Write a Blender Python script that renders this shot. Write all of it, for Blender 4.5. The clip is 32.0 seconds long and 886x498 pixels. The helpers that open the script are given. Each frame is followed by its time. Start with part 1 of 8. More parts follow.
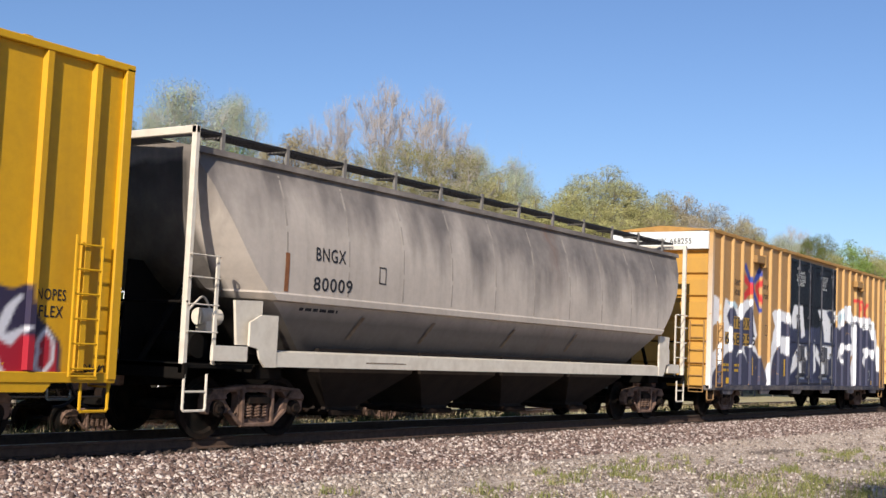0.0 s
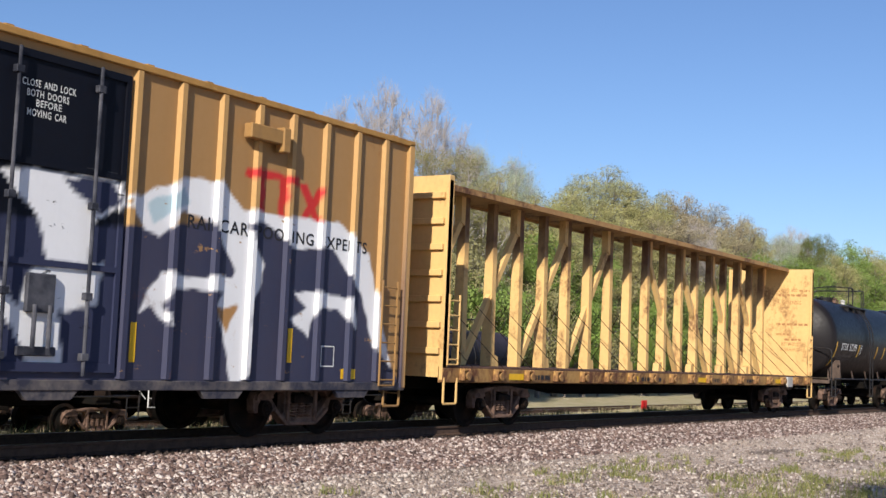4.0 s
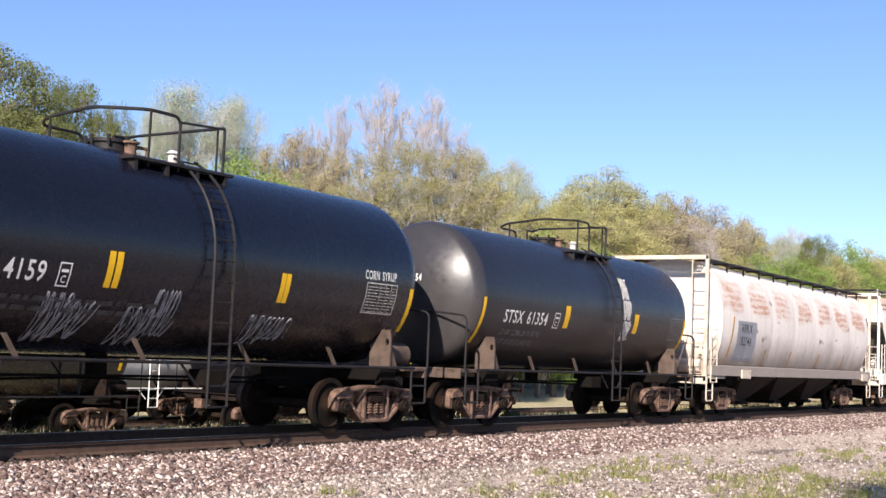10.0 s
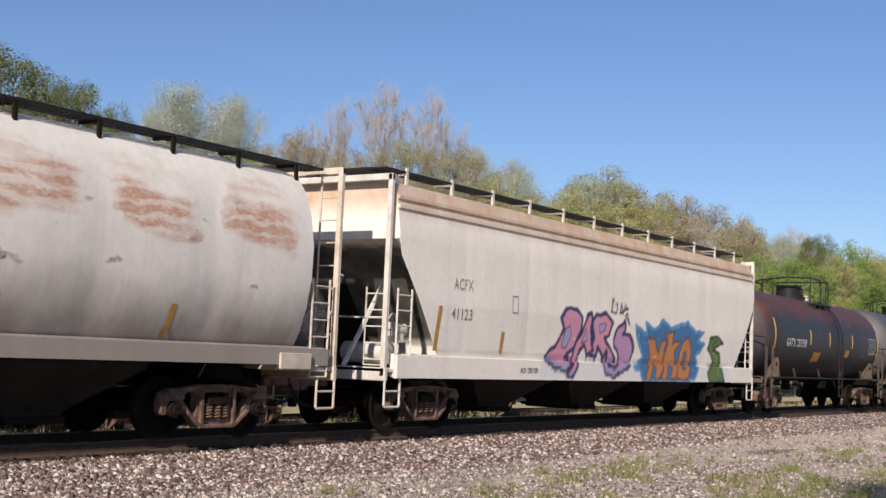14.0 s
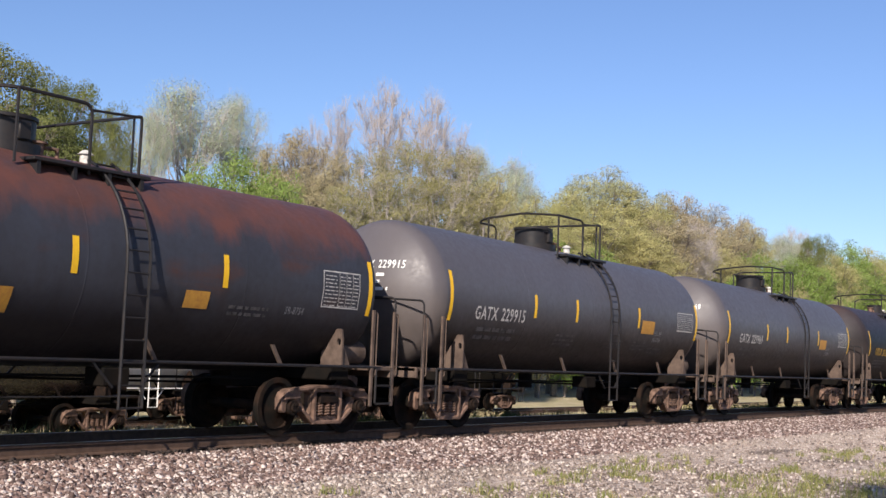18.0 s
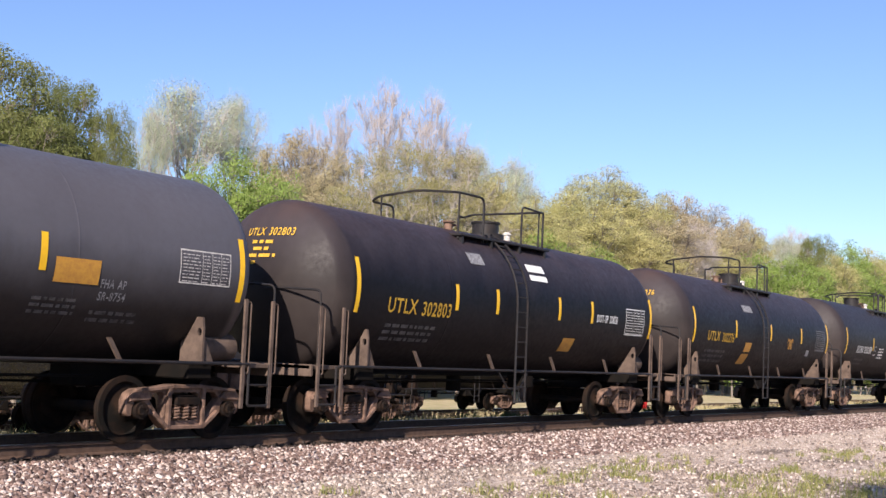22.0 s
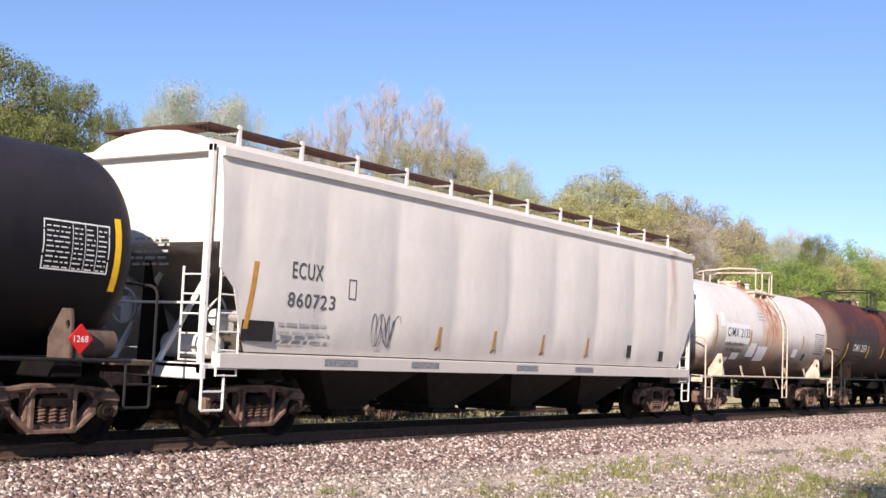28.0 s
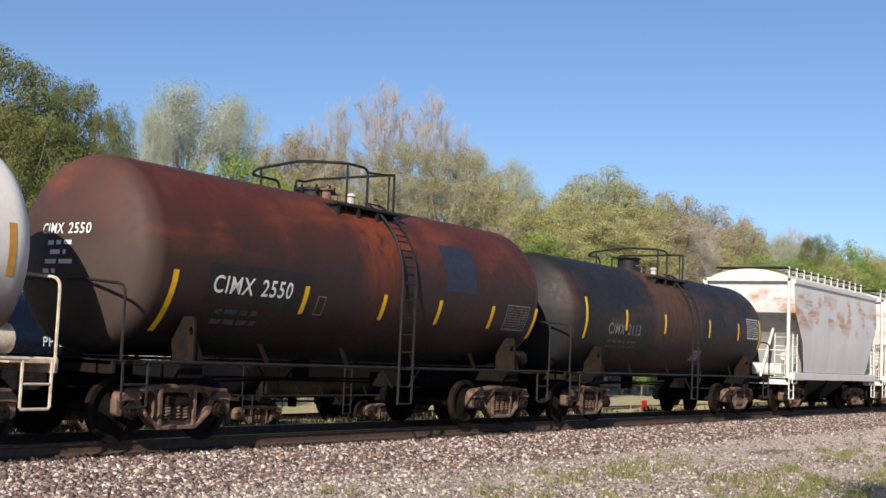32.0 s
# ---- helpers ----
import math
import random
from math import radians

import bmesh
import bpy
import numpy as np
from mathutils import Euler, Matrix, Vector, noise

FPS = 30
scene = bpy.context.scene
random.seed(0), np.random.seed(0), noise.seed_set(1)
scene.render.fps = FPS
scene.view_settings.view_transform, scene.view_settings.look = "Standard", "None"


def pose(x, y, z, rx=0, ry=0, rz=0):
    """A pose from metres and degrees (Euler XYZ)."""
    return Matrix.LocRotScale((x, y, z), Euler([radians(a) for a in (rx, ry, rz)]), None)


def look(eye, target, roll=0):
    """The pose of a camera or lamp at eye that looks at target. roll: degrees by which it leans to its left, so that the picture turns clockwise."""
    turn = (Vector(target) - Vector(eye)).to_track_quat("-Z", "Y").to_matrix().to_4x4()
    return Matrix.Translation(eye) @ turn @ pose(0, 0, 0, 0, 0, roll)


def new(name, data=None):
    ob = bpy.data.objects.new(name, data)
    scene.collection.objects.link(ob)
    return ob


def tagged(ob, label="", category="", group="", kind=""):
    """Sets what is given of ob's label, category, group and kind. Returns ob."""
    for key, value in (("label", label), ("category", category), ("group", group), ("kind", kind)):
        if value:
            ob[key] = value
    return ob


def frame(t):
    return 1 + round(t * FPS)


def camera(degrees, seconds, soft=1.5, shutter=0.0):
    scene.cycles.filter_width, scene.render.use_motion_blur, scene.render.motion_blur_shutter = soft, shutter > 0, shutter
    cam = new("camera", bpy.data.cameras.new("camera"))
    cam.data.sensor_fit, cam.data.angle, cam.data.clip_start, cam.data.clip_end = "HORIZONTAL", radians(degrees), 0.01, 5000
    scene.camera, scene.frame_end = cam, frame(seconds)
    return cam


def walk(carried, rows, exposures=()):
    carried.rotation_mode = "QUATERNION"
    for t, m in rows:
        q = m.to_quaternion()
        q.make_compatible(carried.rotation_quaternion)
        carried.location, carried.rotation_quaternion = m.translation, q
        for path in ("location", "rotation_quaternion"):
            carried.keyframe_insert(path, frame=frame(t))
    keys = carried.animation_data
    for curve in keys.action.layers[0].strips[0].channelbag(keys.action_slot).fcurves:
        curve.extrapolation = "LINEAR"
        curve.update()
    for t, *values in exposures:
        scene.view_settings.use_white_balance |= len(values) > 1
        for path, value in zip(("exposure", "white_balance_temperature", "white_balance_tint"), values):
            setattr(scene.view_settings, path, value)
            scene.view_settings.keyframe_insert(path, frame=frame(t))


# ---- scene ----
cam = camera(39.5, 32.0)
EYE = (0.0, 0.0, 1.45)
YAW, PITCH = radians(56.08), radians(4.85)
AIM = (EYE[0] + math.sin(YAW) * math.cos(PITCH), EYE[1] + math.cos(YAW) * math.cos(PITCH), EYE[2] + math.sin(PITCH))
walk(cam, [(0.0, look(EYE, AIM, 2.48)), (32.0, look(EYE, AIM, 2.48))],
     exposures=[(0, 0.34, 6450, 10), (2.5, 0.31, 6350, 10), (4.5, 0.31, 6300, 10), (6.5, 0.29, 6200, 10), (8, 0.44, 6250, 11), (9, 0.82, 6450, 15), (11.5, 0.78, 6450, 15), (13, 0.45, 6450, 13), (14.6, 0.08, 6500, 12), (15.5, 0.12, 6500, 12),
                (17.5, 0.36, 6450, 13), (19, 0.75, 6500, 17), (20.5, 0.81, 6500, 17), (25.5, 0.82, 6500, 17), (27.5, 0.80, 6500, 17), (28.2, 0.68, 6550, 16), (29.5, 0.24, 6500, 11), (30.5, 0.22, 6500, 10), (32, 0.34, 6500, 9)])

# ---- light: clear spring day, low sun from where the train is bound, on the camera's side ----
SUN = Vector((-1.75, -0.62, 1.0)).normalized()
world = bpy.data.worlds.new("clear_sky")
scene.world = world
world.use_nodes = True
wn = world.node_tree.nodes
sky = wn.new("ShaderNodeTexSky")
sky.sky_type = "NISHITA"
sky.sun_disc = False
sky.sun_elevation = math.asin(SUN.z)
sky.sun_rotation = math.atan2(SUN.x, SUN.y)
sky.altitude = 150.0
sky.air_density = 1.0
sky.dust_density = 0.3
sky.ozone_density = 3.0
tint = wn.new("ShaderNodeMix")
tint.data_type, tint.blend_type = "RGBA", "MULTIPLY"
tint.inputs[0].default_value = 1.0
tint.inputs[7].default_value = (0.900, 0.972, 1.155, 1.0)
world.node_tree.links.new(sky.outputs[0], tint.inputs[6])
world.node_tree.links.new(tint.outputs[2], wn["Background"].inputs[0])
wn["Background"].inputs[1].default_value = 0.083
sun_data = bpy.data.lights.new("sun", "SUN")
sun_data.energy = 5.0
sun_data.angle = radians(0.53)
sun_data.color = (1.0, 0.91, 0.78)
sun_lamp = new("sun", sun_data)
sun_lamp.matrix_world = look(SUN * 100, (0, 0, 0))

TRACK_Y = 14.6          # centre line of the main track
YARD_Y, YARD_Z = 33.5, -1.33  # the siding beyond, on lower ground

# train's way along the track: seconds, metres
RUN = [(0.0, 0.0), (2.0, 16.56), (4.5, 37.70), (6.5, 54.57), (8.0, 67.12), (10.0, 83.90), (12.0, 100.72), (14.0, 117.49),
       (15.5, 130.19), (17.5, 147.10), (20.0, 167.83), (22.0, 184.21), (24.0, 200.92), (25.5, 213.60), (27.5, 230.68),
       (30.0, 251.97), (32.0, 269.24)]


# ---- materials ----
class Nodes:
    """A small writer of node materials."""

    def __init__(self, name):
        self.mat = bpy.data.materials.new(name)
        self.mat.use_nodes = True
        self.tree = self.mat.node_tree
        self.bsdf = self.tree.nodes["Principled BSDF"]
        self.coord = self.tree.nodes.new("ShaderNodeTexCoord").outputs["Object"]

    def add(self, kind, **inputs):
        n = self.tree.nodes.new(kind)
        for key, value in inputs.items():
            self.put(n.inputs[key.replace("_", " ")], value)
        return n

    def put(self, socket, value):
        if isinstance(value, bpy.types.NodeSocket):
            self.tree.links.new(value, socket)
        elif isinstance(value, (tuple, list)) and len(value) == 3 and socket.type == "RGBA":
            socket.default_value = (*value, 1)
        else:
            socket.default_value = value

    def noise(self, scale, detail=4, rough=0.6, stretch=(1, 1, 1), shift=(0, 0, 0)):
        m = self.add("ShaderNodeMapping", Vector=self.coord, Scale=stretch, Location=shift)
        return self.add("ShaderNodeTexNoise", Vector=m.outputs[0], Scale=scale, Detail=detail, Roughness=rough).outputs["Fac"]

    def ramp(self, fac, lo, hi, a=0.0, b=1.0):
        n = self.add("ShaderNodeMapRange", Value=fac)
        for i, x in enumerate((lo, hi, a, b)):
            n.inputs[1 + i].default_value = x
        return n.outputs[0]

    def mix(self, fac, a, b, blend="MIX"):
        n = self.tree.nodes.new("ShaderNodeMix")
        n.data_type, n.blend_type = "RGBA", blend
        self.put(n.inputs[0], fac)
        self.put(n.inputs[6], a)
        self.put(n.inputs[7], b)
        return n.outputs[2]

    def math(self, op, a, b=0.0):
        n = self.tree.nodes.new("ShaderNodeMath")
        n.operation = op
        self.put(n.inputs[0], a)
        self.put(n.inputs[1], b)
        return n.outputs[0]

    def height(self):
        return self.add("ShaderNodeSeparateXYZ", Vector=self.coord).outputs["Z"]

    def bump(self, height, strength=0.3, distance=0.01):
        self.put(self.bsdf.inputs["Normal"], self.add("ShaderNodeBump", Height=height, Strength=strength, Distance=distance).outputs[0])

    def done(self, color, rough=0.6, metal=0.0, spec=0.5):
        self.put(self.bsdf.inputs["Base Color"], color)
        self.put(self.bsdf.inputs["Roughness"], rough)
        self.put(self.bsdf.inputs["Metallic"], metal)
        self.put(self.bsdf.inputs["Specular IOR Level"], spec)
        return self.mat


def paint(name, color, dirt=(0.10, 0.085, 0.07), dirty=0.35, rust=0.0, rough=0.5, streak=0.3, attribute=False, rustcol=(0.16, 0.06, 0.025), seed=0.0, wave=0.0, stain=None, spec=0.25, relief=1.0):
    """Weathered paint on steel: blotches, streaks that run down, rust spots, shallow dents."""
    n = Nodes(name)
    col, grip = color, 1.0
    if attribute:
        at = n.tree.nodes.new("ShaderNodeAttribute")
        at.attribute_name = "paint"
        flake = n.ramp(n.noise(3.4, 7, 0.72, stretch=(1.0, 1.0, 1.6), shift=(4, 1, 2)), 0.33, 0.37, 0.15, 1.0)
        sprayed = n.mix(1.0, n.mix(at.outputs["Alpha"], color, (0.0, 0.0, 0.0)), at.outputs["Color"], "ADD")
        col = n.mix(flake, color, sprayed)
        grip = n.ramp(at.outputs["Alpha"], 0.0, 1.0, 1.0, 0.12)
    big = n.noise(0.55, 5, 0.6, shift=(seed, 0, seed))
    fine = n.noise(9.0, 5, 0.65, shift=(seed, 3, 0))
    run = n.noise(1.4, 5, 0.6, stretch=(2.2, 2.2, 0.16), shift=(seed * 2, 0, 1))
    col = n.mix(n.math("MULTIPLY", n.ramp(big, 0.38, 0.72, 0.0, dirty), grip), col, dirt)
    col = n.mix(n.math("MULTIPLY", n.ramp(run, 0.5, 0.75, 0.0, streak), grip), col, dirt)
    col = n.mix(n.math("MULTIPLY", n.ramp(fine, 0.35, 0.8, 0.0, 0.22), grip), col, dirt)
    if rust > 0:
        spots = n.math("MULTIPLY", n.ramp(n.noise(1.1, 7, 0.7, stretch=(1, 1, 0.6), shift=(seed + 7, 2, 0)), 0.62 - 0.25 * rust, 0.72 - 0.2 * rust), n.ramp(fine, 0.3, 0.55))
        col = n.mix(n.math("MULTIPLY", spots, min(1.0, 0.55 + rust)), col, rustcol)
    if stain:
        col = stain(n, col)
    h = n.math("ADD", n.math("MULTIPLY", fine, 0.12), n.math("MULTIPLY", n.noise(1.6, 2, 0.5, stretch=(1, 1, 0.5)), 1.0 + wave))
    n.bump(h, 0.25 * relief, 0.02 + 0.03 * wave)
    return n.done(col, n.ramp(fine, 0.2, 0.8, max(0.05, rough - 0.1), min(1.0, rough + 0.15)), 0.0, spec)


def stain_shading_top(z0, z1, colour, amount=0.8, ragged=1.2, seed=0.0, thin=0.45):
    """Stain that creeps down from the top with a ragged edge; on some cars painted light and shade."""
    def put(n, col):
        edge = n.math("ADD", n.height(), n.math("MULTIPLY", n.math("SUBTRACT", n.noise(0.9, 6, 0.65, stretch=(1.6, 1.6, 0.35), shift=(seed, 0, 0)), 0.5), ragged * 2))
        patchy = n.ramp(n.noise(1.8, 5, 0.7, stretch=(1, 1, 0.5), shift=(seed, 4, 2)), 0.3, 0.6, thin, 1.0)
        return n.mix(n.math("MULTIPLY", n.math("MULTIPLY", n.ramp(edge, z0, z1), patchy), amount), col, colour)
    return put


def stain_drips(z0, z1, colour, amount, seed=0.0):
    """Soot that ran down from the roof in broad soft tongues."""
    def put(n, col):
        tongue = n.noise(0.75, 2, 0.45, stretch=(1.5, 1.5, 0.10), shift=(seed, 0, 0))
        fine = n.noise(3.2, 3, 0.55, stretch=(1.5, 1.5, 0.12), shift=(seed, 3, 0))
        reach = n.math("ADD", n.math("MULTIPLY", n.math("SUBTRACT", tongue, 0.5), 3.2), n.math("MULTIPLY", n.math("SUBTRACT", fine, 0.5), 0.7))
        along = n.ramp(n.add("ShaderNodeSeparateXYZ", Vector=n.coord).outputs["X"], -7.0, -1.0, -0.55, 0.0)
        depth = n.ramp(n.math("ADD", n.math("ADD", n.height(), along), reach), z0, z1)
        return n.mix(n.math("MULTIPLY", n.math("MULTIPLY", depth, n.ramp(n.noise(1.1, 4, 0.6), 0.25, 0.6, 0.55, 1.0)), amount), col, colour)
    return put


def stain_shading_low(z0, z1, colour, amount=0.8, ragged=0.5, seed=0.0):
    """Road film thrown up from below; on several cars also belly shade put into the colour."""
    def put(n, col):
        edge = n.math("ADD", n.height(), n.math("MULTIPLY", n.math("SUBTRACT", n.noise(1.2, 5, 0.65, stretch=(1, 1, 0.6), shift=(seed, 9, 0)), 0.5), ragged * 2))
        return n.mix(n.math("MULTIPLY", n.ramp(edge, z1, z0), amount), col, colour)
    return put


def stain_smears(colour, amount, z0, z1, scale=1.0, seed=0.0, lo=0.5, hi=0.6, reach=99.0):
    """Rust worn through in broad patches of level brush marks."""
    def put(n, col):
        blot = n.ramp(n.noise(0.55 * scale, 3, 0.5, stretch=(1.0, 1.0, 1.6), shift=(seed, 1, 0)), lo, hi)
        brush = n.ramp(n.noise(1.0, 3, 0.6, stretch=(0.8, 0.8, 7.0), shift=(seed, 6, 0)), 0.35, 0.6, 0.25, 1.0)
        grit = n.ramp(n.noise(16.0, 4, 0.7), 0.3, 0.6, 0.4, 1.0)
        z = n.math("MULTIPLY", n.ramp(n.height(), z0, z0 + 0.4), n.ramp(n.height(), z1, z1 - 0.3))
        f = n.math("MULTIPLY", n.math("MULTIPLY", blot, brush), n.math("MULTIPLY", grit, n.math("MULTIPLY", z, amount)))
        x = n.math("ABSOLUTE", n.add("ShaderNodeSeparateXYZ", Vector=n.coord).outputs["X"])
        return n.mix(n.math("MULTIPLY", f, n.ramp(x, reach, reach - 0.15)), col, colour)
    return put


def stain_brush(x0, pitch, z0, z1, colour, amount, seed=0.0):
    """Rust worn through on every bulged panel in stacked level strokes, least near the rings."""
    def put(n, col):
        at = n.add("ShaderNodeSeparateXYZ", Vector=n.coord)
        wob = n.math("MULTIPLY", n.math("SUBTRACT", n.noise(1.6, 4, 0.65, shift=(seed, 0, 0)), 0.5), 0.55)
        u = n.math("ADD", n.math("FRACT", n.math("DIVIDE", n.math("SUBTRACT", at.outputs["X"], x0), pitch), 0.0), wob)
        f = n.math("MULTIPLY", n.ramp(u, 0.10, 0.2), n.ramp(u, 0.90, 0.74))
        lift = n.math("ADD", at.outputs["Z"], n.math("MULTIPLY", n.math("SUBTRACT", n.noise(0.7, 3, 0.5, stretch=(1, 1, 0.3), shift=(seed, 8, 0)), 0.5), 1.0))
        f = n.math("MULTIPLY", f, n.math("MULTIPLY", n.ramp(lift, z0, z0 + 0.15), n.ramp(lift, z1, z1 - 0.15)))
        stroke = n.math("ADD", n.math("SINE", n.math("MULTIPLY", n.math("ADD", at.outputs["Z"], n.math("MULTIPLY", wob, 0.6)), 33.0), 0.0), n.math("MULTIPLY", n.math("SUBTRACT", n.noise(1.3, 5, 0.7, stretch=(1, 1, 4.0), shift=(seed, 2, 0)), 0.5), 9.0))
        f = n.math("MULTIPLY", f, n.math("MULTIPLY", n.ramp(stroke, -0.8, 0.4, 0.42, 1.0), n.ramp(n.noise(0.9, 4, 0.6, shift=(seed, 5, 3)), 0.33, 0.55, 0.25, 1.0)))
        f = n.math("MULTIPLY", f, n.ramp(n.noise(20.0, 5, 0.7, stretch=(0.5, 0.5, 1)), 0.3, 0.55, 0.45, 1.0))
        return n.mix(n.math("MULTIPLY", f, amount), col, colour)
    return put


def stain_band(x0, x1, colour, amount=0.8, low=1.6, thin=0.35, thick=0.62):
    """Spill that ran down from the fittings on top, between x0 and x1."""
    def put(n, col):
        x = n.add("ShaderNodeSeparateXYZ", Vector=n.coord).outputs["X"]
        x = n.math("ADD", x, n.math("MULTIPLY", n.math("SUBTRACT", n.noise(1.5, 3, 0.6), 0.5), 0.5))
        run = n.ramp(n.noise(2.2, 5, 0.7, stretch=(3, 3, 0.2)), thin, thick)
        f = n.math("MULTIPLY", n.math("MULTIPLY", n.ramp(x, x0 - 0.15, x0 + 0.25), n.ramp(x, x1 + 0.15, x1 - 0.25)), run)
        return n.mix(n.math("MULTIPLY", f, n.ramp(n.height(), low, low + 1.0, 0.25 * amount, amount)), col, colour)
    return put


def sunlit_dust_ends(half, colour, amount=0.6):
    """Brake dust and road grime that settled on the dished heads, past half along the tank, with their sunlit
    brightness painted in.
    """
    def put(n, col):
        x = n.math("ABSOLUTE", n.add("ShaderNodeSeparateXYZ", Vector=n.coord).outputs["X"])
        f = n.math("MULTIPLY", n.ramp(x, half - 0.02, half + 0.08), n.ramp(n.noise(1.6, 5, 0.65), 0.25, 0.7, amount, amount * 0.6))
        thrown = n.ramp(n.math("ADD", n.height(), n.math("MULTIPLY", n.noise(1.1, 4, 0.6), 0.8)), 3.4, 2.7, 0.55, 1.0)
        return n.mix(n.math("MULTIPLY", f, thrown), col, colour)
    return put


def shade_slope(x0, top, colour, amount=0.9, inside=1.34):
    """Shade put into the colour of a hopper's sheltered end slopes, past x0 along it, inside the corner posts."""
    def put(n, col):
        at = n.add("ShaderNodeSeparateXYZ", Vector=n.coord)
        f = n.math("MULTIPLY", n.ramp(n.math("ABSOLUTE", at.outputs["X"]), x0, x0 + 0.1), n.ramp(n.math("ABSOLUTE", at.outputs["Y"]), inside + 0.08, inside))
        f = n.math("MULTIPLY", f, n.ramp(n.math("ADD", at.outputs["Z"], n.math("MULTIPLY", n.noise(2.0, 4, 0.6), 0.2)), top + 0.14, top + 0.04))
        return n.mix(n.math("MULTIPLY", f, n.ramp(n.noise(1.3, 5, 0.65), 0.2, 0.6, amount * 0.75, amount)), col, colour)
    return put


def both(*stains):
    def put(n, col):
        for s in stains:
            col = s(n, col)
        return col
    return put


def plain(name, color, rough=0.6, metal=0.0, vary=0.25, scale=6.0, dark=None, spec=0.2):
    n = Nodes(name)
    f = n.noise(scale, 5, 0.65)
    d = dark or tuple(c * 0.45 for c in color)
    n.bump(f, 0.2, 0.004)
    return n.done(n.mix(n.ramp(f, 0.4, 0.75, 0.0, min(1.0, vary * 2)), color, d), rough, metal, 0.5 if metal else spec)


M = {
    "grime_steel": plain("grimy_cast_steel", (0.012, 0.0095, 0.0085), 0.85, 0.0, 0.35, 7.0, (0.04, 0.022, 0.014), 0.08),
    "rust_steel": plain("rusty_cast_steel", (0.20, 0.125, 0.092), 0.85, 0.0, 0.5, 5.0, (0.03, 0.02, 0.016)),
    "wheel": plain("wheel_steel", (0.010, 0.009, 0.008), 0.8, 0.0, 0.3, 2.0, (0.06, 0.030, 0.018), 0.08),
    "tread": plain("polished_tread", (0.35, 0.34, 0.33), 0.3, 0.9, 0.2, 12.0),
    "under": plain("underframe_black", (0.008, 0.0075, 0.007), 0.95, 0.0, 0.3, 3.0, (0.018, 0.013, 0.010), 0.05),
    "black": plain("black_rail_paint", (0.016, 0.016, 0.018), 0.5, 0.0, 0.3, 5.0, (0.04, 0.03, 0.025)),
    "white_letter": plain("white_lettering", (0.75, 0.75, 0.72), 0.6, 0.0, 0.15, 8.0),
    "worn_letter": plain("worn_white_lettering", (0.60, 0.58, 0.54), 0.7, 0.0, 0.5, 14.0, (0.22, 0.20, 0.19)),
    "faded_letter": plain("faded_lettering", (0.27, 0.27, 0.28), 0.7, 0.0, 0.7, 20.0, (0.05, 0.05, 0.055)),
    "ghost_letter": plain("ghost_lettering", (0.105, 0.10, 0.10), 0.7, 0.0, 0.8, 9.0, (0.02, 0.019, 0.02)),
    "pale_letter": plain("worn_grey_lettering", (0.33, 0.32, 0.31), 0.7, 0.0, 0.6, 14.0, (0.5, 0.48, 0.45)),
    "black_letter": plain("black_lettering", (0.025, 0.025, 0.03), 0.6, 0.0, 0.15, 8.0),
    "yellow_letter": plain("yellow_lettering", (0.56, 0.34, 0.04), 0.65, 0.0, 0.35, 10.0),
    "stripe": plain("reflective_yellow", (0.80, 0.47, 0.02), 0.35, 0.0, 0.15, 10.0, (0.5, 0.25, 0.02)),
    "stripe_old": plain("faded_reflective_stripe", (0.50, 0.26, 0.045), 0.5, 0.0, 0.4, 10.0, (0.3, 0.13, 0.04)),
    "stripe_brown": plain("brown_reflective_stripe", (0.26, 0.105, 0.045), 0.7, 0.0, 0.6, 10.0, (0.16, 0.06, 0.03)),
    "stripe_rust": plain("rusted_reflective_stripe", (0.21, 0.16, 0.115), 0.7, 0.0, 0.6, 10.0, (0.12, 0.07, 0.04)),
    "red": plain("red_sign_paint", (0.6, 0.02, 0.02), 0.45, 0.0, 0.1),
    "wood": plain("weathered_timber", (0.045, 0.031, 0.023), 0.95, 0.0, 0.45, 3.0, (0.014, 0.010, 0.008)),
}


# ---- mesh helpers ----
def box(bm, x0, x1, y0, y1, z0, z1, bevel=0.0):
    m = Matrix.Translation(((x0 + x1) / 2, (y0 + y1) / 2, (z0 + z1) / 2)) @ Matrix.Diagonal((abs(x1 - x0), abs(y1 - y0), abs(z1 - z0), 1))
    vs = bmesh.ops.create_cube(bm, size=1.0, matrix=m)["verts"]
    if bevel:
        es = list({e for v in vs for e in v.link_edges})
        bmesh.ops.bevel(bm, geom=es, offset=bevel, segments=1, affect="EDGES", profile=0.5)
    return vs


def cyl(bm, a, b, r, seg=12, r2=None, caps=True):
    a, b = Vector(a), Vector(b)
    d = b - a
    m = Matrix.Translation((a + b) / 2) @ d.to_track_quat("Z", "Y").to_matrix().to_4x4()
    return bmesh.ops.create_cone(bm, cap_ends=caps, segments=seg, radius1=r, radius2=r if r2 is None else r2, depth=d.length, matrix=m)["verts"]


def rod(bm, pts, r=0.016, seg=6):
    """A round bar swept along the points, in one piece."""
    pts = [Vector(p) for p in pts]
    rings, side = [], None
    for i, p in enumerate(pts):
        t = ((pts[i + 1] - p).normalized() if i + 1 < len(pts) else Vector()) + ((p - pts[i - 1]).normalized() if i else Vector())
        t = t.normalized()
        if side is None:
            side = t.orthogonal().normalized()
        side = (side - t * side.dot(t)).normalized()
        up = t.cross(side)
        rings.append([p + (side * math.cos(a) + up * math.sin(a)) * r for a in steps(0, 2 * math.pi, seg)[:-1]])
    loft(bm, rings)


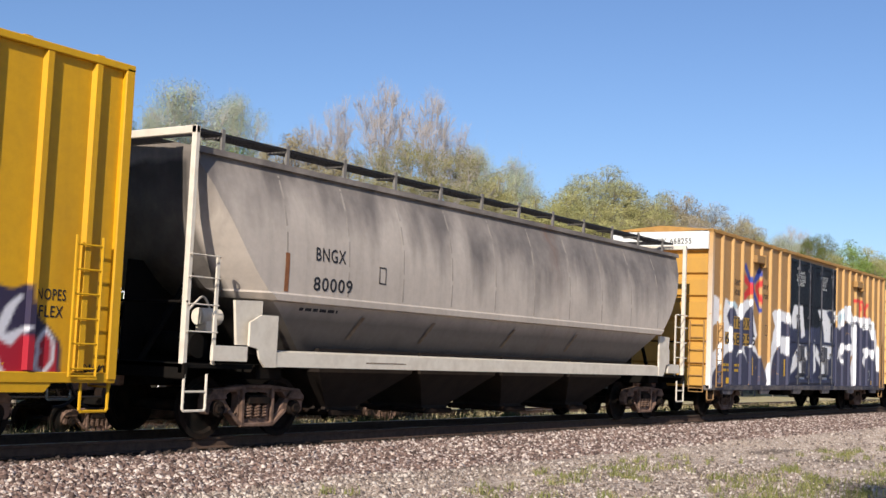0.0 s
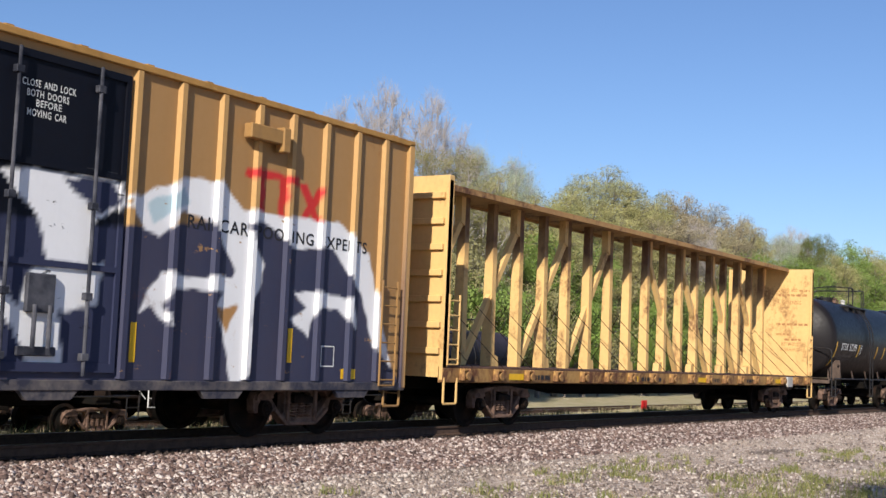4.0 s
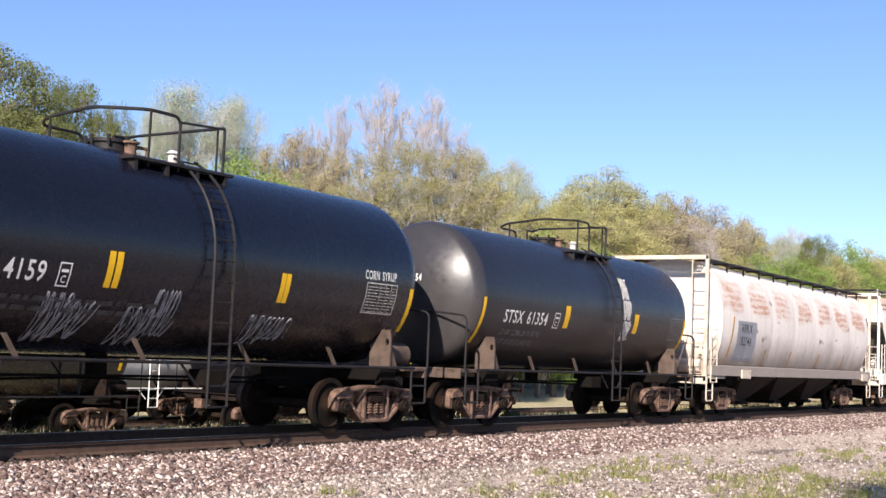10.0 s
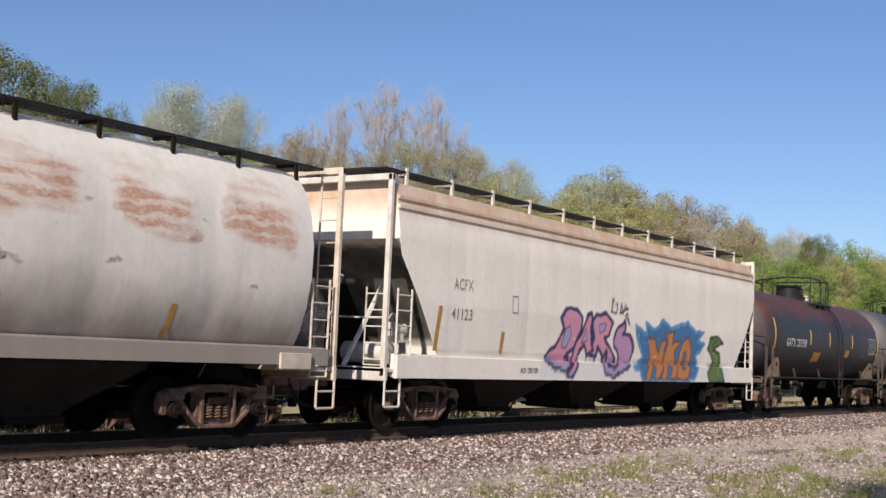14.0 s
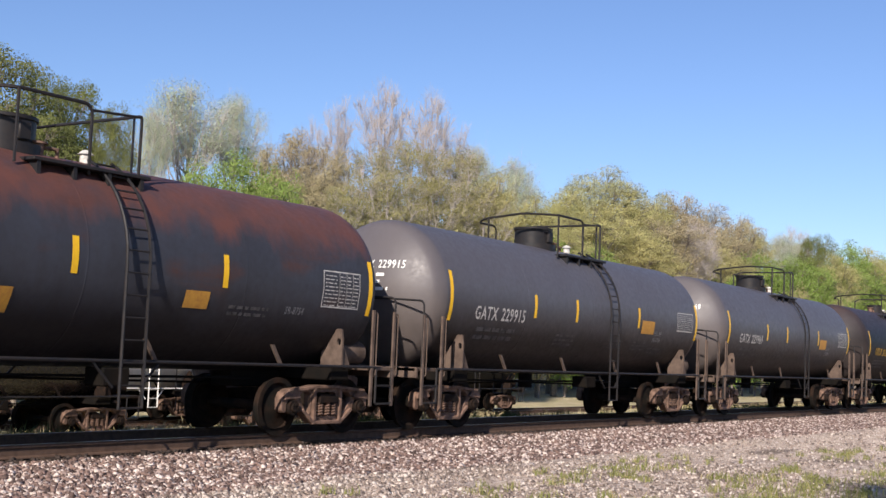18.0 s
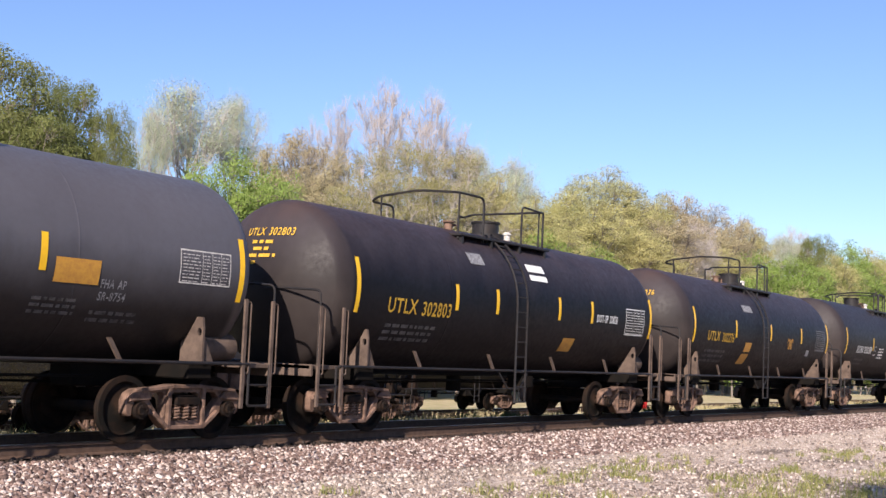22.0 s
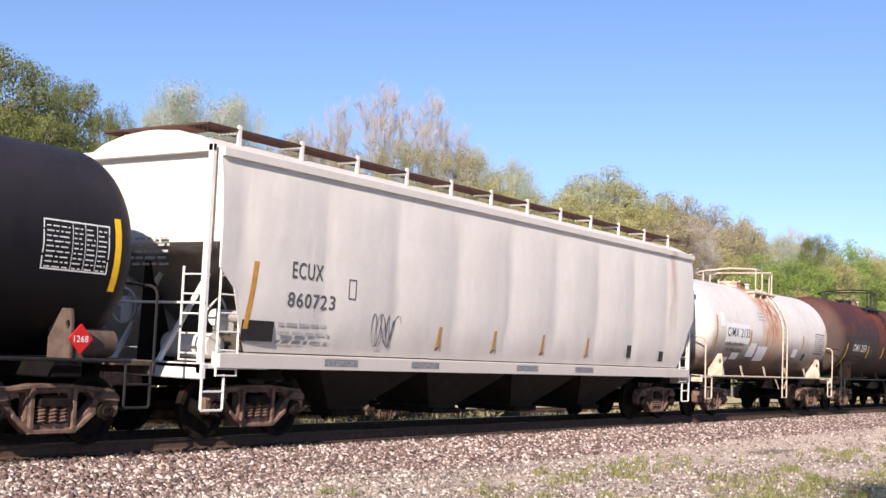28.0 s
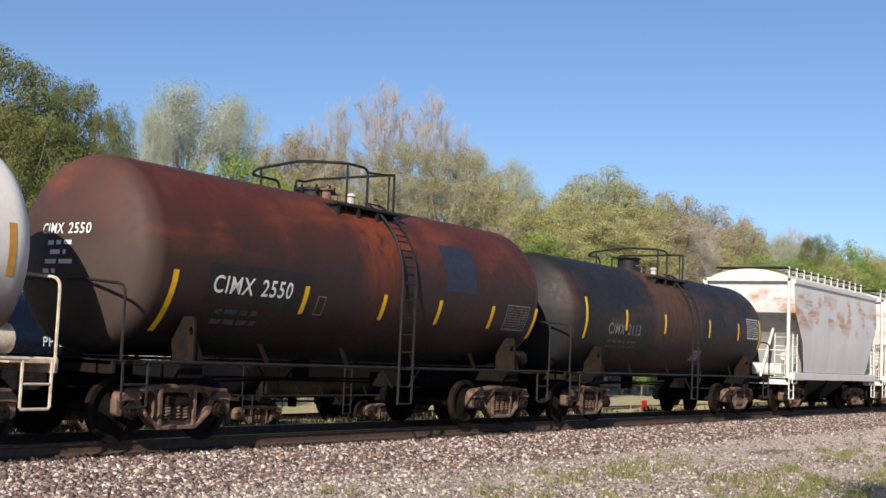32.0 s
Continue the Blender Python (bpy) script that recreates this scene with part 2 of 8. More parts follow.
def bent(pts, radius=0.12, steps=4):
    """The polyline with its inner corners rounded."""
    out = [Vector(pts[0])]
    for p, c, q in zip(pts, pts[1:], pts[2:]):
        p, c, q = Vector(p), Vector(c), Vector(q)
        a = c + (p - c).normalized() * min(radius, (p - c).length / 2)
        b = c + (q - c).normalized() * min(radius, (q - c).length / 2)
        for i in range(steps + 1):
            t = i / steps
            out.append(a.lerp(c, t).lerp(c.lerp(b, t), t))
    out.append(Vector(pts[-1]))
    return out


def prism(bm, outline, axis, lo, hi):
    """An outline of pairs, pushed along an axis: 'x' takes (y, z), 'y' takes (x, z), 'z' takes (x, y)."""
    def at(p, h):
        return {"x": (h, p[0], p[1]), "y": (p[0], h, p[1]), "z": (p[0], p[1], h)}[axis]
    a = [bm.verts.new(at(p, lo)) for p in outline]
    b = [bm.verts.new(at(p, hi)) for p in outline]
    n = len(outline)
    faces = [bm.faces.new(a), bm.faces.new(b[::-1])]
    faces += [bm.faces.new((a[i], b[i], b[(i + 1) % n], a[(i + 1) % n])) for i in range(n)]
    bmesh.ops.recalc_face_normals(bm, faces=faces)
    return a + b


def pierced(bm, outline, holes, axis, lo, hi):
    """A plate with openings through it: outline and holes are pairs as for prism."""
    at = {"x": lambda p, h: (h, p[0], p[1]), "y": lambda p, h: (p[0], h, p[1]), "z": lambda p, h: (p[0], p[1], h)}[axis]
    edges = []
    for ring in [outline] + list(holes):
        vs = [bm.verts.new(at(p, lo)) for p in ring]
        edges += [bm.edges.new((vs[i], vs[(i + 1) % len(vs)])) for i in range(len(vs))]
    faces = [g for g in bmesh.ops.triangle_fill(bm, use_beauty=True, use_dissolve=False, edges=edges)["geom"] if isinstance(g, bmesh.types.BMFace)]
    out = bmesh.ops.extrude_face_region(bm, geom=faces, use_keep_orig=True)["geom"]
    bmesh.ops.translate(bm, verts=[g for g in out if isinstance(g, bmesh.types.BMVert)], vec=Vector(at((0, 0), hi - lo)))
    bmesh.ops.recalc_face_normals(bm, faces=bm.faces)


def loft(bm, rings, caps=True):
    rows = [[bm.verts.new(p) for p in ring] for ring in rings]
    n = len(rows[0])
    faces = []
    for a, b in zip(rows, rows[1:]):
        faces += [bm.faces.new((a[i], a[(i + 1) % n], b[(i + 1) % n], b[i])) for i in range(n)]
    if caps:
        faces += [bm.faces.new(rows[0]), bm.faces.new(rows[-1])]
    bmesh.ops.recalc_face_normals(bm, faces=faces)
    return rows


def sheet(bm, xs, zs, at):
    """A grid over xs and zs, each corner at at(x, z)."""
    rows = [[bm.verts.new(at(x, z)) for x in xs] for z in zs]
    return [bm.faces.new((rows[j][i], rows[j][i + 1], rows[j + 1][i + 1], rows[j + 1][i]))
            for j in range(len(zs) - 1) for i in range(len(xs) - 1)]


def steps(a, b, n):
    return [a + (b - a) * i / n for i in range(n + 1)]


def mesh_of(bm, name, material, smooth=None):
    me = bpy.data.meshes.new(name)
    bm.to_mesh(me)
    bm.free()
    for m in material if isinstance(material, (list, tuple)) else [material]:
        me.materials.append(m)
    if smooth is not None:
        me.shade_smooth()
        me.set_sharp_from_angle(angle=radians(smooth))
    return me


def part(name, bm, material, parent, label="", smooth=None, at=None):
    me = bm if isinstance(bm, bpy.types.Mesh) else mesh_of(bm, name, material, smooth)
    ob = new(name, me)
    ob.parent = parent
    if at:
        ob.location = at
    return tagged(ob, label)


def thing(name, label, category, group="", kind="", at=(0, 0, 0)):
    ob = new(name)
    ob.empty_display_size = 0.3
    ob.location = at
    return tagged(ob, label, category, group, kind)


def structure(name, bm, material, smooth=None, label=""):
    return tagged(new(name, mesh_of(bm, name, material, smooth)), label=label, kind="structure")


# ---- lettering: outlines of the built-in font, made once at size 1 ----
def letter_meshes(bodies):
    made = {}
    for body, bold in bodies:
        cu = bpy.data.curves.new("text", "FONT")
        cu.body, cu.size, cu.offset, cu.resolution_u, cu.space_character, cu.space_word = body, 1.0, bold, 3, 1.12, 1.5
        made[body] = new("text", cu)
    bpy.context.view_layer.update()
    graph = bpy.context.evaluated_depsgraph_get()
    out = {}
    for body, ob in made.items():
        me = bpy.data.meshes.new_from_object(ob.evaluated_get(graph))
        bm = bmesh.new()
        bm.from_mesh(me)
        for k in range(1, 8):
            bmesh.ops.bisect_plane(bm, geom=bm.verts[:] + bm.edges[:] + bm.faces[:], dist=1e-5, plane_co=(0, 0.73 * k / 8, 0), plane_no=(0, 1, 0))
        bm.to_mesh(me)
        bm.free()
        co = np.empty(len(me.vertices) * 3, np.float32)
        me.vertices.foreach_get("co", co)
        co = co.reshape(-1, 3)
        out[body] = (co, [tuple(p.vertices) for p in me.polygons])
        cu = ob.data
        bpy.data.objects.remove(ob)
        bpy.data.meshes.remove(me)
        bpy.data.curves.remove(cu)
    return out


def letters(body, x, z, width, tall, surf, material, parent, name="lettering", label=""):
    """Words on a surface, from x to x + width, their foot at z and as tall as given; surf(x, z) is the place on it."""
    co, faces = GLYPHS[body]
    lo, hi = co.min(0), co.max(0)
    pts = [surf(x + (c[0] - lo[0]) / (hi[0] - lo[0]) * width, z + (c[1] - lo[1]) / (hi[1] - lo[1]) * tall) for c in co]
    me = bpy.data.meshes.new(name)
    me.from_pydata(pts, [], faces)
    me.materials.append(material)
    return part(name, me, None, parent, label)


def bars(x, z, width, tall, rows, surf, material, parent, name="lettering", label="", seed=1, fill=0.5):
    """Writing too small to read: rows of short bars."""
    rnd = random.Random(seed)
    bm = bmesh.new()
    dz = tall / rows
    for r in range(rows):
        u = 0.0
        while u < width - 0.02:
            w = min(width - u, rnd.uniform(0.6, 2.4) * dz)
            z0 = z + tall - (r + 1) * dz
            sheet(bm, steps(x + u, x + u + w, 2), steps(z0, z0 + dz * fill, 1), surf)
            u += w + dz * 0.45
    return part(name, bm, material, parent, label)


def patch(x0, x1, z0, z1, surf, material, parent, name, label="", nx=4, nz=6, lean=0.0):
    bm = bmesh.new()
    sheet(bm, steps(x0, x1, nx), steps(z0, z1, nz), lambda x, z: surf(x + lean * (z - z0), z))
    return part(name, bm, material, parent, label)


GLYPHS = letter_meshes([(b, 0.012) for b in (
    "LOADING AND", "BETWEEN", "BULKHEADS", "BNGX", "80009", "TBOX 668255", "TBOX", "668255", "next", "load", "any", "road", "CLOSE AND LOCK", "BOTH DOORS", "BEFORE", "MOVING CAR",
    "IMPORTANT", "CLOSE THIS DOOR", "BEFORE CLOSING", "MAIN DOOR", "STSX 52299", "STSX 4159", "STSX 61354", "CORN SYRUP", "RRRX", "182746", "ACFX", "41123", "GATX 207398", "GATX 229915",
    "GATX 229969", "UTLX", "302803", "302276", "DOT-SP 20820", "XCRX 210158", "ECUX", "860723", "CIMX 2133", "CIMX 2550", "CIMX 2113", "1268", "C",
    "RAILCAR POOLING EXPERTS", "LD LMT 201100 LB 91200 KG", "LD LMT 222900 LB 101100 KG", "LT WT 63100 LB 28600 KG", "LT WT 61900 LB 28100 KG", "WARNING", "UTLX 302803", "UTLX 302276", "ACF CENTER", "PPAX 6228", "NOPES", "FLEX", "FHA AP", "SR-8754", "L75-0")])


# ---- ground: one sheet, falling to lower land beyond the track ----
def land(x, y):
    prof = ((-400, -0.15), (-20, -0.15), (6, -0.20), (11.6, -0.24), (12.6, -0.19), (13.05, -0.20), (16.3, -0.20), (17.0, -0.24), (20.5, -1.45), (31.0, -1.50),
            (36.5, -1.50), (60, -1.2), (90, 2.0), (160, 9.0), (400, 16.0), (3000, 10.0))
    for (a, za), (b, zb) in zip(prof, prof[1:]):
        if a <= y <= b:
            t = (y - a) / (b - a)
            z = za + (zb - za) * t
            break
    else:
        z = prof[0][1] if y < prof[0][0] else prof[-1][1]
    if 2 < y < 12:
        z += 0.05 * (noise.noise((x * 0.35, y * 0.5, 0)) + 0.4 * noise.noise((x * 1.3, y * 1.7, 4)))
    elif 20 < y < 60:
        z += 0.12 * noise.noise((x * 0.12, y * 0.15, 2))
    return z


def ground_material():
    n = Nodes("gravel_dirt_and_grass")
    n.coord = n.add("ShaderNodeNewGeometry").outputs["Position"]
    split = n.add("ShaderNodeSeparateXYZ", Vector=n.coord)
    x, y = split.outputs["X"], split.outputs["Y"]

    def cells(scale):
        v = n.add("ShaderNodeTexVoronoi", Vector=n.coord, Scale=scale)
        return n.add("ShaderNodeSeparateColor", Color=v.outputs["Color"]).outputs[0], v.outputs["Distance"]
    pick, near = cells(17.0)
    grit, _ = cells(60.0)
    stone = n.mix(n.ramp(pick, 0.0, 0.55), (0.055, 0.040, 0.035), (0.29, 0.225, 0.19))
    stone = n.mix(n.ramp(pick, 0.62, 1.0), stone, (0.80, 0.70, 0.62))
    dirt = n.mix(n.ramp(n.noise(1.2, 5, 0.6), 0.35, 0.65), (0.47, 0.36, 0.275), (0.64, 0.51, 0.40))
    dirt = n.mix(n.ramp(grit, 0.55, 1.0, 0.0, 0.7), dirt, (0.70, 0.61, 0.54))
    dirt = n.mix(n.ramp(grit, 0.30, 0.0, 0.0, 0.55), dirt, (0.13, 0.10, 0.085))
    grass = n.mix(n.ramp(n.noise(3.0, 5, 0.7), 0.35, 0.65), (0.06, 0.068, 0.022), (0.13, 0.125, 0.05))
    dry = n.mix(n.ramp(n.noise(0.8, 5, 0.7), 0.35, 0.65), (0.52, 0.43, 0.28), (0.36, 0.32, 0.17))
    wob = n.math("MULTIPLY", n.math("SUBTRACT", n.noise(0.3, 4, 0.6), 0.5), 4.0)
    yy = n.math("ADD", y, wob)
    # gravel spreads thinly over the dirt, thickest beside the track
    spread = n.math("MULTIPLY", n.ramp(n.noise(0.9, 4, 0.65, stretch=(0.45, 1.4, 1)), 0.36, 0.58), 0.8)
    spread = n.math("MAXIMUM", spread, n.ramp(yy, 9.0, 11.0))
    bare = n.math("MULTIPLY", n.math("MULTIPLY", n.ramp(x, 20.0, 25.0), n.ramp(yy, 10.6, 9.4)), n.ramp(n.noise(0.5, 3, 0.5), 0.3, 0.5))
    spread = n.math("MULTIPLY", spread, n.math("SUBTRACT", 1.0, n.math("MULTIPLY", bare, 0.85)))
    c = n.mix(spread, dirt, stone)
    c = n.mix(n.math("MULTIPLY", n.ramp(yy, 5.6, 4.2), n.ramp(n.noise(1.3, 5, 0.65), 0.42, 0.58, 0.0, 0.75)), c, grass)
    # strip beneath the train darkened: its shade is put into the colour
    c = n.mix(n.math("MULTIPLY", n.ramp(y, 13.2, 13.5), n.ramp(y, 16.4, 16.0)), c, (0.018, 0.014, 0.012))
    c = n.mix(n.ramp(y, 16.8, 17.6), c, grass)
    c = n.mix(n.ramp(yy, 20.0, 23.0), c, dry)
    c = n.mix(n.ramp(y, 46.0, 55.0), c, (0.055, 0.05, 0.03))
    # dark elongated patches on the dirt
    for rx, ry, rw, rl in ((23.2, 6.6, 1.0, 0.7), (24.4, 8.3, 1.4, 0.35), (14.0, 9.5, 1.0, 0.3)):
        across = n.math("ABSOLUTE", n.math("ADD", n.math("SUBTRACT", x, rx), n.math("MULTIPLY", wob, 0.3)))
        along = n.math("ABSOLUTE", n.math("ADD", n.math("SUBTRACT", y, ry), n.math("MULTIPLY", wob, 0.12)))
        c = n.mix(n.math("MULTIPLY", n.math("MULTIPLY", n.ramp(across, rw, rw * 0.4), n.ramp(along, rl, rl * 0.4)), 0.75), c, (0.095, 0.07, 0.055))
    relief = n.math("ADD", n.math("MULTIPLY", n.ramp(near, 0.0, 0.6, 1.0, 0.0), spread), n.noise(16.0, 4, 0.7))
    n.bump(relief, 0.7, 0.03)
    return n.done(c, 0.95, 0.0, 0.2)


def build_ground():
    bm = bmesh.new()
    xs = steps(-900, -30, 6)[:-1] + steps(-30, 0, 8)[:-1] + steps(0, 45, 150)[:-1] + steps(45, 110, 60)[:-1] + steps(110, 330, 30)[:-1] + steps(330, 2600, 8)
    ys = steps(-900, -20, 5)[:-1] + steps(-20, 2, 8)[:-1] + steps(2, 14, 48)[:-1] + steps(14, 22, 16)[:-1] + steps(22, 60, 24)[:-1] + steps(60, 400, 14)[:-1] + steps(400, 2500, 4)
    sheet(bm, xs, ys, lambda x, y: (x, y, land(x, y)))
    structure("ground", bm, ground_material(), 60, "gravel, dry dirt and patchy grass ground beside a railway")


def rail_section(s=1.0):
    return [(-0.075, 0), (0.075, 0), (0.075, 0.012), (0.012, 0.035), (0.012, 0.135), (0.037, 0.145), (0.037, 0.18), (-0.037, 0.18), (-0.037, 0.145), (-0.012, 0.135), (-0.012, 0.035), (-0.075, 0.012)]


def build_track(yc, z, x0, x1, tie_x0, tie_x1, name):
    rust = M["rail_rust"]
    for side in (-0.754, 0.754):
        bm = bmesh.new()
        prism(bm, [(yc + side + p[0], z - 0.18 + p[1]) for p in rail_section()], "x", x0, x1)
        r = structure(name + "_rail", bm, rust, None, "rusty steel rail with a worn bright top")
        bm = bmesh.new()
        prism(bm, [(yc + side - 0.03, z), (yc + side + 0.03, z), (yc + side + 0.024, z + 0.004), (yc + side - 0.024, z + 0.004)], "x", x0, x1)
        part("rail_head", bm, M["tread"], r, "polished running surface")
    bm = bmesh.new()
    box(bm, -0.115, 0.115, -1.3, 1.3, -0.36, -0.178, 0.012)
    me = mesh_of(bm, "tie", M["wood"])
    return me


def build_tracks():
    M["rail_rust"] = plain("rail_rust", (0.105, 0.066, 0.048), 0.9, 0.0, 0.4, 9.0, (0.05, 0.03, 0.022))
    near = build_track(TRACK_Y, 0.0, -120, 900, 0, 0, "main_track")
    build_track(YARD_Y, YARD_Z, -120, 900, 0, 0, "siding")
    build_track(YARD_Y - 4.6, YARD_Z, -120, 900, 0, 0, "near_siding")
    bed = thing("tie_bed", "weathered wooden ties under the main track", "track ties", kind="structure")
    rnd = random.Random(5)
    for i in range(230):
        t = part("tie", near, None, bed, at=(-8 + i * 0.53, TRACK_Y + rnd.uniform(-0.03, 0.03), -0.006 + rnd.uniform(-0.008, 0.008)))
        t.rotation_euler = (0, 0, rnd.uniform(-0.012, 0.012))
    for yard in (YARD_Y, YARD_Y - 4.6):
        far = thing("siding_tie_bed", "weathered wooden ties under a siding", "track ties", kind="structure")
        bm = bmesh.new()
        for i in range(220):
            box(bm, -10 + i * 0.56 - 0.11, -10 + i * 0.56 + 0.11, yard - 1.3, yard + 1.3, YARD_Z - 0.3, YARD_Z - 0.178)
        tagged(part("tie", bm, M["wood"], far), kind="stuff")


def stones(name, n, area, size, material, seed, drop=0.35, label="", bare=None):
    """Broken stones strewn over the ground, as one mesh of squashed, turned blocks."""
    rng = np.random.default_rng(seed)
    x = area[0] + (area[1] - area[0]) * rng.random(n) ** 1.5
    y = area[2] + (area[3] - area[2]) * rng.random(n)
    if bare is not None:
        # the worn patch of open dirt keeps few stones; elsewhere they lie in drifts
        drift = np.array([noise.noise((a * 0.35, b * 1.1, 7)) for a, b in zip(x, y)])
        open_dirt = (x > 19.5 + 1.5 * drift) & (y < 10.4 + drift)
        keep = rng.random(n) < np.where(open_dirt, bare, np.clip(0.68 + 1.0 * drift, 0.15, 1.0))
        x, y = x[keep], y[keep]
        n = len(x)
    z = np.array([land(a, b) for a, b in zip(x, y)])
    base = np.array([(-1, -1, -.8), (1, -.8, -.9), (.9, 1, -1), (-.8, .9, -.7), (-.6, -.7, .8), (.7, -.6, .6), (.5, .8, .9), (-.9, .6, .5)]) * 0.5
    v = np.repeat(base[None], n, 0) * (1 + 0.5 * (rng.random((n, 8, 3)) - 0.5))
    v *= (size[0] + (size[1] - size[0]) * rng.random((n, 1, 1)) ** 2) * (0.7 + 0.6 * rng.random((n, 1, 3)))
    q = rng.normal(size=(n, 4))
    q /= np.linalg.norm(q, axis=1)[:, None]
    w, a, b, c = q.T
    rot = np.stack([1 - 2 * (b * b + c * c), 2 * (a * b - c * w), 2 * (a * c + b * w), 2 * (a * b + c * w), 1 - 2 * (a * a + c * c), 2 * (b * c - a * w),
                    2 * (a * c - b * w), 2 * (b * c + a * w), 1 - 2 * (a * a + b * b)], 1).reshape(n, 3, 3)
    v = np.einsum("nij,nkj->nki", rot, v) + np.stack([x, y, z + size[0] * drop], 1)[:, None]
    quads = np.array([(0, 3, 2, 1), (4, 5, 6, 7), (0, 1, 5, 4), (1, 2, 6, 5), (2, 3, 7, 6), (3, 0, 4, 7)])
    f = (quads[None] + 8 * np.arange(n)[:, None, None]).reshape(-1, 4)
    me = bpy.data.meshes.new(name)
    me.vertices.add(n * 8)
    me.vertices.foreach_set("co", v.astype(np.float32).ravel())
    me.loops.add(f.size)
    me.loops.foreach_set("vertex_index", f.ravel().astype(np.int32))
    me.polygons.add(len(f))
    me.polygons.foreach_set("loop_start", np.arange(len(f), dtype=np.int32) * 4)
    me.update(calc_edges=True)
    me.validate()
    me.materials.append(material)
    return tagged(new(name, me), label, "ballast", kind="stuff")


def stone_material(name, a, b, c):
    n = Nodes(name)
    r = n.add("ShaderNodeNewGeometry").outputs["Random Per Island"]
    col = n.mix(n.ramp(r, 0.0, 0.5), a, b)
    col = n.mix(n.ramp(r, 0.62, 1.0), col, c)
    f = n.noise(60.0, 3, 0.6)
    n.bump(f, 0.3, 0.004)
    return n.done(n.mix(n.ramp(f, 0.3, 0.7, 0.0, 0.4), col, (0.12, 0.09, 0.08)), 0.9, 0.0, 0.12)


def build_ballast():
    m = stone_material("pink_grey_ballast", (0.05, 0.035, 0.032), (0.25, 0.168, 0.142), (0.80, 0.69, 0.62))
    # stones between the rails get near-black colours that paint the train's shade
    shaded = stone_material("shaded_track_ballast", (0.012, 0.010, 0.009), (0.030, 0.023, 0.020), (0.055, 0.044, 0.039))
    pale = stone_material("pale_loose_gravel", (0.10, 0.08, 0.07), (0.33, 0.265, 0.225), (0.72, 0.64, 0.57))
    stones("ballast_stones", 62000, (5, 75, 10.0, 13.35), (0.03, 0.072), m, 3, label="pinkish grey crushed stone ballast beside the rails")
    stones("track_ballast", 9000, (4, 75, 13.3, 16.4), (0.035, 0.08), shaded, 4, label="crushed stone ballast between the ties")
    stones("scattered_gravel", 62000, (7, 45, 4.6, 10.2), (0.016, 0.055), pale, 6, label="loose gravel strewn on the dirt", bare=0.2)


# ---- running gear, shared by all cars ----
GEAR = {}
WHEELS = []
WHEEL_R = 0.457


